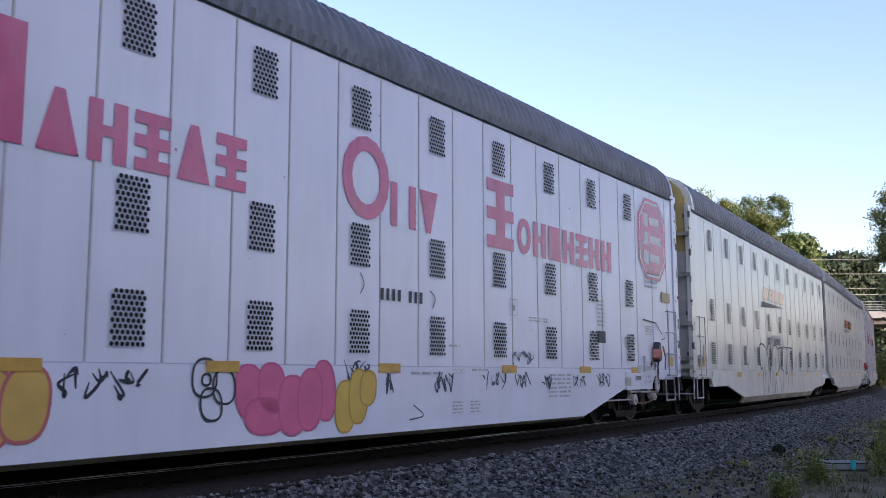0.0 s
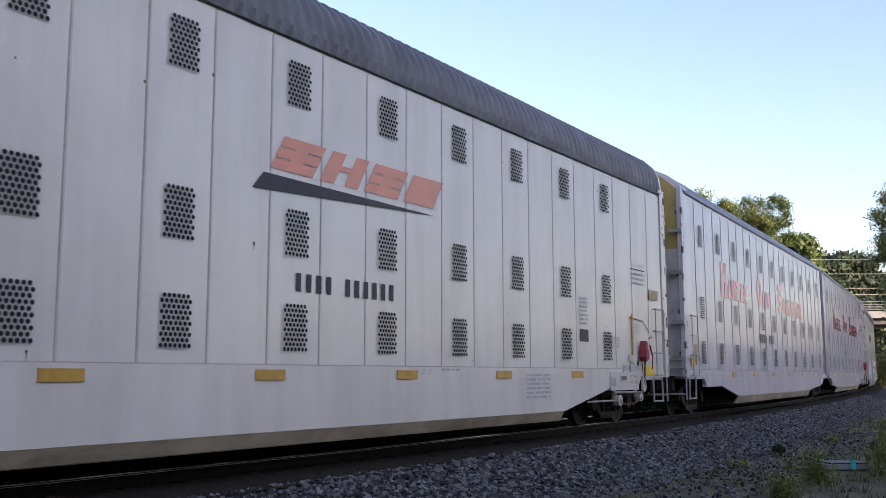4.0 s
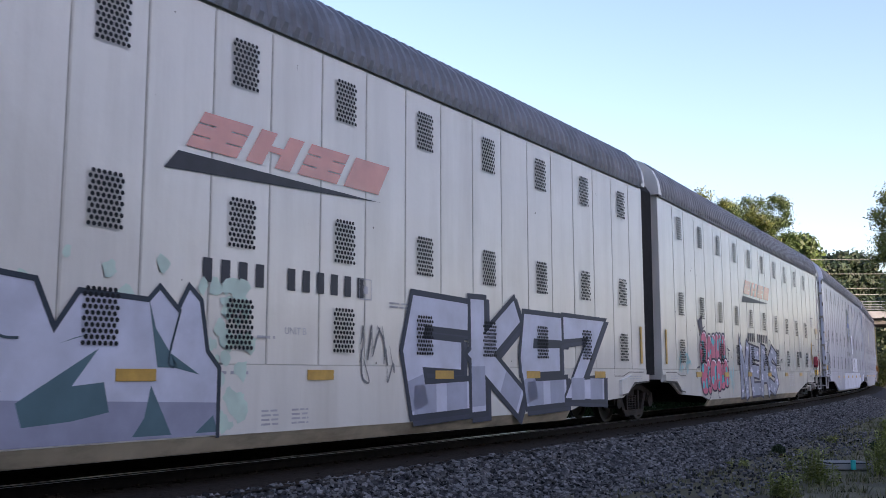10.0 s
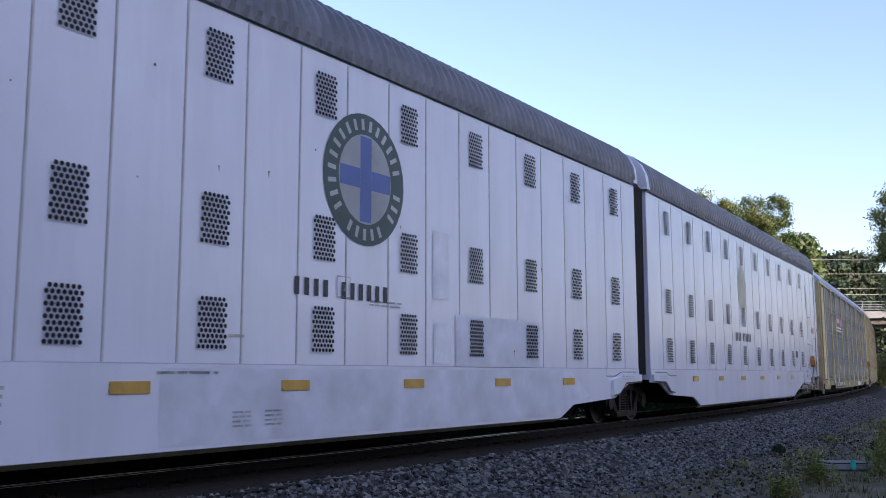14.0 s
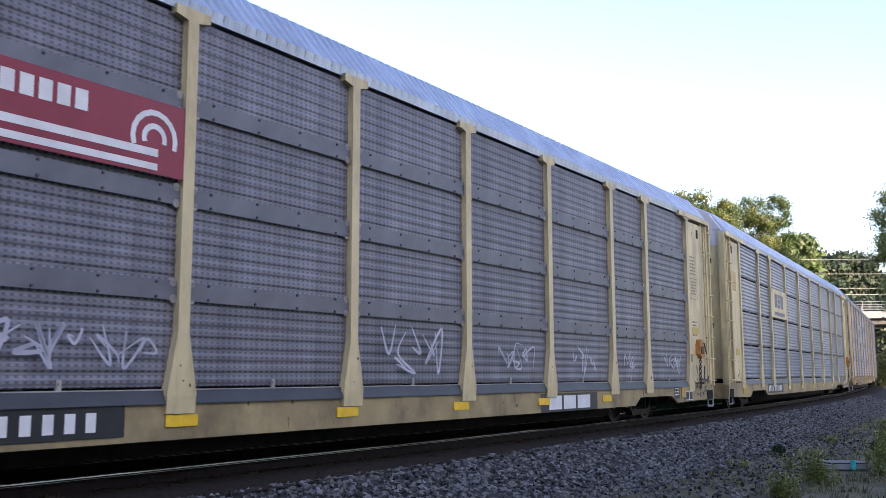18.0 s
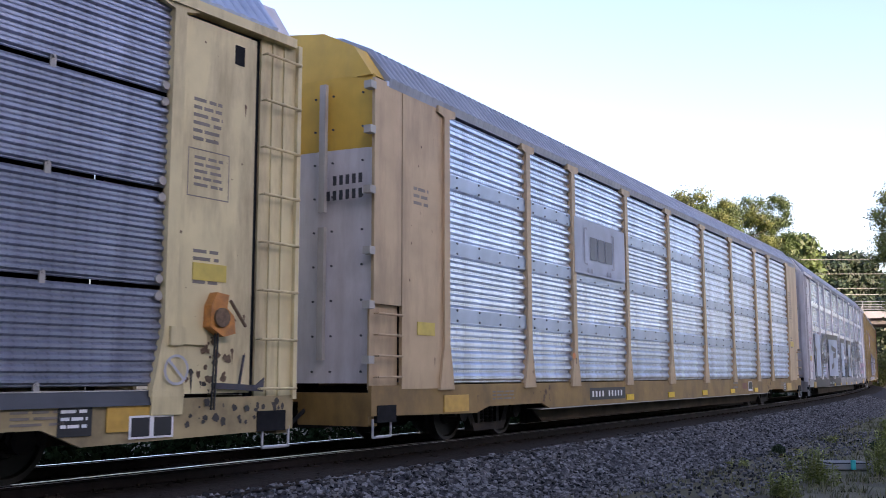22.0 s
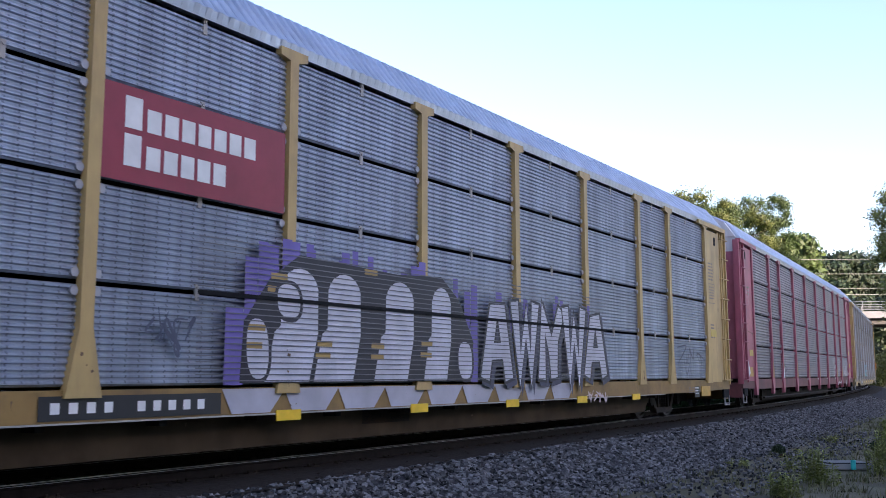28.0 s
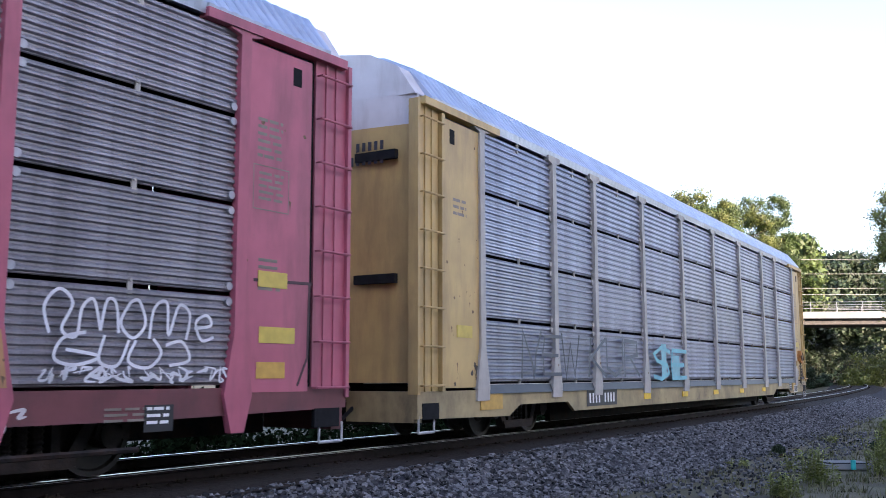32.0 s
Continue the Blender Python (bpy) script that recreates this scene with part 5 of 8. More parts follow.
def build_ground():
    xs, ys = axis_steps(-14, 34, 0.55), axis_steps(0, 70, 0.55)
    verts = [(x, y, ground_z(x, y) - 0.04) for y in ys for x in xs]
    n = len(xs)
    faces = [(j * n + i, j * n + i + 1, (j + 1) * n + i + 1, (j + 1) * n + i) for j in range(len(ys) - 1) for i in range(n - 1)]
    me = bpy.data.meshes.new("ground")
    me.from_pydata(verts, [], faces)
    me.materials.append(M["soil"])
    tagged(new("ground", me), "dry grassy soil beside the railway ballast", "ground", kind="structure")
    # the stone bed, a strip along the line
    for name, offs, mat, label in (("ballast_bed", [(-3.3, -0.68), (-3.0, -0.57), (-1.9, -0.17), (1.9, -0.17), (2.05, -0.21), (3.0, -0.57), (3.3, -0.70)], "ballast", "crushed-stone ballast shoulder, dark in colour for the shade between stones"),
                                   ("stained_ballast", [(-1.95, -0.164), (-1.7, -0.141), (1.7, -0.141), (1.98, -0.168)], "dark_ballast", "dark brown ballast between and beside the rails, train's shade in its colour")):
        ss = np.concatenate([np.arange(-30, 60, 0.5), np.arange(60, 300, 2.0)])
        verts, faces = [], []
        k = len(offs)
        for s in ss:
            for o, z in offs:
                x, y, _ = on_track(s, o + 0.10 * noise.noise((s * 0.9, o, 3.0)) * (abs(o) > 1.8))
                verts.append((x, y, z + 0.02 * noise.noise((s * 2.0, o * 3, 0))))
        for j in range(len(ss) - 1):
            for i in range(k - 1):
                faces.append((j * k + i, j * k + i + 1, (j + 1) * k + i + 1, (j + 1) * k + i))
        me = bpy.data.meshes.new(name)
        me.from_pydata(verts, [], faces)
        me.materials.append(M[mat])
        tagged(new(name, me), label, "ballast", kind="structure")


def scatter_stones(name, count, s0, s1, o0, o1, size, mat, seed, label, zoff=0.0):
    """Loose crushed stones: angular lumps, each turned its own way."""
    r = np.random.RandomState(seed)
    base = np.array([(a, b, c) for c in (-0.62, 0.62) for a, b in ((-0.62, -0.62), (0.62, -0.62), (0.62, 0.62), (-0.62, 0.62))])
    tri = np.array([(0, 1, 5, 4), (1, 2, 6, 5), (2, 3, 7, 6), (3, 0, 4, 7), (4, 5, 6, 7), (3, 2, 1, 0)])
    u = r.rand(count)
    s = s0 + (s1 - s0) * u ** 1.5
    o = o0 + (o1 - o0) * r.rand(count)
    th = np.interp(s, GS, TH)
    x = np.interp(s, GS, GX) + o * np.sin(th)
    y = np.interp(s, GS, GY) - o * np.cos(th)
    z = np.interp(o, [-3.0, -1.9, 1.9, 2.05, 3.0, 3.4, 6.0], [-0.57, -0.17, -0.17, -0.21, -0.57, -0.69, -0.70]) + zoff
    sz = size * r.uniform(0.5, 1.6, count)
    a, b = r.uniform(0, 6.28, count), r.uniform(0, 6.28, count)
    v = base[None] * (sz[:, None] * r.uniform(0.45, 1.4, (count, 8)))[:, :, None]
    ca, sa, cb, sb = np.cos(a), np.sin(a), np.cos(b), np.sin(b)
    vx = v[..., 0] * ca[:, None] - v[..., 1] * sa[:, None]
    vy = v[..., 0] * sa[:, None] + v[..., 1] * ca[:, None]
    vz = v[..., 2]
    vy2, vz2 = vy * cb[:, None] - vz * sb[:, None], vy * sb[:, None] + vz * cb[:, None]
    vv = np.stack([vx + x[:, None], vy2 + y[:, None], vz2 * 0.8 + z[:, None]], -1).reshape(-1, 3)
    ff = (tri[None] + 8 * np.arange(count)[:, None, None]).reshape(-1, 4)
    me = bpy.data.meshes.new(name)
    me.from_pydata(vv.tolist(), [], ff.tolist())
    me.materials.append(M[mat])
    return tagged(new(name, me), label, "stones", kind="stuff")


def build_track():
    tr = tagged(new("railway_track"), "railway track with polished rails on dark wooden ties", "railway track", kind="structure")
    prof = [(-0.07, -0.165), (0.07, -0.165), (0.07, -0.15), (0.012, -0.13), (0.012, -0.045), (0.036, -0.035), (0.036, -0.004), (-0.036, -0.004), (-0.036, -0.035), (-0.012, -0.045), (-0.012, -0.13), (-0.07, -0.15)]
    ss = np.concatenate([np.arange(-40, 60, 1.0), np.arange(60, 330, 3.0)])
    for side in (-0.755, 0.755):
        for name, pr, mat in (("rail", prof, "rail"), ("rail_head", [(-0.030, -0.004), (0.0365, -0.018), (0.0365, -0.014), (0.022, 0.001), (-0.026, 0.001)], "rail_top")):
            verts, faces, k = [], [], len(pr)
            for s in ss:
                for o, z in pr:
                    x, y, _ = on_track(s, side + o)
                    verts.append((x, y, z))
            for j in range(len(ss) - 1):
                for i in range(k):
                    faces.append((j * k + i, j * k + (i + 1) % k, (j + 1) * k + (i + 1) % k, (j + 1) * k + i))
            me = bpy.data.meshes.new(name)
            me.from_pydata(verts, [], faces)
            me.materials.append(M[mat])
            ob = new(name, me)
            ob.parent = tr
            if name == "rail":
                rail = ob
            else:
                ob.parent = rail
    bm = bmesh.new()
    box(bm, -0.115, 0.115, -1.3, 1.3, -0.34, -0.145)
    for s in (-0.755, 0.755):
        box(bm, -0.09, 0.09, s - 0.17, s + 0.17, -0.146, -0.134)
        for dx in (-0.06, 0.06):
            for dy in (-0.1, 0.1):
                box(bm, dx - 0.012, dx + 0.012, s + dy - 0.012, s + dy + 0.012, -0.14, -0.11)
    tie = mesh_of("tie", bm, M["tie"])
    for i in range(290):
        x, y, th = on_track(-22 + i * 0.53)
        ob = new("tie", tie)
        ob.parent, ob.location, ob.rotation_euler = tr, (x, y, 0), (0, 0, th)


def leaf_cloud(name, centres, per, size, mat, parent, seed, label=""):
    """Leaf clumps: many small bent leaves round each centre (x, y, z, radius)."""
    r = np.random.RandomState(seed)
    c = np.repeat(np.array(centres, float), per, 0)
    n = len(c)
    d = r.normal(size=(n, 3))
    d /= np.linalg.norm(d, axis=1)[:, None]
    pos = c[:, :3] + d * (c[:, 3] * np.abs(r.normal(0.72, 0.34, n)))[:, None] * np.array([1, 1, 0.8])
    a = r.normal(size=(n, 3))
    a /= np.linalg.norm(a, axis=1)[:, None]
    b = np.cross(a, d)
    b /= np.linalg.norm(b, axis=1)[:, None] + 1e-9
    sz = (size * r.uniform(0.6, 1.4, n))[:, None]
    v = np.stack([pos - a * sz, pos + b * sz * 0.55, pos + a * sz, pos - b * sz * 0.55], 1).reshape(-1, 3)
    f = np.arange(4 * n).reshape(-1, 4)
    me = bpy.data.meshes.new(name)
    me.from_pydata(v.tolist(), [], f.tolist())
    me.materials.append(M[mat])
    ob = new(name, me)
    ob.parent = parent
    return tagged(ob, label)


def tree(x, y, top, spread, mat, seed, label, base=None, leaf=0.30, clumps=70, per=70, low=0.3):
    """A broad-leaved tree: tapered trunk, limbs and a ragged crown."""
    r = random.Random(seed)
    z0 = ground_z(x, y) if base is None else base
    t = tagged(new("tree"), label, "tree", "trees beyond the track")
    t.location = (x, y, z0)
    h = top - z0
    bm = bmesh.new()
    tips = []
    p, k = Vector((0, 0, -0.2)), 7
    rad = 0.022 * h
    for i in range(k):
        q = Vector((r.uniform(-.03, .03) * h * (i > 0), r.uniform(-.03, .03) * h * (i > 0), h * 0.8 * (i + 1) / k))
        n = 8
        r0, r1 = rad * (1 - i / (k + 1)), rad * (1 - (i + 1) / (k + 1))
        ra = [bm.verts.new(p + Vector((r0 * math.cos(6.283 * j / n), r0 * math.sin(6.283 * j / n), 0))) for j in range(n)]
        rb = [bm.verts.new(q + Vector((r1 * math.cos(6.283 * j / n), r1 * math.sin(6.283 * j / n), 0))) for j in range(n)]
        for j in range(n):
            bm.faces.new((ra[j], ra[(j + 1) % n], rb[(j + 1) % n], rb[j]))
        if i >= 2:
            for _ in range(3):
                a = r.uniform(0, 6.283)
                e = q + Vector((math.cos(a) * spread * r.uniform(.4, .8), math.sin(a) * spread * r.uniform(.4, .8), h * r.uniform(.04, .16)))
                rod(bm, q, e, r1 * 0.35, 5)
                tips.append(e)
        p = q
    part("trunk", bm, M["bark"], t)
    cl = []
    for i in range(clumps):
        v = r.uniform(low, 1.0)
        prof = math.sin(math.pi * min(1, max(0.04, (1.04 - v) / (1.04 - low)) ** 0.62)) ** 0.6
        a, q = r.uniform(0, 6.283), r.uniform(0.35, 1.0) ** 0.6
        rr = spread * prof * q
        s = spread * r.uniform(0.16, 0.36)
        cl.append((rr * math.cos(a), rr * math.sin(a), min(h * v, h - s * 0.8), s))
    leaf_cloud("crown", cl, per, leaf, mat, t, seed, "ragged leafy crown")
    return t


def bush(x, y, r0, h, mat, seed, label, leaf=0.14, n=26, per=60, z=None):
    b = tagged(new("bush"), label, "bush", "bushes by the line")
    b.location = (x, y, ground_z(x, y) if z is None else z)
    r = random.Random(seed)
    bm = bmesh.new()
    cl = []
    for i in range(n):
        a, q = r.uniform(0, 6.283), r.uniform(0, 1) ** 0.5
        hz = h * r.uniform(0.15, 1.0) * (1 - 0.5 * q)
        e = (r0 * q * math.cos(a), r0 * q * math.sin(a), hz)
        cl.append((*e, r0 * r.uniform(0.18, 0.32)))
        rod(bm, (e[0] * 0.15, e[1] * 0.15, -0.1), e, 0.02, 4)
    part("stems", bm, M["bark"], b)
    leaf_cloud("foliage", cl, per, leaf, mat, b, seed)
    return b


def build_bridge():
    br = tagged(new("road_bridge"), "concrete road bridge on a dark girder with a metal railing", "bridge")
    br.location, br.rotation_euler = (47.0, 118.0, -0.75), (0, 0, radians(-4))
    bm = bmesh.new()
    box(bm, -24, 30, -4.5, 4.5, 8.32, 8.5)
    box(bm, -24, 30, -4.6, -4.2, 8.35, 9.15)
    box(bm, -24, 30, 4.2, 4.6, 8.35, 9.15)
    part("parapet_deck", bm, M["concrete"], br, "pale concrete parapet and deck")
    for y in (-3.8, -1.3, 1.3, 3.8):
        bm = bmesh.new()
        for z0, z1, w in ((7.65, 7.72, 0.2), (7.72, 8.22, 0.03), (8.22, 8.31, 0.2)):
            box(bm, -24, 30, y - w, y + w, z0, z1)
        part("girder", bm, M["girder"], br)
    for y in (-4.4, 4.4):
        bm = bmesh.new()
        for z in (9.55, 9.95, 10.3):
            rod(bm, (-24, y, z), (30, y, z), 0.035)
        part("railing", bm, M["galv"], br)
        for i in range(19):
            bm = bmesh.new()
            rod(bm, (-24 + 3 * i, y, 9.1), (-24 + 3 * i, y, 10.3), 0.045)
            part("railing_post", bm, M["galv"], br)
    for x in (-18, 21):
        bm = bmesh.new()
        box(bm, x - 1.0, x + 1.0, -4.6, 4.6, -0.3, 7.64)
        part("abutment", bm, M["girder"], br)


def build_wires():
    w = tagged(new("overhead_line"), "overhead wires slung between wooden poles", "power line")
    for x in (-2.0, 84.0):
        bm = bmesh.new()
        rod(bm, (x, 111, -0.9), (x, 111, 17.6), 0.16, 8)
        for z in (15.0, 13.2, 11.2):
            box(bm, x - 0.06, x + 0.06, 110.0, 112.0, z - 0.07, z + 0.07)
        part("pole", bm, M["bark"], w)
    for z0, z1, dy in ((15.1, 14.5, 0), (13.3, 13.0, 0.3), (11.5, 11.3, -0.4), (10.9, 10.6, 0.6)):
        bm = bmesh.new()
        q = [Vector((-2.0 + 86 * i / 24, 111 + dy, z0 + (z1 - z0) * i / 24 - 0.5 * (1 - (i / 12 - 1) ** 2))) for i in range(25)]
        for a, b in zip(q, q[1:]):
            rod(bm, a, b, 0.03, 5)
        part("wire", bm, M["wire"], w)


def build_woods():
    """An unseen wooded rise, added behind the camera to keep the low sun off the line, and far woods round the horizon.
    """
    n = 200
    side = Vector((-SUN_DIR.y, SUN_DIR.x, 0)).normalized()
    fwd = Vector((SUN_DIR.x, SUN_DIR.y, 0)).normalized()
    verts, faces = [], []
    for i in range(n):
        q = -170 + 292 * i / (n - 1)
        top = 42.5 + 4.0 * noise.noise((q * 0.07, 0, 0)) + 2.0 * noise.noise((q * 0.35, 3, 0)) - 0.6 * max(0, q - 96)
        for dx, z in ((58, -0.9), (64, top * 0.35), (72, top * 0.75), (80, top), (96, top * 0.8), (130, -0.9)):
            jit = 2.0 * noise.noise((q * 0.3, dx * 0.3, z * 0.2))
            v = fwd * (dx + jit) + side * q
            verts.append((v.x, v.y, z))
    for i in range(n - 1):
        for k in range(5):
            a = i * 6 + k
            faces.append((a, a + 1, a + 7, a + 6))
    me = bpy.data.meshes.new("wooded_rise")
    me.from_pydata(verts, [], faces)
    me.materials.append(M["leaf_dark"])
    tagged(new("wooded_rise", me), "unseen wooded hillside, added to shade the line", "woods", kind="structure")
    verts, faces, n = [], [], 240
    for i in range(n):
        a = 2 * math.pi * i / n
        top = 13 + 4 * noise.noise((math.cos(a) * 9, math.sin(a) * 9, 0)) + 2 * noise.noise((math.cos(a) * 40, math.sin(a) * 40, 5))
        for rr, z in ((330, -0.9), (336, top * 0.7), (350, top), (380, -0.9)):
            verts.append((rr * math.cos(a) + 10, rr * math.sin(a) + 60, z))
    for i in range(n):
        for k in range(3):
            a, b = i * 4 + k, ((i + 1) % n) * 4 + k
            faces.append((a, b, b + 1, a + 1))
    me = bpy.data.meshes.new("far_woods")
    me.from_pydata(verts, [], faces)
    me.materials.append(M["leaf_dark"])
    tagged(new("far_woods", me), "distant dark green woods on the skyline", "woods", kind="stuff")


def grass_tufts(count, seed):
    r = np.random.RandomState(seed)
    s = 0.5 + 50 * r.rand(count) ** 1.3
    o = 3.3 + 7.5 * r.rand(count) ** 0.8
    keep = np.array([noise.noise((a * 0.35, b * 0.6, 7)) > -0.12 for a, b in zip(s, o)])
    s, o = s[keep], o[keep]
    th = np.interp(s, GS, TH)
    x, y = np.interp(s, GS, GX) + o * np.sin(th), np.interp(s, GS, GY) - o * np.cos(th)
    ok = np.hypot(x, y) > 2.5
    x, y = x[ok], y[ok]
    per = 7
    X, Y = np.repeat(x, per) + r.normal(0, .05, len(x) * per), np.repeat(y, per) + r.normal(0, .05, len(x) * per)
    Z = np.repeat(np.array([ground_z(a, b) - 0.05 for a, b in zip(x, y)]), per)
    h = np.repeat(r.uniform(0.04, 0.17, len(x)), per) * r.uniform(0.6, 1.3, len(X))
    a, lean, w = r.uniform(0, 6.28, len(X)), r.uniform(0.1, 0.9, len(X)), r.uniform(0.006, 0.014, len(X))
    v = np.stack([np.stack([X - w * np.sin(a), Y + w * np.cos(a), Z], 1), np.stack([X + w * np.sin(a), Y - w * np.cos(a), Z], 1),
                  np.stack([X + lean * h * np.cos(a), Y + lean * h * np.sin(a), Z + h], 1)], 1).reshape(-1, 3)
    me = bpy.data.meshes.new("grass")
    me.from_pydata(v.tolist(), [], np.arange(len(v)).reshape(-1, 3).tolist())
    me.materials.append(M["grass"])
    tagged(new("grass", me), "sparse dry grass and weeds beside the ballast", "grass", kind="stuff")


build_ground()
build_track()
scatter_stones("ballast_stones", 56000, -4, 60, 1.85, 3.6, 0.031, "stone", 5, "loose pale crushed stones on the ballast shoulder")
# track and far-side stones share the colour darkened for under-train shade
scatter_stones("track_stones", 7000, -9, 45, -1.9, 1.9, 0.034, "dark_ballast", 6, "dark brown stones between the ties, train's shade in their colour", 0.0)
scatter_stones("verge_stones", 4200, -9, 30, 3.3, 5.2, 0.028, "stone", 8, "scattered crushed stones in the verge", 0.035)
scatter_stones("far_side_stones", 3000, 4, 50, -3.3, -1.8, 0.04, "dark_ballast", 7, "dark crushed stones on the far shoulder, train's shade in their colour")
build_woods()
build_bridge()


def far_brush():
    """Low brush along the far side of the track; its near-black leaves hold the train's shade."""
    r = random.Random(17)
    b = tagged(new("brush"), "low brush along the far side, train's shade in its near-black leaf colour", "brush", kind="stuff")
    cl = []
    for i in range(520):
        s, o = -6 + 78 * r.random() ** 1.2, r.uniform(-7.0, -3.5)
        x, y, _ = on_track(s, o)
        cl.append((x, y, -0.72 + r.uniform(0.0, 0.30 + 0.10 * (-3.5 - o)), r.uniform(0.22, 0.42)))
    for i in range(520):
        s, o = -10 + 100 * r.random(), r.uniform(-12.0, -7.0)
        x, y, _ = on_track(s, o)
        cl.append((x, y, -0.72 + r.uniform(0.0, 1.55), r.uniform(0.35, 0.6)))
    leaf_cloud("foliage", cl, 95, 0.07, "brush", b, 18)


far_brush()
build_wires()
grass_tufts(8500, 11)

# ---- trees beyond the line ----
TREES = (
    (24.6, 92, 18.8, 3.6, "leaf_sunlit", "sunlit tree with yellow-green leaves"), (20.5, 96, 17.0, 4.0, "leaf", "leafy green tree beyond the railway"), (28.0, 98, 18.6, 3.4, "leaf", "leafy green tree beyond the railway"),
    (31.5, 101, 19.0, 3.8, "leaf_sunlit", "broad tree with golden sunlight in its leaf colour"), (35.4, 104, 20.4, 3.6, "leaf", "tall leafy green tree beyond the railway"), (45.2, 124, 18.8, 3.6, "leaf", "leafy green tree beyond the railway"),
    (33.5, 108, 15.0, 5.0, "leaf_dark", "dark green tree behind the bridge"), (49.0, 130, 12.5, 4.0, "leaf_dark", "dark green tree behind the bridge"),
    (69.0, 166, 21.6, 6.5, "leaf_dark", "broad dark green tree on the skyline"), (62.0, 160, 19.6, 5.5, "leaf_dark", "broad dark green tree on the skyline"), (75.5, 166, 18.5, 5.5, "leaf_dark", "broad dark green tree on the skyline"),
    (66.0, 150, 12.5, 6.0, "leaf_dark", "dark green tree behind the bridge"), (57.0, 150, 12.0, 5.5, "leaf_dark", "dark green tree behind the bridge"), (75.0, 150, 12.0, 6.0, "leaf_dark", "dark green tree behind the bridge"),
    (39.8, 80, 17.0, 3.4, "leaf_sunlit", "sunlit yellow-green tree at the edge of the line"),
)
for i, (x, y, top, sp, mt, lab) in enumerate(TREES):
    tree(x, y, top, sp, mt, 40 + i, lab, leaf=0.105 if y < 120 else 0.34, clumps=120, per=430 if y < 120 else 480, low=0.22)
BUSHES = ((46.6, 104, 3.2, 4.6, "leaf_sunlit"), (50.5, 106, 3.5, 5.5, "leaf_sunlit"), (43.8, 103, 1.8, 1.8, "leaf_sunlit"), (54, 104, 3.5, 5.0, "leaf"), (48.5, 125, 5, 6.5, "leaf_dark"), (44.5, 124, 4.5, 6.5, "leaf_dark"), (53.5, 126, 5, 6.5, "leaf_dark"), (43.0, 113, 2.2, 2.6, "leaf_dark"), (57.0, 112, 4, 7, "leaf_dark"), (39.5, 122, 4, 7, "leaf_dark"), (44, 128, 4, 7, "leaf_dark"),
          # the brush bushes carry under-train shade in their leaf colour
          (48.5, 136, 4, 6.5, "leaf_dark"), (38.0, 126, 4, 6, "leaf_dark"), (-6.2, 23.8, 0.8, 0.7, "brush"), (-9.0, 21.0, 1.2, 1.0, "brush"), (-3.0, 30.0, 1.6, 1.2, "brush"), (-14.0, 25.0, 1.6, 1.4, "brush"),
          (11.9, 25.6, 0.4, 0.5, "weed"), (12.8, 27.5, 0.5, 0.6, "weed"), (7.24, 21.1, 0.11, 0.22, "leaf_dark"), (10.0, 22.4, 0.16, 0.16, "leaf_dark"))
for i, (x, y, r0, h, mt) in enumerate(BUSHES):
    bush(x, y, r0, h, mt, 90 + i, "low green weeds beside the ballast" if r0 < 0.6 else "leafy green bush on the bank", leaf=0.04 if r0 < 0.6 else (0.07 if y < 40 else 0.14), per=90 if y < 40 else 190)



def weed_clump(x, y, r0, h, stalks, seed):
    """Upright weeds: thin stalks with narrow pointed leaves all the way up."""
    w = tagged(new("weed"), "spiky light green weeds in the verge", "weed", "weeds beside the ballast")
    w.location = (x, y, ground_z(x, y) - 0.05)
    r, st, lf = random.Random(seed), bmesh.new(), bmesh.new()
    for i in range(stalks):
        a, q = r.uniform(0, 6.283), r0 * r.random() ** 0.6
        p = Vector((q * math.cos(a), q * math.sin(a), 0))
        top = p + Vector((r.uniform(-.1, .1), r.uniform(-.1, .1), h * r.uniform(0.5, 1.05)))
        rod(st, p, top, 0.005, 4)
        for k in range(16):
            c = p.lerp(top, 0.15 + 0.85 * k / 15)
            b = r.uniform(0, 6.283)
            d = Vector((math.cos(b), math.sin(b), r.uniform(0.15, 0.9))).normalized()
            n = Vector((-math.sin(b), math.cos(b), 0))
            ln, wd = r.uniform(0.07, 0.15), r.uniform(0.010, 0.018)
            v = [lf.verts.new(c + u) for u in (Vector(), d * ln * 0.45 + n * wd, d * ln - Vector((0, 0, ln * 0.25)), d * ln * 0.45 - n * wd)]
            lf.faces.new(v)
    tagged(part("stalk", st, M["weed"], w), kind="stuff")
    tagged(part("foliage", lf, M["weed"], w), kind="stuff")


WEEDS = ((6.0, 15.95, 0.17, 0.62, 22), (6.15, 15.7, 0.16, 0.36, 14), (4.78, 13.75, 0.22, 0.34, 26), (7.62, 16.9, 0.28, 0.75, 30), (7.9, 17.3, 0.3, 0.8, 26), (6.1, 17.2, 0.12, 0.30, 7), (9.9, 24.8, 0.15, 0.28, 8), (5.5, 18.2, 0.2, 0.15, 8))
for i, (x, y, r0, h, n) in enumerate(WEEDS):
    weed_clump(x, y, r0, h, n, 400 + i)

# a small concrete cover with a turquoise cap, in the grass
cov = tagged(new("utility_cover"), "pale concrete utility cover with a turquoise cap", "utility box")
cov.location = (7.35, 18.0, -0.70)
bm = bmesh.new()
box(bm, -0.42, 0.42, -0.3, 0.3, 0.0, 0.09)
part("slab", bm, M["concrete"], cov)
bm = bmesh.new()
box(bm, -0.36, 0.36, -0.26, 0.26, 0.09, 0.115)
part("lid", bm, M["black_paint"], cov)
bm = bmesh.new()
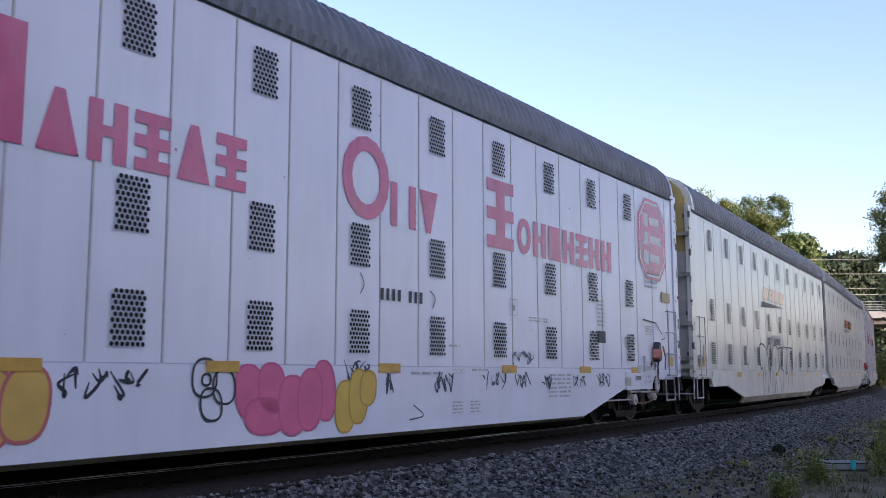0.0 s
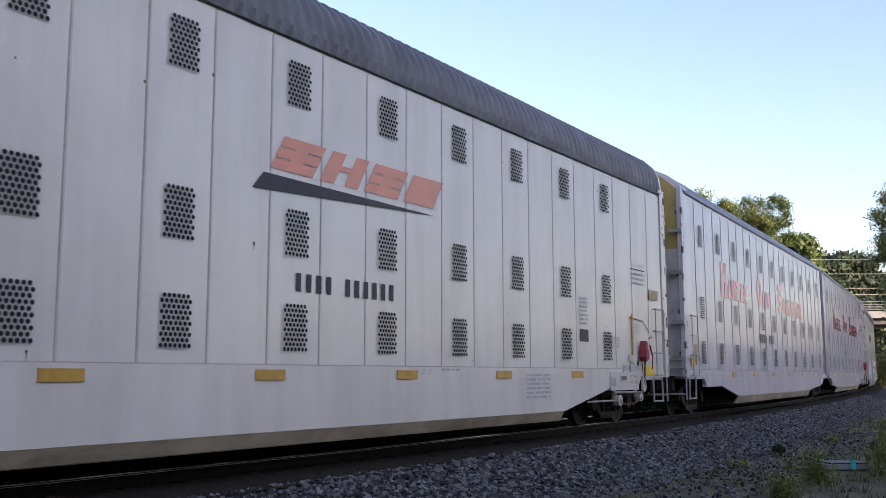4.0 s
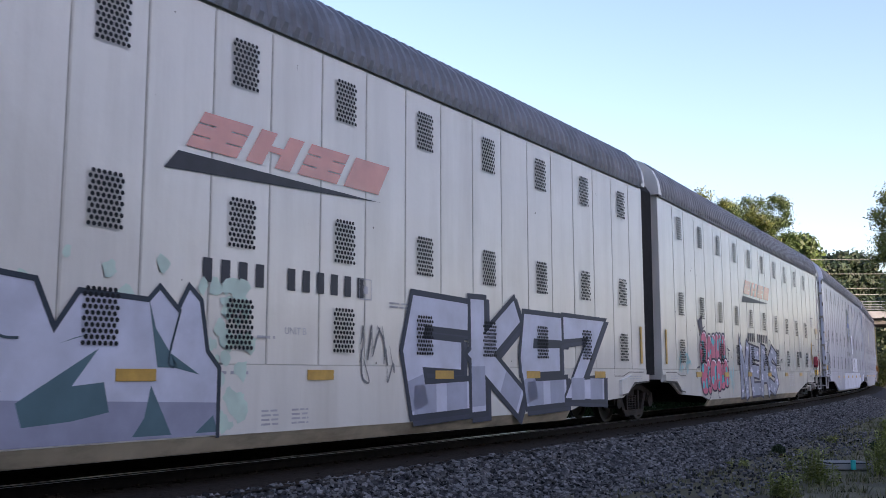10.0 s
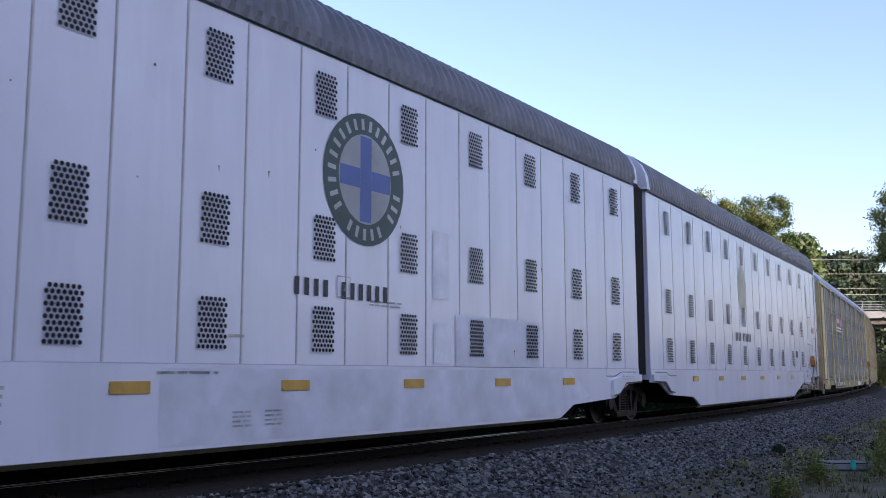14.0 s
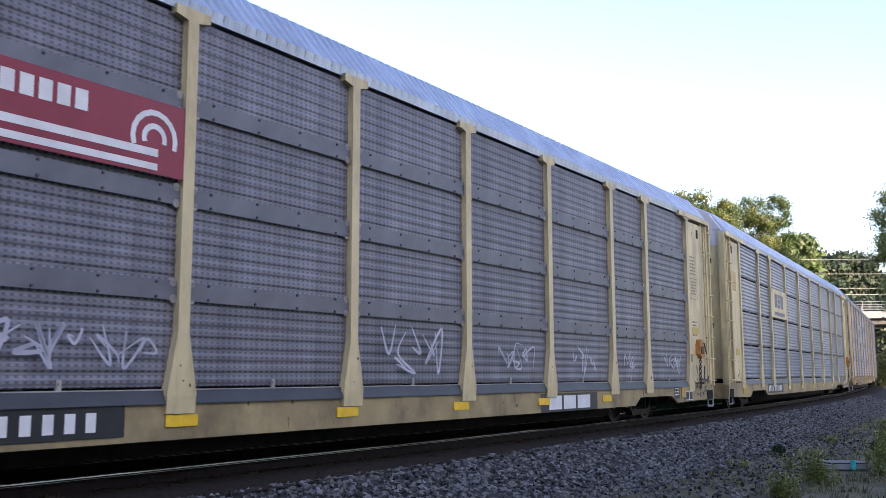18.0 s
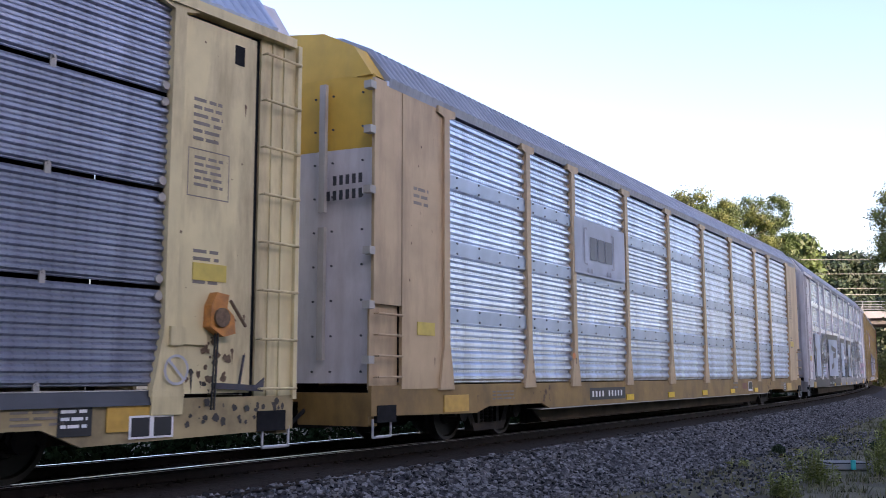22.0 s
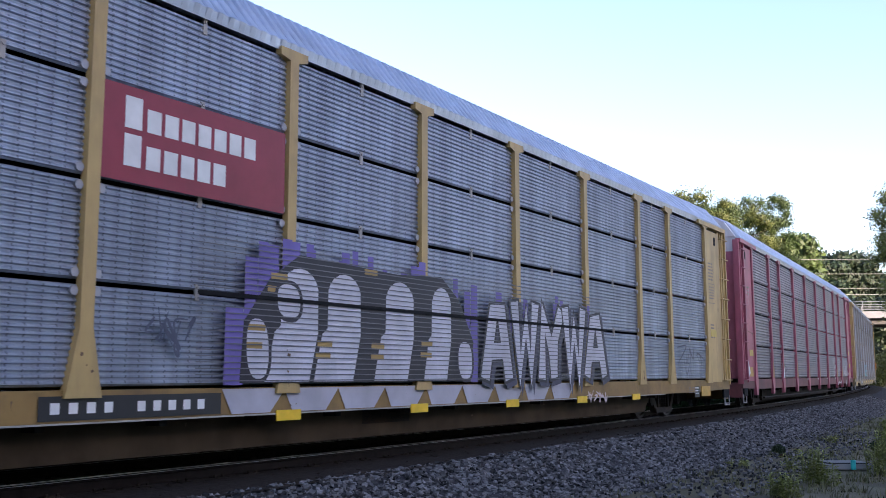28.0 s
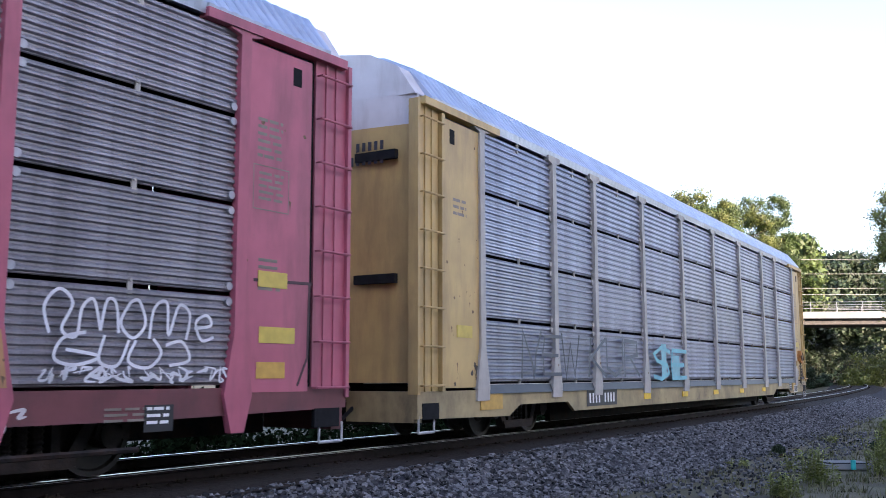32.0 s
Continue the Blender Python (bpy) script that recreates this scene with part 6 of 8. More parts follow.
rod(bm, (0.05, -0.34, 0.0), (0.05, -0.34, 0.17), 0.045, 10)
part("cap", bm, M["cyan"], cov)

# ---- the train: each car with the train's own mileage of its front end ----
CARS = []          # (car, mileage, first truck, second truck)


def put(car, at, kind):
    a, b = {"front": (1.85, UL + 0.42), "rear": (-0.43, UL - 1.85), "rack": (3.9, RL - 3.9)}[kind]
    CARS.append((car, at, a, b))
    return car


NY = -UW + 0.004
WY = -RW - 0.004


PAIR, RACK = 44.1, 28.25
A0 = 153.85                              # front of the pair with the round emblem
# 1: rear unit with crimson name and graffiti
c1 = put(long_unit(1, 1.745, "bluewhite", "arch", "roof_dark", "seam", "white enclosed autorack car with crimson name and graffiti along the skirt", "end_yellow", "end_grey", brake="letter_red", yellow=0, spots=(2.4, 4.9, 7.8, 11.06, 14.07, 16.48), spot_z=1.10), A0 - 3 * PAIR - 22.25, "rear")
# 2, 3: ivory pair
c2 = put(long_unit(0, 1.678, "ivory", "arch", "roof_dark", "ivory_seam", "ivory enclosed autorack car with sooty yellow end", "end_yellow", "end_grey", True, fold=0.37), A0 - 3 * PAIR, "front")
c3 = put(long_unit(1, 1.36, "ivory", "arch", "roof_dark", "ivory_seam", "ivory enclosed autorack car with slanted red name", "end_yellow", "end_grey", spots=(4.44, 7.15, 9.82, 12.5, 15.2, 17.9), fold=0.37), A0 - 3 * PAIR + 21.55, "rear")
# 4, 5: pale pair with strong seams
c4 = put(long_unit(0, 1.378, "white", "peak", "roof_mid", "rib", "pale grey enclosed autorack car with crimson name and dark seams", "end_yellow", "end_grey", True, yellow=2, fold=0.41), A0 - 2 * PAIR - 0.08, "front")
c5 = put(long_unit(1, 1.392, "white", "peak", "roof_mid", "rib", "pale grey enclosed autorack car with crimson name and anniversary emblem", "end_yellow", "end_grey", yellow=2, spots=(4.44, 7.15, 9.82, 12.5, 15.2, 17.9), fold=0.41), A0 - 2 * PAIR + 21.35, "rear")
# 6, 7: ivory pair with big graffiti
c6 = put(long_unit(0, 1.381, "ivory", "arch", "roof_dark", "ivory_seam", "ivory enclosed autorack car with large grey graffiti", "end_yellow", "end_grey", True, yellow=2, fold=0.37), A0 - PAIR - 0.22, "front")
c7 = put(long_unit(1, 1.548, "ivory", "arch", "roof_dark", "ivory_seam", "ivory enclosed autorack car with pink and grey graffiti", "end_yellow", "end_grey", yellow=2, spots=(4.25, 6.9, 9.63, 12.35, 15.1, 17.8), fold=0.37), A0 - PAIR + 21.45, "rear")
# 8, 9: cool white pair
c8 = put(long_unit(0, 1.424, "bluewhite", "arch", "roof_dark", "seam", "cool white enclosed autorack car with a round green emblem", "end_grey", "end_grey", True, yellow=0, spots=(5.1, 7.63, 10.0, 12.42, 14.9, 17.3), spot_z=0.89), A0 - 0.05, "front")
c9 = put(long_unit(1, 1.371, "bluewhite", "arch", "roof_dark", "seam", "cool white enclosed autorack car with taped patches", "end_grey", "end_grey", brake="brake_orange", yellow=0, spots=(5.16, 7.54, 9.95, 12.4, 14.9, 17.3), spot_z=0.91), A0 + 21.30, "rear")
# 10 to 16: racks
R0 = 197.35
c10 = put(rack_car("rack_yellow", "panel_brown", "yellow-framed autorack car with sooty grey perforated panels and a red board", "rack_white", split=4.4, ribs=8, depth=0.007, gap=0.006, band=0.0, kick="kick_grey", bolts="band_dark", clips="post_grey", sill="sill_yellow", seed=10), R0, "rack")
c11 = put(rack_car("rack_yellow", "panel_grey", "yellow-framed autorack car with ribbed grey panels and a yellow board", "rack_white", ribs=9, depth=0.032, kick="kick_grey", clips="post_grey", sill="sill_yellow", seed=11), R0 + RACK, "rack")
c12 = put(rack_car("rack_tan", "panel_bright", "tan-framed autorack car with bright ribbed aluminium panels", "end_bright", roof_mat="roof_mid", ribs=6, depth=0.04, gap=0.006, band=0.0, bolts="band_grey", closed_end=True, end_low="rack_white", split=4.0, sill_low=0.44, sill="sill_gold", seed=12), R0 + 2 * RACK - 0.08, "rack")
c13 = put(rack_car("rack_white", "panel_white", "pale-framed autorack car with bright panels and black graffiti", "rack_white", roof_mat="roof_mid", ribs=6, depth=0.04, gap=0.006, band=0.0, bolts="band_bright", sill_low=0.49, sill="sill_white", seed=13), R0 + 3 * RACK, "rack")
c14 = put(rack_car("rack_gold", "panel_blue", "golden-framed autorack car with fine ribbed grey panels and purple graffiti", "rack_white", ribs=15, depth=0.02, clips="washer", sill_low=0.58, sill="sill_gold", seed=14), R0 + 4 * RACK, "rack")
c15 = put(rack_car("rack_red", "panel_red", "red-framed autorack car with stained grey panels and white scrawl", "rack_white", ribs=11, depth=0.03, clips="washer", deep_sill=False, sill="sill_red", low_feet=True, seed=15), R0 + 5 * RACK, "rack")
c16 = put(rack_car("rack_gold", "panel_grey", "golden-framed autorack car with ribbed grey panels, last of the train", "rack_white", ribs=9, depth=0.032, post="post_grey", kick="kick_grey", clips="post_grey", sill="sill_yellow", seed=16), R0 + 6 * RACK, "rack")

# ---- what is painted and stencilled on the cars ----
def stencils(car, seed, x0=5.4):
    bars(car, x0, 0.92, 0.95, 0.44, 6, M["letter_grey"], NY, seed)
    bars(car, x0 + 2.55, 1.05, 0.85, 0.075, 1, M["letter_grey"], NY, seed + 1)
    bars(car, x0 + 3.5, 1.45, 0.3, 0.07, 1, M["letter_grey"], NY, seed + 2, 1)
    bars(car, x0 + 3.6, 0.62, 0.3, 0.2, 4, M["letter_grey"], NY, seed + 3, 2)
    bars(car, x0 + 4.1, 0.62, 0.3, 0.2, 4, M["letter_grey"], NY, seed + 4, 2)
    bm = bmesh.new()
    ribbon(bm, [(x0 + 5.35, 2.24), (x0 + 5.35, 1.98), (x0 + 5.6, 1.98), (x0 + 5.6, 2.24)], 0.02, NY, True)
    quad(bm, x0 + 5.42, x0 + 5.53, 2.05, 2.15, NY)
    mark("data_square", bm, M["letter_grey"], car)
    bars(car, x0 + 6.0, 1.98, 0.75, 0.1, 2, M["letter_grey"], NY, seed + 5)


def end_stencils(car, seed):
    """Clearance tables and notices by the hand-brake end."""
    words(car, "DECK CLEARANCE", UL - 1.75, 3.28, 0.085, M["letter_grey"], NY)
    bm = bmesh.new()
    quad(bm, UL - 1.78, UL - 1.0, 3.20, 3.225, NY)
    mark("table_rule", bm, M["letter_black"], car)
    bars(car, UL - 1.78, 3.14, 0.75, 0.30, 3, M["letter_grey"], NY, seed, 4)
    bars(car, UL - 1.80, 2.05, 0.5, 0.22, 4, M["letter_grey"], NY, seed + 1, 2)
    bars(car, UL - 3.0, 1.75, 0.6, 0.22, 4, M["letter_grey"], NY, seed + 2, 2)
    bars(car, UL - 4.3, 2.45, 0.38, 0.55, 7, M["letter_grey"], NY, seed + 3, 2)
    bm = bmesh.new()
    quad(bm, UL - 4.3, UL - 3.92, 1.62, 1.85, NY)
    mark("data_plate", bm, M["letter_black"], car)
    bm = bmesh.new()
    quad(bm, UL - 3.0, UL - 2.7, 0.78, 0.95, -UW - 0.008)
    mark("data_plate", bm, M["post_grey"], car)
    words(car, "LIFT AND", UL - 1.95, 0.945, 0.085, M["notice_ink"], -UW - 0.008)
    words(car, "JACK HERE", UL - 1.97, 0.825, 0.085, M["notice_ink"], -UW - 0.008)
    bars(car, UL - 6.4, 1.02, 0.9, 0.44, 6, M["letter_grey"], NY, seed + 4)
    words(car, "LD LMT", UL - 9.5, 1.02, 0.105, M["letter_grey"], NY)
    bars(car, UL - 8.95, 1.10, 0.5, 0.075, 1, M["letter_grey"], NY, seed + 6)


def three_words(car, xs, z, tall, low, mat):
    """Three long words in crimson, as plain blocks: a tall first sign, then smaller ones. xs: start, end of the first sign, start and end of the rest."""
    for (a, b, c, d), n, kd in zip(xs, (6, 4, 8), ("pwpewe", "aiiv", "eopipepp")):
        say = "faded crimson sign of a company name, shown as a plain shape"
        block_sign(car, a, z, [(b - a, 1.0)], tall, M[mat], NY, 0.20, label=say, kinds=kd[0])
        if n == 4:
            w = d - c
            for u0, u1, kind in ((0.0, 0.13, "i"), (0.38, 0.52, "i"), (0.60, 1.0, "v")):
                block_sign(car, c + u0 * w, z, [((u1 - u0) * w, 1.0)], low, M[mat], NY, 0.13, label=say, kinds=kind)
        else:
            gap = 0.09
            w = (d - c - gap * (n - 2)) / (n - 1)
            block_sign(car, c, z, [(w, 1.0)] * (n - 1), low, M[mat], NY, 0.13, gap=gap, label=say, kinds=kd[1:])


def octagon(car, x, z, rx, rz, mat, rim="silver_letter", y=NY):
    bm = bmesh.new()
    c = [(-.5, 1), (.5, 1), (1, .55), (1, -.55), (.5, -1), (-.5, -1), (-1, -.55), (-1, .55)]
    plate(bm, [(x + rx * a, z + rz * b) for a, b in c], y)
    o = mark("emblem", bm, M[mat], car, "red eight-sided emblem, shown as a plain shape")
    bm = bmesh.new()
    ribbon(bm, [(x + rx * .88 * a, z + rz * .9 * b) for a, b in c], rx * 0.06, y - 0.002, True)
    mark("emblem_rim", bm, M[rim], o)
    for k in (-1, 0, 1):
        for u0, u1, dz in ((-0.62, -0.28, 0.16), (-0.2, 0.62 - 0.1 * abs(k), 0.095)):
            bm = bmesh.new()
            quad(bm, x + rx * u0, x + rx * u1, z + rz * (k * 0.46 - dz), z + rz * (k * 0.46 + dz), y - 0.002)
            mark("emblem_block", bm, M[rim], o)


def wedge_name(car, x0, x1, mat):
    """A slanted company name over a dark wedge, as plain blocks."""
    w = x1 - x0
    block_sign(car, x0 + 0.16, 3.40, [(w * 0.19, 1.0)] * 4, 0.42, M[mat], NY, 0.13, slant=0.6, gap=w * 0.035, label="slanted orange-red sign of a company name, shown as a plain shape", kinds="epei")
    bm = bmesh.new()
    plate(bm, ((x0 - 0.12, 3.12), (x1 - 0.32, 3.30), (x0 + 0.06, 3.33)), NY)
    mark("wedge", bm, M["letter_black"], car, "dark wedge under the name")


def sill_board(car, x0, x1, n, seed, z0=0.42, z1=0.72):
    bm = bmesh.new()
    quad(bm, x0, x1, z0, z1, WY)
    b = mark("number_board", bm, M["black_paint"], car, "black board with the car number as bars")
    number_bars(b, x0 + 0.12, z0 + 0.06, (x1 - x0) * 0.88, z1 - z0 - 0.12, n, M["silver_letter"], WY - 0.003, seed)


def notices(car, seed, y=WY):
    bars(car, 0.95, 3.6, 0.4, 0.3, 3, M["notice_ink"], y, seed, 2)
    bars(car, RL - 1.55, 3.9, 0.4, 0.5, 6, M["notice_ink"], y, seed + 1, 2)
    bm = bmesh.new()
    ribbon(bm, [(RL - 1.6, 3.35), (RL - 1.05, 3.35), (RL - 1.05, 2.85), (RL - 1.6, 2.85)], 0.018, y, True)
    mark("data_square", bm, M["notice_ink"], car)
    bars(car, RL - 1.52, 3.28, 0.4, 0.36, 5, M["notice_ink"], y, seed + 2, 2)
    bars(car, RL - 1.5, 2.3, 0.36, 0.4, 5, M["notice_ink"], y, seed + 3, 1)
    bars(car, RL - 3.4, 0.70, 0.55, 0.16, 3, M["notice_ink"], y, seed + 4, 2)
    bm = bmesh.new()
    quad(bm, RL - 2.95, RL - 2.6, 0.46, 0.72, y)
    p = mark("data_plate", bm, M["black_paint"], car)
    bars(p, RL - 2.92, 0.70, 0.28, 0.2, 3, M["silver_letter"], y - 0.002, seed + 5, 2)


# car 1
three_words(c1, ((3.3, 4.15, 4.28, 6.91), (8.61, 9.62, 9.66, 10.81), (12.24, 13.11, 13.24, 17.15)), 3.03, 1.12, 0.61, "letter_pink")
octagon(c1, 19.45, 3.97, 0.82, 0.90, "letter_pink")
number_bars(c1, 9.44, 2.0, 1.05, 0.16, 8, M["letter_black"], NY, 3)
stencils(c1, 10, 7.6)
end_stencils(c1, 20)
bubbles(c1, ((6.38, 0.98, 0.17, 0.20), (6.66, 0.88, 0.16, 0.18), (6.48, 0.70, 0.15, 0.17), (6.40, 0.96, 0.06, 0.06)), None, (0.03, 0.03, 0.04), NY, 0.028, seed=30, label="thin black outline graffiti on the skirt")
bubbles(c1, ((7.05, 0.82, 0.22, 0.30), (7.40, 0.86, 0.22, 0.28), (7.75, 0.66, 0.24, 0.34), (8.05, 0.72, 0.22, 0.36), (8.32, 0.82, 0.20, 0.36), (7.3, 0.55, 0.32, 0.20)), (0.66, 0.14, 0.28), (0.55, 0.11, 0.24), NY, 0.03, seed=31, label="pink bubble graffiti along the skirt")
bubbles(c1, ((8.72, 0.62, 0.20, 0.32), (8.98, 0.74, 0.19, 0.34), (9.18, 0.84, 0.17, 0.22)), (0.62, 0.42, 0.08), (0.45, 0.28, 0.05), NY, 0.025, seed=33, label="ochre bubble graffiti along the skirt")
bubbles(c1, ((3.55, 0.78, 0.28, 0.34), (3.95, 0.72, 0.26, 0.36), (4.32, 0.76, 0.24, 0.33)), (0.62, 0.40, 0.10), (0.50, 0.14, 0.14), NY, 0.035, seed=34, label="ochre bubble graffiti with a red edge")
scribble(c1, 4.66, 5.6, 0.78, 1.08, 7, (0.03, 0.03, 0.05), NY, 35, 0.03)
for i, (a, b, z) in enumerate(((8.66, 9.3, 1.0), (9.55, 9.75, 0.85), (10.75, 11.2, 0.85), (12.1, 12.75, 0.86), (13.1, 13.6, 0.86), (14.0, 14.5, 0.85), (15.3, 15.8, 0.86), (16.3, 16.9, 0.86))):
    scribble(c1, a, b, z - 0.10, z + 0.20, 4, (0.05, 0.06, 0.10), NY, 36 + i, 0.024)
scribble(c1, 13.0, 13.8, 1.18, 1.42, 5, (0.12, 0.13, 0.16), NY, 45, 0.022)
hand_line(c1, (((9.0, 2.32), (9.08, 2.18), (9.0, 2.05)), ((10.62, 2.2), (10.75, 2.1), (10.68, 1.95)), ((10.2, 0.6), (10.45, 0.45), (10.1, 0.4))), (0.10, 0.11, 0.14), NY, 0.02)

# cars 2 and 3
wedge_name(c2, 7.96, 11.9, "letter_red")
bm = bmesh.new()
plate(bm, ((8.61, 1.91), (10.81, 1.94), (10.81, 2.32), (8.61, 2.26)), NY)
mark("number_patch", bm, M["post_grey"], c2)
number_bars(c2, 8.70, 1.99, 2.0, 0.20, 11, M["letter_black"], NY - 0.003, 4)
stencils(c2, 50)
hand_line(c2, (((7.76, 0.39), (7.70, 1.18), (7.42, 1.20), (7.26, 1.78), (7.50, 1.95), (7.95, 1.93), (8.42, 1.75), (8.62, 1.2), (8.42, 0.60), (8.24, 0.39)), ((7.98, 1.28), (8.06, 0.78)),
               ((8.40, 1.76), (8.68, 1.98), (9.00, 1.90), (8.78, 1.2), (8.72, 0.75), (8.40, 0.39)), ((8.75, 1.55), (8.85, 1.1), (8.80, 0.9))),
          (0.03, 0.03, 0.04), NY, 0.05, "black outline graffiti drawn in one line")
hand_line(c2, (((9.02, 0.40), (9.22, 1.0), (9.42, 1.86), (9.90, 1.95), (10.28, 1.72), (10.34, 1.3), (10.12, 1.08), (10.42, 0.86), (10.58, 0.40)), ((9.46, 0.42), (9.66, 0.80), (9.86, 0.42)), ((9.76, 1.55), (9.74, 1.2)),
               ((10.20, 1.86), (10.98, 1.90), (10.92, 1.6), (10.66, 1.25), (11.04, 1.12), (10.96, 0.75), (10.70, 0.42))),
          (0.03, 0.03, 0.04), NY, 0.05, "black outline graffiti drawn in one line")
hand_line(c2, (((11.05, 1.86), (11.35, 1.96), (11.78, 1.86), (11.80, 1.45), (11.42, 1.10), (11.56, 1.02), (11.82, 1.08), (11.86, 0.8), (11.62, 0.41)), ((11.5, 1.42), (11.62, 1.2), (11.58, 1.05)),
               ((11.50, 1.94), (12.70, 1.93), (12.84, 1.80), (12.74, 1.22), (12.52, 1.20), (12.64, 0.8), (12.60, 0.41))),
          (0.03, 0.03, 0.04), NY, 0.05, "black outline graffiti drawn in one line")
wedge_name(c3, 7.96, 11.9, "letter_orange")
number_bars(c3, 8.6, 1.99, 2.05, 0.22, 11, M["letter_black"], NY, 5)
end_stencils(c3, 60)

# cars 4 and 5
three_words(c4, ((3.42, 4.08, 4.16, 6.58), (7.97, 8.60, 8.78, 9.88), (11.28, 11.93, 12.05, 15.67)), 3.10, 0.97, 0.56, "letter_crimson")
number_bars(c4, 8.06, 1.99, 2.3, 0.28, 8, M["letter_black"], NY, 6)
stencils(c4, 70, 5.2)
three_words(c5, ((3.62, 4.28, 4.36, 6.78), (8.19, 8.82, 8.96, 10.08), (11.45, 12.10, 12.22, 15.87)), 3.12, 0.98, 0.57, "letter_crimson")
number_bars(c5, 8.26, 2.0, 2.25, 0.28, 8, M["letter_black"], NY, 7)
words(c5, "UNIT B", 9.35, 1.48, 0.12, M["letter_grey"], NY)
words(c4, "UNIT A", 9.15, 1.48, 0.12, M["letter_grey"], NY)
end_stencils(c5, 80)
EX = 19.02
octagon(c5, EX, 4.82, 0.58, 0.62, "letter_pink")
bm = bmesh.new()
plate(bm, ((EX - .70, 4.22), (EX, 4.08), (EX + .70, 4.22), (EX + .70, 4.46), (EX, 4.34), (EX - .70, 4.46)), NY - 0.005)
rb = mark("ribbon", bm, M["reflector"], c5, "gold ribbon with the word anniversary")
words(rb, "ANNIVERSARY", EX - .56, 4.19, 0.16, M["letter_black"], NY - 0.009, stretch=1.0)
bm = bmesh.new()
quad(bm, EX - .46, EX + .46, 4.55, 5.15, NY - 0.004)
pl = mark("emblem_field", bm, M["letter_pink"], c5)
words(pl, "125", EX - .43, 4.62, 0.56, M["silver_letter"], NY - 0.008)
for x in (-0.52, 0.0, 0.56):
    octagon(c5, EX + x, 3.78, 0.20 if x else 0.26, 0.22 if x else 0.27, "letter_pink")

# cars 6 and 7
wedge_name(c6, 7.62, 11.5, "letter_red")
number_bars(c6, 8.07, 1.99, 2.9, 0.26, 11, M["letter_black"], NY, 8)
TOP = ((0, 0), (0, .42), (.02, .78), (.10, .95), (.20, .93), (.24, .80), (.29, .83), (.34, .70), (.355, .93), (.44, .86), (.475, 1.0), (.54, .95), (.60, .72), (.625, .86), (.68, .84), (.71, .60), (.745, .80),
       (.86, .78), (.88, .86), (.915, .74), (.935, .88), (.96, .80), (.975, .50), (1, .40), (1, 0))
gx = lambda u: 1.40 + 6.94 * u
gz = lambda v: 0.38 + 1.76 * v
bm = bmesh.new()
plate(bm, [(gx(u), gz(v) if gx(u) > 4.95 or v > 0.01 else 0.38 + (4.95 - gx(u)) * 0.18) for u, v in TOP], NY - 0.002)
g6 = mark("graffiti", bm, spray((0.56, 0.58, 0.70)), c6, "wide silver-lilac graffiti with teal shadows and a black edge")
bm = bmesh.new()
stroke(bm, [(gx(u), gz(v)) for u, v in TOP[1:]], 0.055, NY - 0.005)
mark("outline", bm, spray((0.02, 0.03, 0.05)), g6)
bm = bmesh.new()
plate(bm, ((gx(0.02), 0.93), (gx(1) - 0.02, 0.72), (gx(1) - 0.02, 0.385), (4.95, 0.385), (gx(0.02), 0.90)), NY - 0.0035)
mark("graffiti_foot", bm, spray((0.30, 0.31, 0.42)), g6)
for q in (((.03, .55), (.14, .60), (.22, .30), (.32, .05), (.19, .28), (.10, .52)), ((.01, .25), (.05, .28), (.11, .10), (.02, .12)), ((.29, .40), (.35, .30), (.30, .24)), ((.36, .52), (.42, .44), (.38, .47)), ((.36, .42), (.33, .30), (.28, .28)),
          ((.46, .38), (.535, .42), (.50, .30), (.585, .10), (.545, .05), (.51, .30), (.45, .30), (.40, .02), (.47, .02)), ((.60, .36), (.64, .28), (.60, .30)), ((.66, .22), (.78, .50), (.74, .30), (.79, .32), (.80, .16), (.74, .12), (.67, .10)),
          ((.77, .58), (.72, .52), (.74, .55)), ((.84, .02), (.91, .02), (.87, .30), (.86, .12)), ((.86, .80), (.88, .40), (.92, .40), (.875, .62)), ((.905, .48), (.96, .36), (.91, .40)), ((.955, .02), (1.0, .02), (.99, .12))):
    bm = bmesh.new()
    plate(bm, [(gx(u), gz(v)) for u, v in q], NY - 0.0045)
    mark("graffiti_shadow", bm, spray((0.075, 0.15, 0.18)), g6)
hand_line(g6, (((gx(.29), gz(.80)), (gx(.40), gz(.62)), (gx(.43), gz(.38))), ((gx(.46), gz(.86)), (gx(.50), gz(.45)), (gx(.52), gz(.62)), (gx(.545), gz(.56))), ((gx(.61), gz(.72)), (gx(.63), gz(.56)), (gx(.66), gz(.54))), ((gx(.92), gz(.74)), (gx(.90), gz(.45)), (gx(.91), gz(.40)))), (0.03, 0.06, 0.08), NY - 0.0055, 0.025)
rg = random.Random(61)
for k in range(70):
    u = rg.choice((rg.uniform(0.0, 0.98), rg.uniform(0.98, 1.07), rg.uniform(0.98, 1.05)))
    e = rg.uniform(.05, .13)
    bm = bmesh.new()
    plate(bm, blot(rg, gx(u), gz(rg.uniform(.70, 1.0) if u < .98 else rg.uniform(.05, .95)), e), NY - 0.0002 - 0.00002 * k)
    mark("graffiti_haze", bm, spray((0.52, 0.66, 0.58)), g6)
graffiti_word(c6, "EKEZ", 11.72, 18.35, 0.36, 2.26, (0.58, 0.60, 0.72), (0.02, 0.025, 0.05), NY, 0.40, 0.085, 102, shade=(0.03, 0.035, 0.07), low_fill=(0.36, 0.38, 0.50), wave=0.08, lean=-0.05)
scribble(c6, 10.7, 11.5, 0.9, 1.7, 5, (0.20, 0.20, 0.21), NY, 103, 0.025)
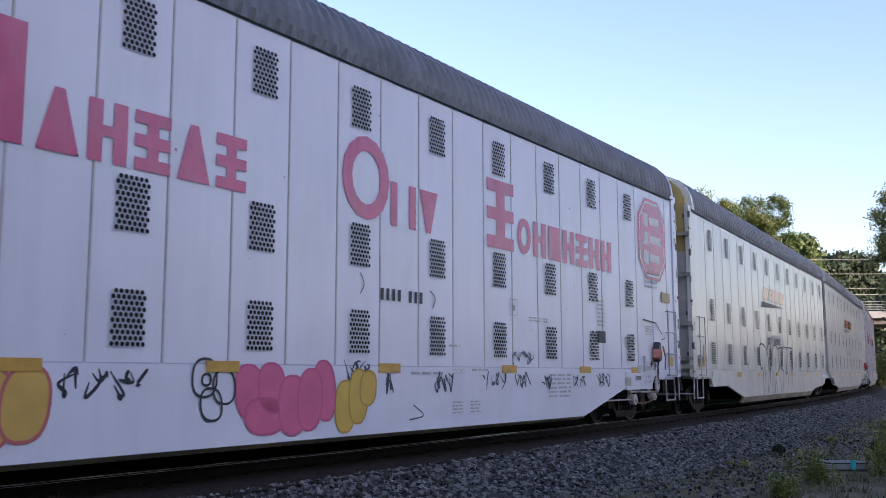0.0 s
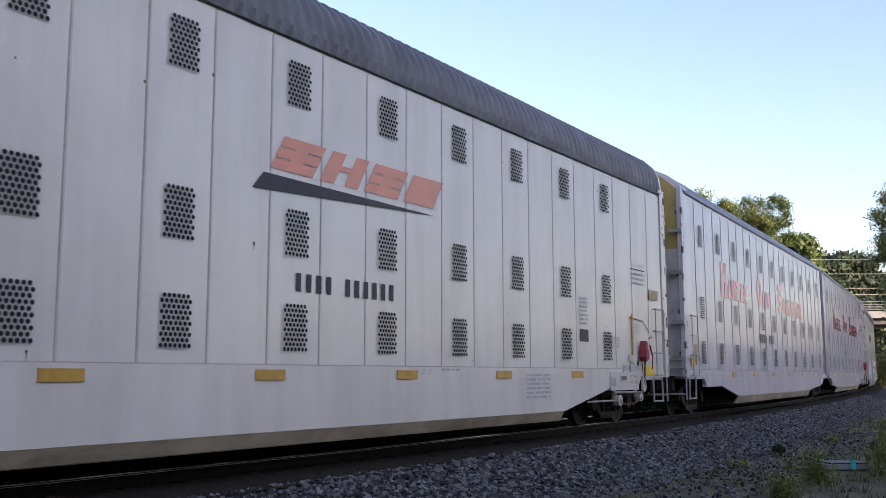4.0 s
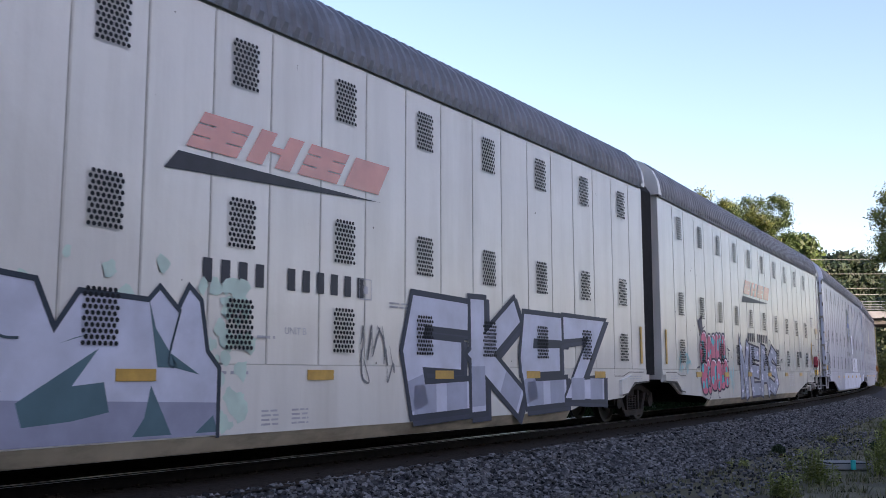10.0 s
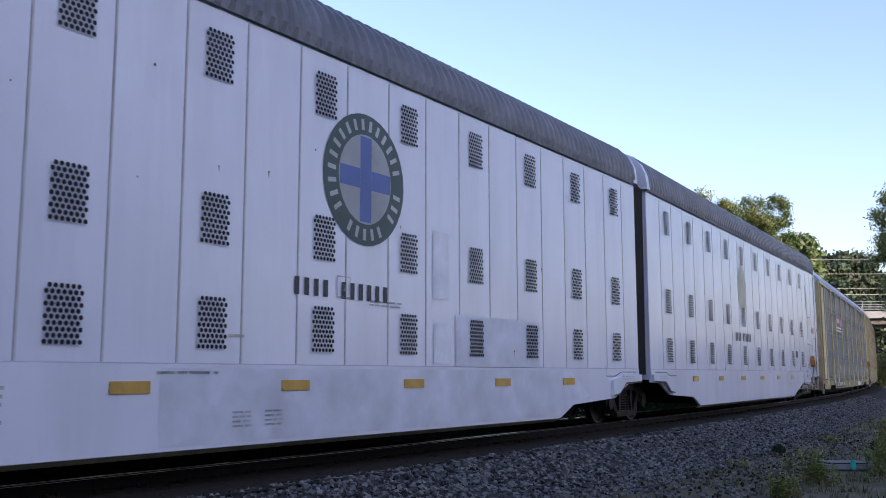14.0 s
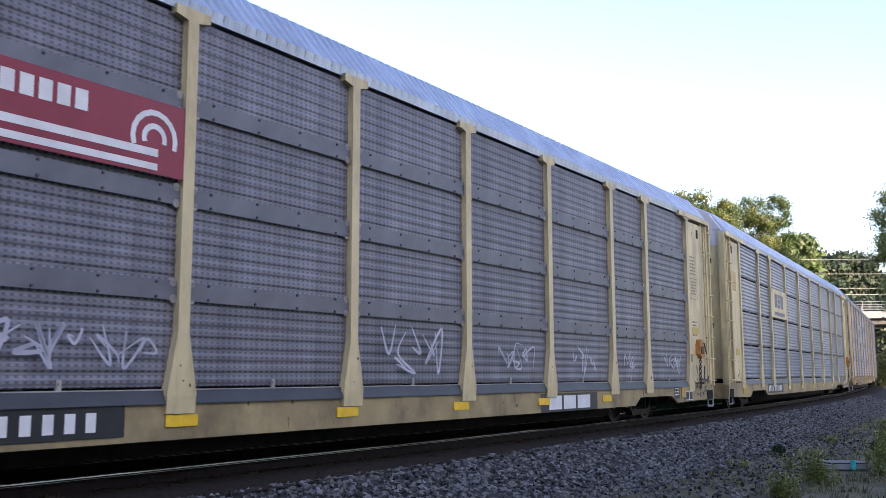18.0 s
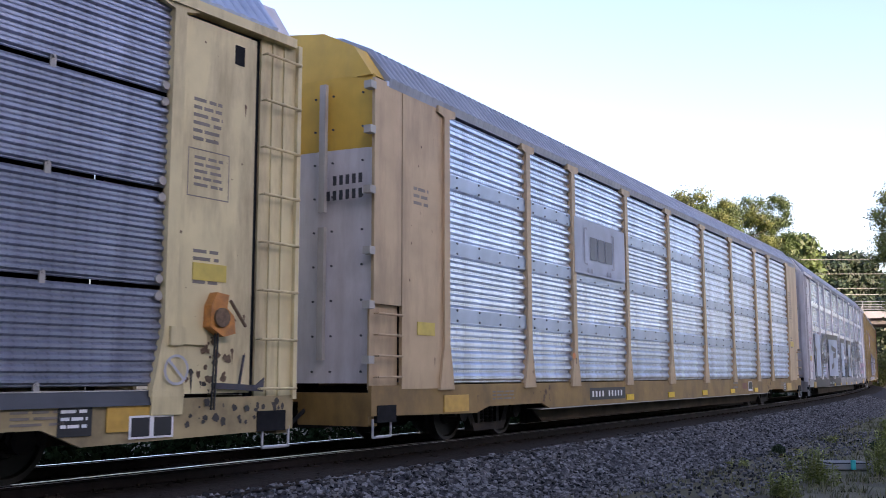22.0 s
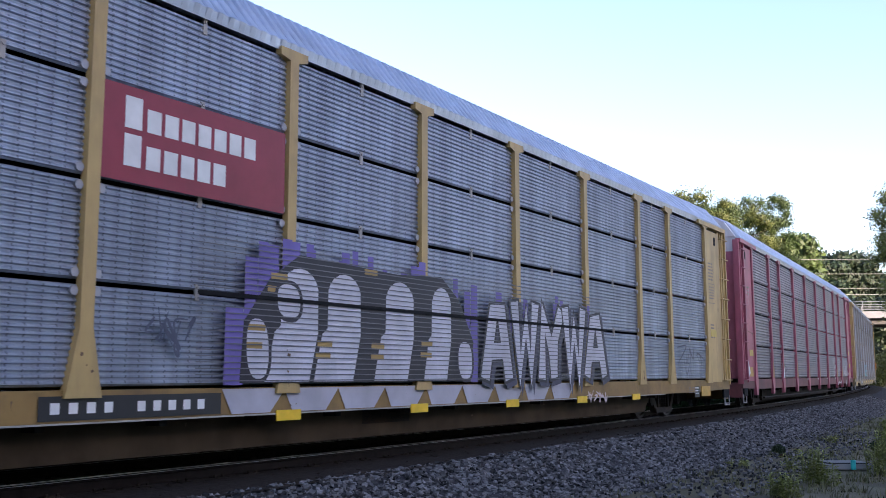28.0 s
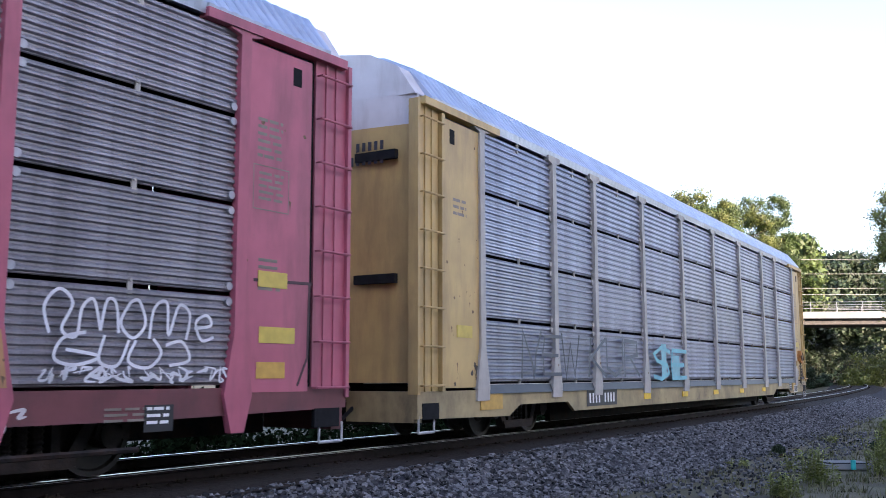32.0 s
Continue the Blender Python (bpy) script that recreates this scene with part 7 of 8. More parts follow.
words(c6, "UNIT B", 9.35, 1.48, 0.12, M["letter_grey"], NY)
wedge_name(c7, 7.82, 11.7, "letter_red")
number_bars(c7, 8.28, 1.99, 2.8, 0.26, 11, M["letter_black"], NY, 9)
PK, INK, TEAL = (0.60, 0.12, 0.22), (0.03, 0.02, 0.06), (0.08, 0.46, 0.55)
bubbles(c7, ((3.42, 1.62, 0.32, 0.50), (3.95, 1.62, 0.22, 0.44), (4.32, 1.66, 0.24, 0.42), (4.72, 1.70, 0.20, 0.42), (5.02, 1.66, 0.20, 0.46), (5.34, 1.66, 0.22, 0.46), (3.18, 1.55, 0.14, 0.28)), PK, INK, NY, 0.045, spots=TEAL, shine=(0.72, 0.62, 0.70), seed=70, label="pink bubble graffiti with teal dots and a painted hat")
bubbles(c7, ((3.42, 0.92, 0.34, 0.42), (3.82, 0.96, 0.20, 0.46), (4.30, 1.0, 0.36, 0.42), (4.80, 1.0, 0.28, 0.44), (5.18, 1.0, 0.28, 0.40), (5.55, 1.05, 0.26, 0.40), (3.84, 0.92, 0.09, 0.22)), PK, INK, NY - 0.0052, 0.045, spots=TEAL, shine=(0.72, 0.62, 0.70), seed=71, label="lower row of pink bubble graffiti with teal dots")
bm = bmesh.new()
plate(bm, ((2.92, 2.34), (3.28, 2.52), (3.36, 2.16), (3.16, 2.06)), NY - 0.008)
mark("graffiti", bm, spray(INK), c7, "small black painted hat")
hand_line(c7, (((3.02, 1.98), (3.3, 2.12), (3.62, 2.26)), ((3.95, 0.58), (3.90, 0.44), (3.75, 0.38)), ((4.66, 0.58), (4.72, 0.42), (4.86, 0.40)), ((5.62, 1.42), (5.86, 1.36), (5.90, 1.62)), ((5.74, 1.72), (6.02, 1.66)), ((5.84, 1.80), (5.94, 1.54)), ((3.0, 1.2), (2.72, 1.15), (2.78, 0.9))), INK, NY - 0.002, 0.03, "thin painted arms and legs")
scribble(c7, 5.95, 6.45, 0.45, 1.35, 4, (0.25, 0.52, 0.55), NY, 106, 0.03)
scribble(c7, 1.2, 2.2, 1.0, 1.6, 4, (0.25, 0.52, 0.55), NY, 107, 0.03)
graffiti_word(c7, "NEAS", 7.08, 12.25, 0.28, 2.06, (0.29, 0.31, 0.42), INK, NY, 0.36, 0.06, 108, spots=(0.60, 0.62, 0.74), lean=-0.18, wave=0.12)
hand_line(c7, (((7.0, 1.55), (7.2, 1.42), (7.1, 1.05), (7.3, 0.95)), ((8.3, 1.95), (8.55, 1.6), (8.75, 1.95)), ((8.42, 1.92), (8.56, 1.72), (8.66, 1.92)), ((11.2, 2.12), (11.45, 2.05), (11.42, 1.6)), ((12.2, 1.0), (12.38, 0.75), (12.2, 0.55))), INK, NY, 0.03, curved=False)
for i, (a, b, z) in enumerate(((11.45, 12.15, 1.5), (12.75, 13.35, 1.35), (12.3, 13.0, 1.1))):
    scribble(c7, a, b, z, z + 0.2, 5, (0.04, 0.04, 0.05), NY, 110 + i, 0.022)
end_stencils(c7, 120)
stencils(c6, 130)

# cars 8 and 9
bm = bmesh.new()
for r0, m0 in ((1.0, 0),):
    plate(bm, [(11.3 + 0.86 * math.cos(a), 3.56 + 0.88 * math.sin(a)) for a in np.linspace(0, 6.2832, 33)[:-1]], NY)
em = mark("emblem", bm, spray((0.055, 0.085, 0.085)), c8, "round dark green emblem with a blue cross, shown as plain shapes")
bm = bmesh.new()
plate(bm, [(11.3 + 0.56 * math.cos(a), 3.56 + 0.60 * math.sin(a)) for a in np.linspace(0, 6.2832, 33)[:-1]], NY - 0.002)
mark("emblem_field", bm, spray((0.34, 0.36, 0.38)), em)
bm = bmesh.new()
quad(bm, 11.18, 11.42, 2.99, 4.13, NY - 0.004)
quad(bm, 10.76, 11.178, 3.43, 3.69, NY - 0.004)
quad(bm, 11.422, 11.84, 3.43, 3.69, NY - 0.004)
mark("emblem_cross", bm, spray((0.10, 0.15, 0.40)), em)
bm = bmesh.new()
for i in range(26):
    a = 0.28 + i * 0.232
    if 3.9 < a < 4.1 or 5.3 < a < 5.5:
        continue
    ribbon(bm, [(11.3 + 0.62 * math.cos(a), 3.56 + 0.66 * math.sin(a)), (11.3 + 0.78 * math.cos(a), 3.56 + 0.81 * math.sin(a))], 0.06, NY - 0.004)
mark("emblem_bars", bm, spray((0.42, 0.44, 0.45)), em)
number_bars(c8, 9.95, 1.96, 1.93, 0.21, 11, M["letter_black"], NY, 12)
bm = bmesh.new()
plate(bm, ((8.0, 0.29), (16.7, 0.29), (18.2, 0.62), (17.4, 1.08), (8.0, 1.08)), NY)
mark("repaint_patch", bm, spray((0.62, 0.64, 0.75)), c8, "duller grey repainted patch")
bm = bmesh.new()
quad(bm, 13.5, 16.2, 1.13, 1.9, NY - 0.001)
mark("repaint_patch", bm, spray((0.64, 0.66, 0.77)), c8, "duller grey repainted patch")
bm = bmesh.new()
quad(bm, 12.9, 13.32, 2.1, 3.1, NY - 0.001)
quad(bm, 12.92, 13.34, 1.17, 1.75, NY - 0.001)
mark("fresh_paint", bm, spray((0.78, 0.80, 0.90)), c8, "fresh white paint strips")
stencils(c8, 140)
bm = bmesh.new()
quad(bm, 0.05, 0.6, 2.6, 2.85, NY - 0.001)
mark("patch_plate", bm, spray((0.30, 0.25, 0.22)), c8)
end_stencils(c9, 150)
bm = bmesh.new()
quad(bm, 18.88, 19.08, 3.5, 4.45, NY - 0.001)
quad(bm, 18.9, 19.02, 1.7, 2.35, NY - 0.001)
mark("tape_strip", bm, spray((0.52, 0.50, 0.42)), c9, "old buff tape strips")
bm = bmesh.new()
quad(bm, 18.05, 18.4, 1.28, 1.42, NY - 0.001)
mark("patch_plate", bm, spray((0.30, 0.25, 0.22)), c9)
bm = bmesh.new()
plate(bm, [(8.6 + 0.5 * math.cos(a), 3.5 + 0.7 * math.sin(a)) for a in np.linspace(0, 6.2832, 25)[:-1]], NY)
mark("emblem", bm, spray((0.44, 0.43, 0.36)), c9, "faded round emblem, shown as a plain shape")
number_bars(c9, 7.6, 1.97, 1.9, 0.24, 11, M["letter_black"], NY, 13)

# car 10
bm = bmesh.new()
quad(bm, 6.48, 9.10, 3.02, 3.78, WY - 0.03)
bd = mark("sign_board", bm, M["board_red"], c10, "red board with white bars and a round device")
block_sign(bd, 6.62, 3.48, [(0.14, 1.0)] * 7, 0.20, M["silver_letter"], WY - 0.034, 0.05, gap=0.05, kinds="iiiiiii")
bm = bmesh.new()
quad(bm, 6.5, 8.75, 3.20, 3.28, WY - 0.034)
mark("sign_bar", bm, M["silver_letter"], bd)
bm = bmesh.new()
quad(bm, 6.5, 8.75, 3.06, 3.13, WY - 0.034)
mark("sign_bar", bm, M["silver_letter"], bd)
for q in (0.13, 0.27):
    bm = bmesh.new()
    ribbon(bm, [(8.7 + q * math.cos(a), 3.38 + q * math.sin(a)) for a in np.linspace(-0.3, 3.5, 12)], 0.06, WY - 0.034)
    mark("sign_arc", bm, M["silver_letter"], bd)
sill_board(c10, 5.7, 8.5, 11, 14)
hand_line(c10, (((2.3, 1.9), (2.15, 1.5), (2.25, 1.0), (2.75, 1.0), (2.7, 1.35)), ((2.2, 1.9), (2.7, 2.02), (3.1, 1.8), (2.95, 1.4), (3.4, 1.35), (3.2, 1.02), (2.85, 1.2)), ((3.5, 1.85), (3.45, 1.1), (3.8, 1.02), (4.0, 1.3)), ((3.55, 1.5), (3.9, 1.6), (4.1, 1.9)),
                ((4.1, 1.9), (4.6, 1.8), (4.9, 1.5), (4.7, 1.1), (4.3, 1.05)), ((4.95, 1.9), (5.15, 1.5), (5.0, 1.02))), (0.03, 0.03, 0.04), WY - 0.045, 0.04, "thin black outline graffiti across panels and post")
for i, (a, b, z0, z1, n) in enumerate(((6.9, 8.8, 1.05, 1.5, 7), (12.55, 14.06, 1.0, 1.7, 4), (15.7, 16.85, 1.1, 1.5, 4), (18.5, 19.5, 1.05, 1.55, 4), (20.9, 21.5, 1.1, 1.45, 3), (23.2, 24.3, 1.0, 1.5, 5))):
    scribble(c10, a, b, z0, z1, n, (0.48, 0.48, 0.56), WY - 0.03, 161 + i, 0.03)
bm = bmesh.new()
quad(bm, 17.2, 19.55, 0.36, 0.68, WY)
b10 = mark("name_board", bm, M["black_paint"], c10, "black sill board with pale blocks")
block_sign(b10, 17.5, 0.40, [(0.5, 1.0), (0.5, 1.0), (0.55, 1.0)], 0.24, M["silver_letter"], WY - 0.003, 0.09, gap=0.08, kinds="iii")
notices(c10, 170)

# car 11
bm = bmesh.new()
quad(bm, 6.48, 9.10, 2.90, 3.86, WY - 0.03)
bd = mark("sign_board", bm, M["rack_yellow"], c11, "pale yellow board with dark blocks and a bar")
block_sign(bd, 6.95, 3.24, [(0.5, 1.0), (0.42, 1.0), (0.5, 1.0)], 0.46, spray((0.12, 0.13, 0.17)), WY - 0.034, 0.13, gap=0.06, kinds="iei")
bm = bmesh.new()
quad(bm, 6.85, 8.7, 2.98, 3.10, WY - 0.034)
mark("sign_bar", bm, spray((0.12, 0.13, 0.17)), bd)
sill_board(c11, 5.35, 8.0, 11, 15)
notices(c11, 180)
bm = bmesh.new()
quad(bm, 0.75, 1.35, 3.35, 3.9, WY)
mark("notice_plate", bm, M["reflector"], c11, "yellow notice plate")

# car 12
block_sign(c12, 7.1, 3.2, [(0.34, 1.0), (0.32, 1.0), (0.36, 1.0)], 0.44, spray((0.11, 0.12, 0.15)), WY - 0.06, 0.10, gap=0.05, label="grey sign of a company name, shown as a plain shape", kinds="iii")
bm = bmesh.new()
for x, d in ((6.82, 0.14), (8.32, -0.14)):
    ribbon(bm, [(x + d, 3.78), (x, 3.78), (x, 3.10), (x + d, 3.10)], 0.05, WY - 0.06)
for x in (6.98, 7.16, 7.95, 8.12):
    plate(bm, [(x + 0.05 * math.cos(a), 2.98 + 0.05 * math.sin(a)) for a in np.linspace(0, 6.2832, 13)[:-1]], WY - 0.06)
mark("bracket_mark", bm, spray((0.24, 0.26, 0.32)), c12)
bm = bmesh.new()
quad(bm, 6.38, 8.98, 2.9, 3.95, WY - 0.045)
mark("faded_patch", bm, spray((0.37, 0.42, 0.52)), c12, "dull grey patch behind the name")
sill_board(c12, 7.06, 8.93, 10, 16, 0.53, 0.76)
notices(c12, 190)
bm = bmesh.new()
plate(bm, [(6.26 + 0.07 * math.cos(a), 1.35 + 0.06 * math.sin(a)) for a in np.linspace(0, 6.2832, 13)[:-1]], WY - 0.045)
mark("paint_dab", bm, spray((0.6, 0.2, 0.05)), c12)

block_sign(c12, 18.38, 0.60, [(0.14, 1.0), (0.14, 1.0), (0.16, 1.0)], 0.17, spray((0.20, 0.055, 0.03)), WY - 0.002, 0.035, gap=0.02, label="brown-red company mark, shown as plain blocks", kinds="iii")
bm = bmesh.new()
quad(bm, 19.06, 19.54, 0.53, 0.80, WY - 0.002)
dp = mark("data_plate", bm, M["silver_letter"], c12, "black data square with a white edge")
bm = bmesh.new()
quad(bm, 19.085, 19.515, 0.585, 0.785, WY - 0.004)
mark("data_square", bm, M["black_paint"], dp)
bars(c12, 17.40, 0.80, 0.5, 0.24, 2, M["notice_ink"], WY - 0.002, 196, 2)
bars(c12, 23.5, 0.76, 0.75, 0.16, 3, M["notice_ink"], WY - 0.002, 197, 3)
bars(c12, 3.2, 0.76, 0.75, 0.16, 3, M["notice_ink"], WY - 0.002, 198, 3)
rust_spots(c12, 21.3, 21.95, 0.54, 0.80, 16, WY - 0.002, 199, "dirt_spot", 0.07, 0.0)
rust_spots(c12, 4.6, 5.4, 0.54, 0.80, 12, WY - 0.002, 195, "dirt_spot", 0.07, 0.0)

# car 13
BLK = (0.035, 0.03, 0.035)
for a, b in ((2.1, 3.9), (6.9, 10.4), (12.2, 13.4), (15.4, 16.8)):
    bm = bmesh.new()
    quad(bm, a, b, 0.93, 2.62, WY - 0.052)
    mark("graffiti_fill", bm, spray((0.33, 0.39, 0.50)), c13, "pale blue-grey sprayed field")
hand_line(c13, (((2.35, 2.75), (2.2, 2.45), (2.0, 2.1), (2.5, 1.95), (2.3, 1.5), (2.35, 0.95)), ((4.2, 2.3), (4.15, 1.9), (4.6, 2.4), (5.9, 2.68), (6.1, 2.4), (6.0, 1.65), (5.3, 1.55)), ((4.9, 1.8), (4.3, 1.75), (4.0, 0.98)), ((6.55, 1.7), (6.45, 2.65), (10.6, 2.72), (10.6, 2.2)), ((6.75, 1.7), (6.5, 0.98)), ((8.0, 2.2), (9.6, 2.1), (9.5, 1.9), (8.6, 1.85), (8.6, 1.45), (7.8, 1.35)), ((10.5, 1.6), (10.5, 0.95))), BLK, WY - 0.06, 0.22, "black block graffiti painted with a roller", curved=False)
hand_line(c13, (((11.9, 0.95), (12.0, 2.66), (13.7, 2.68), (13.7, 1.5), (14.7, 1.45), (14.6, 0.95)), ((14.9, 2.7), (14.9, 0.98)), ((17.0, 2.68), (15.4, 2.66), (15.6, 1.5)), ((16.9, 1.9), (16.2, 1.5), (17.0, 1.2), (17.0, 0.98))), BLK, WY - 0.06, 0.21, "black block graffiti painted with a roller", curved=False)
hand_line(c13, (((18.35, 2.66), (18.42, 1.98), (18.86, 1.95), (18.9, 2.84)), ((19.02, 2.64), (19.02, 1.72), (19.46, 1.70), (19.6, 2.78), (20.28, 2.82), (20.3, 1.82)), ((20.5, 2.76), (22.0, 2.84), (22.02, 2.46), (20.95, 2.42)), ((20.3, 1.82), (22.02, 1.86), (22.06, 2.26)), ((16.9, 2.35), (17.5, 2.15))), BLK, WY - 0.066, 0.17, "black block graffiti painted with a roller", curved=False)
hand_line(c13, (((17.0, 2.2), (17.5, 1.9), (17.95, 0.95)), ((17.86, 0.9), (17.84, 1.68), (18.3, 1.78), (18.78, 1.45), (18.78, 0.85), (18.45, 0.66), (17.9, 0.74)), ((18.1, 1.1), (18.5, 1.42)), ((18.2, 1.42), (18.5, 1.1)), ((18.36, 1.55), (18.36, 1.0)), ((19.7, 1.5), (18.98, 1.5), (18.94, 1.04), (19.8, 1.02)), ((19.2, 0.98), (19.1, 0.72), (19.5, 0.72), (19.7, 0.95)),
                ((19.9, 1.55), (20.2, 1.62), (20.3, 1.0), (20.1, 0.95)), ((20.5, 0.95), (20.5, 1.5), (20.9, 1.6), (21.0, 1.05)), ((21.1, 0.95), (21.2, 1.5), (21.6, 1.55), (22.2, 1.3), (22.3, 0.9), (21.7, 0.8)), ((21.7, 1.3), (21.95, 1.02)), ((21.95, 1.3), (21.72, 1.02))), BLK, WY - 0.07, 0.055, "loose black outline graffiti")
bm = bmesh.new()
plate(bm, ((1.9, 0.50), (12.0, 0.50), (12.0, 0.84), (1.9, 0.86)), WY)
mark("graffiti_fill", bm, spray((0.045, 0.035, 0.04)), c13, "black sprayed band along the sill")
scribble(c13, 22.3, 25.6, 1.40, 1.66, 10, (0.36, 0.09, 0.20), WY - 0.06, 203, 0.04)
scribble(c13, 22.3, 24.4, 1.05, 1.30, 8, (0.36, 0.09, 0.20), WY - 0.06, 205, 0.04)
for k in range(5):
    scribble(c13, 0.85, 1.6, 1.1 + 0.36 * k, 1.38 + 0.36 * k, 4, (0.34, 0.06, 0.14), WY - 0.004, 206 + k, 0.022)
sill_board(c13, 7.2, 9.2, 10, 17, 0.52, 0.74)
notices(c13, 210)

# car 14
bm = bmesh.new()
quad(bm, 6.42, 9.03, 2.88, 3.84, WY - 0.03)
bd = mark("sign_board", bm, M["board_red"], c14, "red board with two rows of white blocks")
block_sign(bd, 6.72, 3.42, [(0.21, 1.15)] + [(0.18, 0.85)] * 7, 0.28, M["silver_letter"], WY - 0.034, 0.055, gap=0.055, kinds="iiiiiiii")
block_sign(bd, 6.72, 3.04, [(0.21, 1.15)] + [(0.18, 0.85)] * 5, 0.28, M["silver_letter"], WY - 0.034, 0.055, gap=0.055, kinds="iiiiii")
sill_board(c14, 5.95, 8.14, 10, 18, 0.60, 0.82)
rg = random.Random(220)
for k in range(64):                                    # purple sprayed streaks round the letters
    x = rg.choice((rg.uniform(8.05, 9.2), rg.uniform(9.2, 12.8), rg.uniform(12.9, 18.4)))
    top = 2.55 if 8.6 < x < 12.8 else (1.7 if x < 8.4 else 2.35)
    bm = bmesh.new()
    quad(bm, x, x + rg.uniform(0.08, 0.2), 0.9 if x < 8.3 or 13.1 < x < 13.7 or x > 18 else 1.7, top + rg.uniform(-0.7 if x < 8.4 else -0.25, 0.05), WY - 0.046 - 0.00003 * k)
    mark("graffiti_haze", bm, spray((0.16, 0.12, 0.42)), c14)
bm = bmesh.new()
plate(bm, ((8.35, 0.92), (13.2, 0.92), (13.3, 1.5), (12.9, 2.1), (12.4, 2.42), (11.3, 2.36), (9.3, 2.42), (8.8, 2.1), (8.4, 1.6)), WY - 0.050)
g14 = mark("graffiti", bm, spray((0.02, 0.018, 0.03)), c14, "tall arched silver graffiti on black with a purple haze")
for x in (9.32, 10.16, 11.36, 12.40):
    w = 0.33 if x < 12 else 0.26
    bm = bmesh.new()
    plate(bm, [(x - w * 0.9, 0.93), (x + w * 0.55, 0.93), (x + w, 1.5)] + [(x + w * math.cos(a), 1.98 + 0.28 * math.sin(a)) for a in np.linspace(0.2, 2.94, 9)] + [(x - w, 1.5)], WY - 0.053)
    mark("graffiti_fill", bm, spray((0.60, 0.60, 0.68)), g14)
    bm = bmesh.new()
    plate(bm, ((x - w * 1.3, 1.5), (x - w * 0.8, 1.62), (x - w * 0.35, 0.93), (x - w * 1.75, 0.93)), WY - 0.054)
    mark("graffiti_fill", bm, spray((0.56, 0.56, 0.64)), g14)
for x, z in ((8.55, 1.3), (8.60, 1.5), (8.9, 1.95), (8.95, 2.1), (9.75, 1.2), (9.78, 1.35), (10.85, 1.2), (10.86, 1.35), (12.0, 1.25), (12.02, 1.4), (13.0, 1.3), (10.7, 2.3)):
    bm = bmesh.new()
    quad(bm, x - 0.14, x + 0.14, z, z + 0.07, WY - 0.055)
    mark("hatch_bar", bm, spray((0.40, 0.26, 0.08)), g14)
bubbles(c14, ((8.62, 1.30, 0.20, 0.36), (9.12, 1.86, 0.22, 0.22), (13.05, 1.22, 0.22, 0.30)), (0.58, 0.58, 0.66), (0.025, 0.02, 0.035), WY - 0.052, 0.05, seed=221)
graffiti_word(c14, "AWNWA", 13.55, 18.3, 0.90, 2.34, (0.56, 0.56, 0.64), (0.02, 0.018, 0.03), WY - 0.052, 0.26, 0.05, 222, shade=(0.05, 0.05, 0.09), wave=0.15)
bm = bmesh.new()
for i in range(9):
    a = 8.3 + i * 0.98
    plate(bm, ((a, 0.59), (a + 0.6, 0.59), (a + 0.85, 0.86), (a - 0.15, 0.86)), WY)
mark("graffiti_fill", bm, spray((0.45, 0.45, 0.52)), c14, "grey sprayed shapes along the sill")
scribble(c14, 7.1, 7.7, 1.2, 1.7, 4, (0.07, 0.08, 0.13), WY - 0.03, 222, 0.03)
scribble(c14, 17.5, 18.6, 0.46, 0.72, 5, (0.6, 0.5, 0.5), WY, 223, 0.035)
scribble(c14, 22.6, 24.6, 0.95, 1.7, 4, (0.07, 0.07, 0.10), WY - 0.03, 224, 0.025)
scribble(c14, 0.8, 1.6, 1.5, 2.3, 3, (0.05, 0.05, 0.06), WY, 225, 0.03)
notices(c14, 230)

# rib undersides' shade, drawn as dark strips over the flat graffiti
bm = bmesh.new()
for k in range(24):
    quad(bm, 7.7, 18.4, 0.94 + k * 0.066, 0.953 + k * 0.066, WY - 0.064)
tagged(mark("rib_shade_line", bm, M["band_dark"], c14, "dark lines painted for the shade under the ribs"), kind="stuff")
bm = bmesh.new()
quad(bm, 7.7, 18.4, 1.848, 1.895, WY - 0.066)
mark("panel_gap", bm, M["black"], c14)

# car 15
bubbles(c15, ((20.85, 1.45, 0.16, 0.26), (21.2, 1.48, 0.16, 0.24), (21.55, 1.45, 0.18, 0.26), (21.9, 1.42, 0.14, 0.22)), None, (0.62, 0.62, 0.66), WY - 0.03, 0.03, seed=240, label="white outline graffiti on a stained panel")
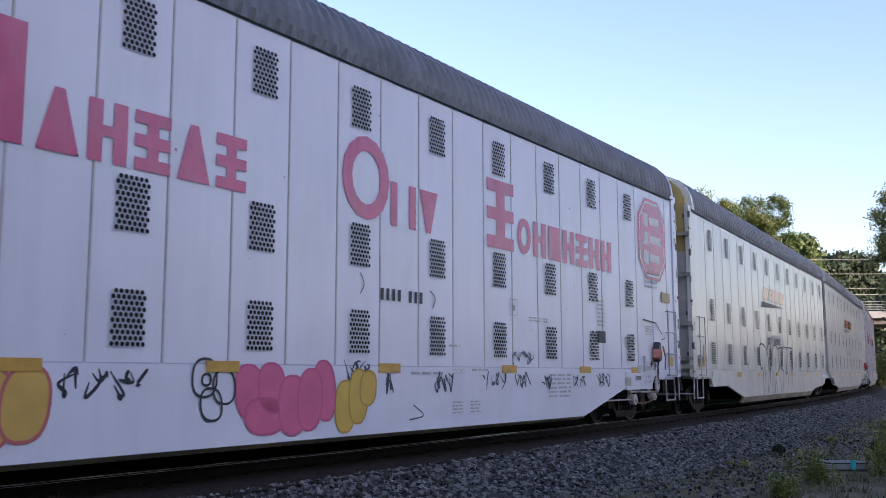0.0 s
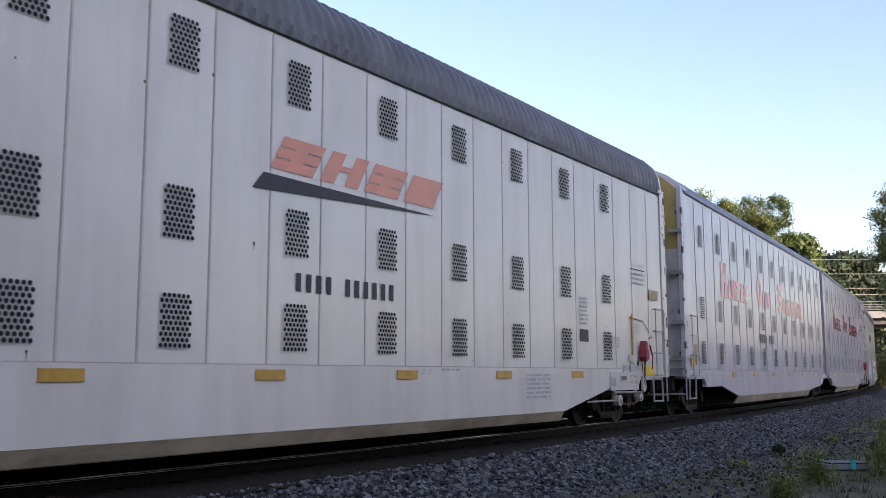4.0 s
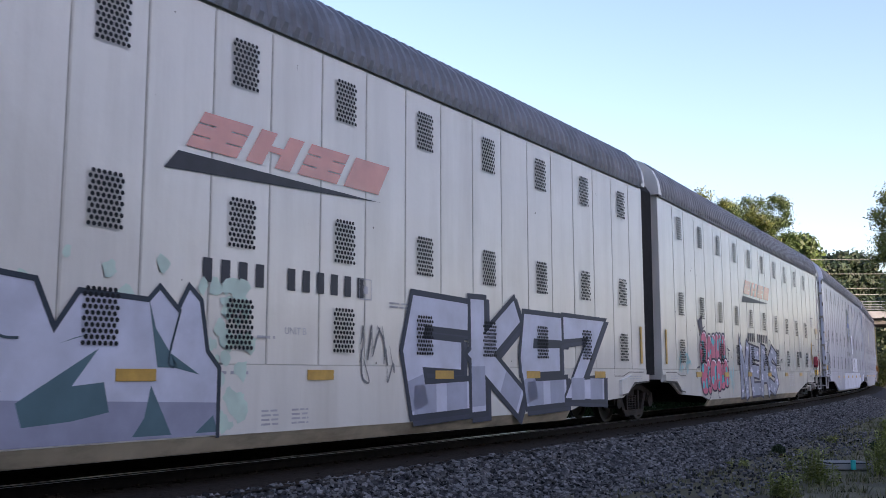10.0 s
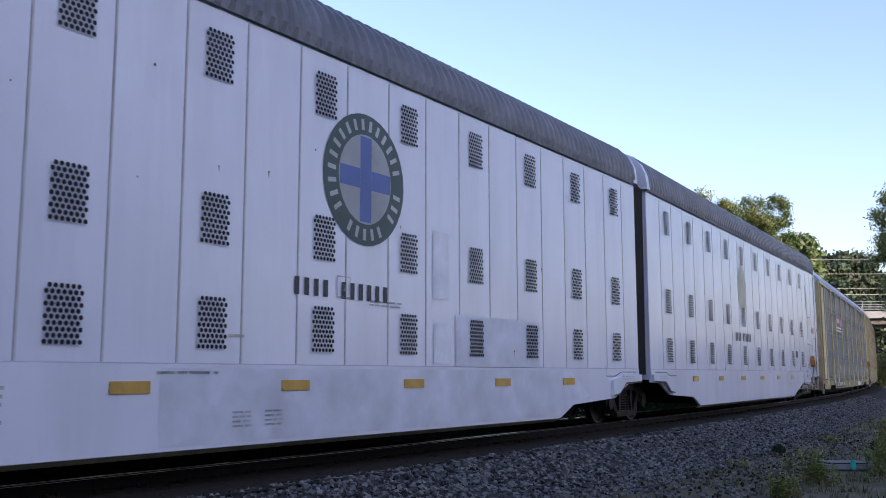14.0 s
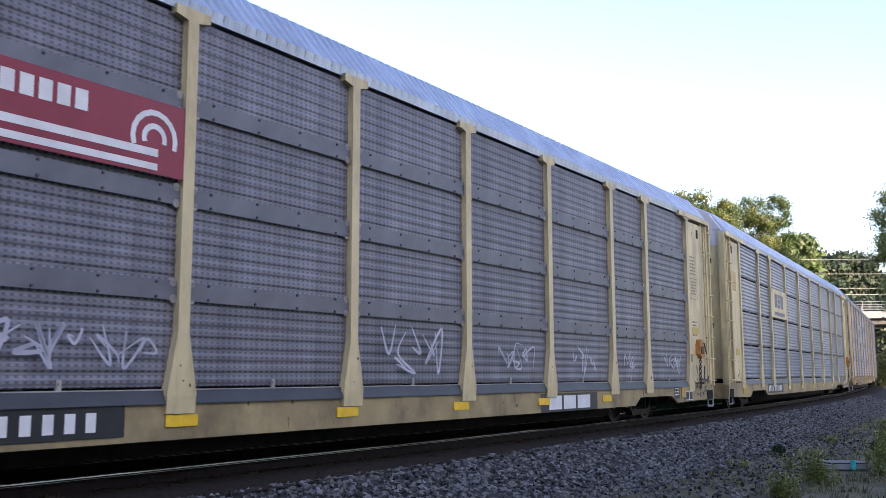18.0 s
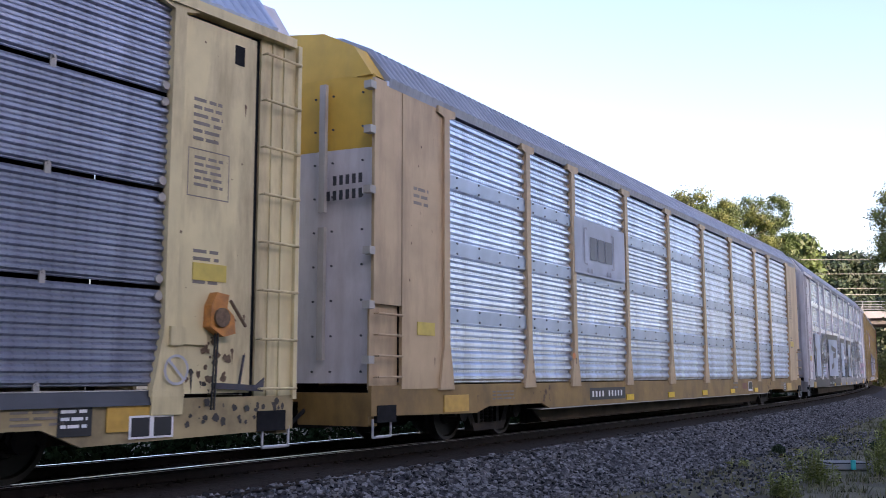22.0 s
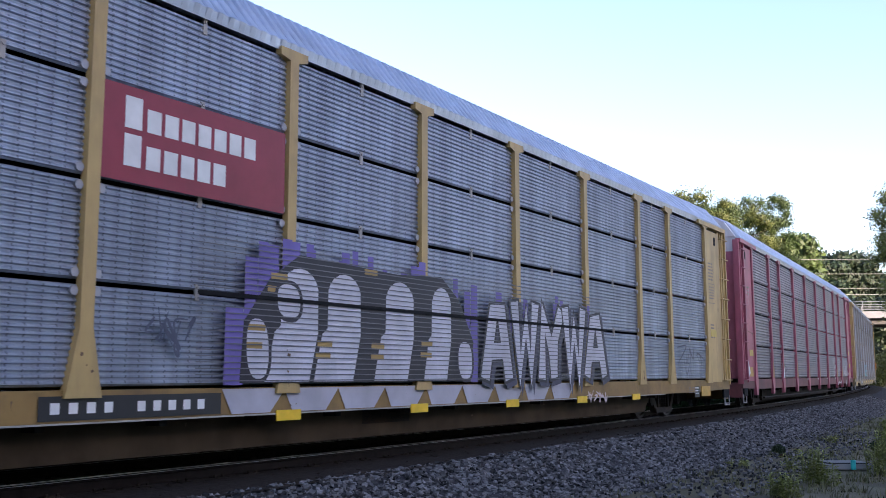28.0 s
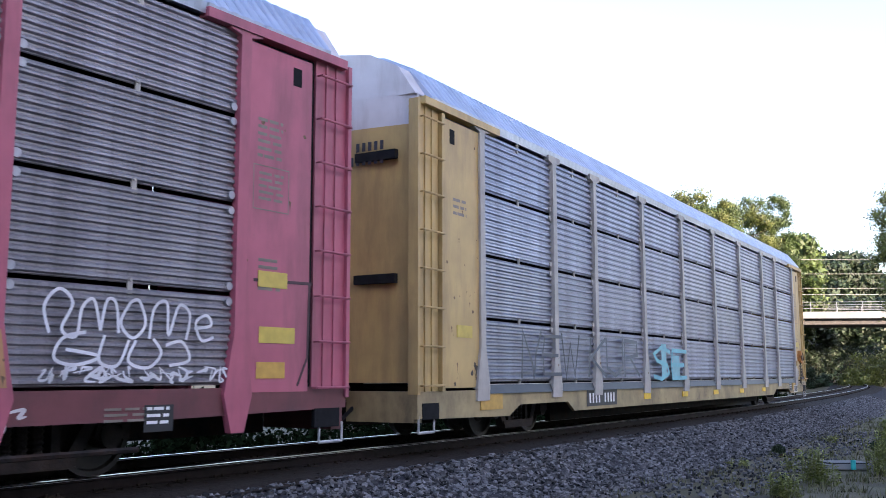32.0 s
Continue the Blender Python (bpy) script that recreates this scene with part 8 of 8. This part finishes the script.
hand_line(c15, (((22.78, 1.38), (22.72, 1.62), (22.86, 1.78), (23.0, 1.66), (22.9, 1.42), (23.05, 1.36), (23.1, 1.62), (23.22, 1.70), (23.3, 1.42)), ((23.3, 1.42), (23.36, 1.70), (23.46, 1.68), (23.5, 1.40)), ((23.62, 1.70), (23.52, 1.5), (23.66, 1.36), (23.8, 1.5), (23.72, 1.72), (23.62, 1.70)),
                ((23.85, 1.36), (23.9, 1.66), (24.05, 1.72), (24.08, 1.40), (24.2, 1.70), (24.34, 1.62), (24.3, 1.36)), ((24.4, 1.48), (24.62, 1.52), (24.56, 1.62), (24.42, 1.54), (24.5, 1.36), (24.66, 1.40)),
                ((23.15, 1.40), (22.92, 1.34), (22.84, 1.16), (23.05, 1.10), (23.3, 1.18), (22.95, 1.24)), ((23.35, 1.38), (23.3, 1.14), (23.5, 1.10), (23.62, 1.34)), ((23.7, 1.34), (23.62, 1.14), (23.85, 1.08), (24.0, 1.22), (23.9, 1.36)), ((24.05, 1.30), (24.25, 1.34), (24.35, 1.16), (24.1, 1.10))),
          (0.68, 0.68, 0.72), WY - 0.03, 0.032, "white looping outline graffiti")
scribble(c15, 22.7, 24.95, 0.94, 1.10, 16, (0.68, 0.68, 0.72), WY - 0.03, 242, 0.025)
scribble(c15, 19.0, 20.2, 1.5, 1.75, 7, (0.62, 0.62, 0.68), WY - 0.03, 243, 0.025)
scribble(c15, 19.3, 20.0, 1.25, 1.45, 3, (0.62, 0.62, 0.68), WY - 0.03, 244, 0.025)
scribble(c15, 19.0, 20.5, 0.95, 1.2, 7, (0.62, 0.62, 0.68), WY - 0.03, 245, 0.028)
scribble(c15, 20.4, 22.6, 0.52, 0.72, 9, (0.62, 0.60, 0.62), WY, 246, 0.028)
scribble(c15, 5.8, 7.2, 1.0, 1.4, 4, (0.08, 0.07, 0.08), WY - 0.03, 247, 0.025)
for x in POSTS[1:-1]:
    bm = bmesh.new()
    plate(bm, ((x - 0.13, 0.90), (x + 0.13, 0.90), (x + 0.05, 1.40), (x - 0.05, 1.40)), WY - 0.040)
    mark("foot_patch", bm, spray((0.42, 0.22, 0.10)), c15, "worn orange patch on the post's flared foot")
bm = bmesh.new()
plate(bm, ((6.2, 0.9), (6.5, 0.9), (6.35, 1.3)), WY - 0.045)
mark("notice_plate", bm, M["silver_letter"], c15, "small white triangle notice")
notices(c15, 250)
for x0, x1, z0, z1, mt in ((25.33, 25.89, 1.36, 1.54, "notice_yellow"), (25.30, 25.74, 0.97, 1.15, "reflector")):
    bm = bmesh.new()
    quad(bm, x0, x1, z0, z1, WY - 0.003)
    mark("notice_plate", bm, M[mt], c15, "worn yellow notice patch")
# shadow of a recess in the end plate, painted as dark lines
hand_line(c15, (((25.25, 2.05), (26.15, 2.07)), ((26.12, 2.05), (26.1, 1.2), (25.95, 0.9))), (0.06, 0.02, 0.03), WY - 0.002, 0.035, curved=False, name="recess_shade_line")
bm = bmesh.new()
rod(bm, (3.0, -RW + 0.02, 0.30), (RL - 3.0, -RW + 0.02, 0.30), 0.03)
part("pipe", bm, M["dark_iron"], c15)

# car 16
graffiti_word(c16, "NEW", 3.0, 5.4, 0.95, 1.75, None, (0.06, 0.07, 0.09), WY - 0.05, 0.06, 0.0, 260)
graffiti_word(c16, "KUR", 5.8, 8.6, 0.95, 1.75, None, (0.08, 0.10, 0.13), WY - 0.05, 0.07, 0.0, 261)
graffiti_word(c16, "SE", 9.5, 11.9, 0.85, 1.7, None, (0.16, 0.48, 0.55), WY - 0.05, 0.09, 0.0, 262)
for k, (x, w, z0, z1) in enumerate(((10.1, 0.34, 0.95, 1.7), (10.9, 0.5, 0.9, 1.45))):
    bm = bmesh.new()
    quad(bm, x, x + w, z0, z1, WY - 0.046)
    mark("graffiti_fill", bm, spray((0.20, 0.46, 0.52)), c16)
sill_board(c16, 5.85, 7.4, 9, 19)
notices(c16, 270)


# painted outline: the shadow round a recessed panel
bm = bmesh.new()
ribbon(bm, [(0.78, 0.9), (0.78, 2.28), (1.55, 2.22), (1.55, 0.9)], 0.025, WY - 0.001)
mark("recess_shade_line", bm, M["dirt_spot"], c15, "dark line painted for the shade round a recessed panel")
bm = bmesh.new()
plate(bm, ((0.95, 0.95), (1.45, 0.95), (1.4, 1.22), (1.0, 1.22)), WY - 0.003)
mark("notice_plate", bm, M["reflector"], c15, "worn yellow notice patch")
bm = bmesh.new()
plate(bm, ((0.58, 0.95), (0.86, 1.05), (0.60, 1.42)), WY - 0.04)
mark("loose_sheet", bm, M["silver_letter"], c15, "torn white sheet caught on the car's corner")
scribble(c15, 0.8, 1.3, 2.7, 3.6, 3, (0.55, 0.40, 0.46), WY - 0.002, 248, 0.014)
for i, car in enumerate((c10, c11)):
    rust_spots(car, 9.3, 24.0, 0.50, 0.70, 26, WY - 0.001, 300 + i, "dirt_spot", 0.035)
for i, car in enumerate((c12, c13, c14, c16)):
    rust_spots(car, 2.0, 25.0, 0.40, 0.80, 30, WY - 0.0125, 310 + i, "dirt_spot", 0.022)
for i, car in enumerate((c1, c2, c3, c4, c5, c6, c7, c8, c9)):
    rust_spots(car, 0.6, 20.0, 1.0, 4.9, 24, -UW - 0.0015, 320 + i, "grease", 0.022)


def motions():
    """The train rolls by along the curve; each car's trucks follow the line."""
    for car, at, a, b in CARS:
        rows = []
        for i in range(65):
            t = i * 0.5
            s = at - gone(t)
            ax, ay, _ = on_track(s + a)
            bx, by, _ = on_track(s + b)
            d = Vector((bx - ax, by - ay)).normalized()
            rows.append((t, pose(ax - d.x * a, ay - d.y * a, 0, 0, 0, math.degrees(math.atan2(d.y, d.x)))))
        walk(car, rows)
    turns = [(i / FPS, math.degrees(gone(i / FPS) / 0.418)) for i in range(32 * FPS + 1)]
    for w in WHEELS:
        x, y, z = w.location
        walk(w, [(t, pose(x, y, z, 0, -(deg % 360), 0)) for t, deg in turns])


motions()
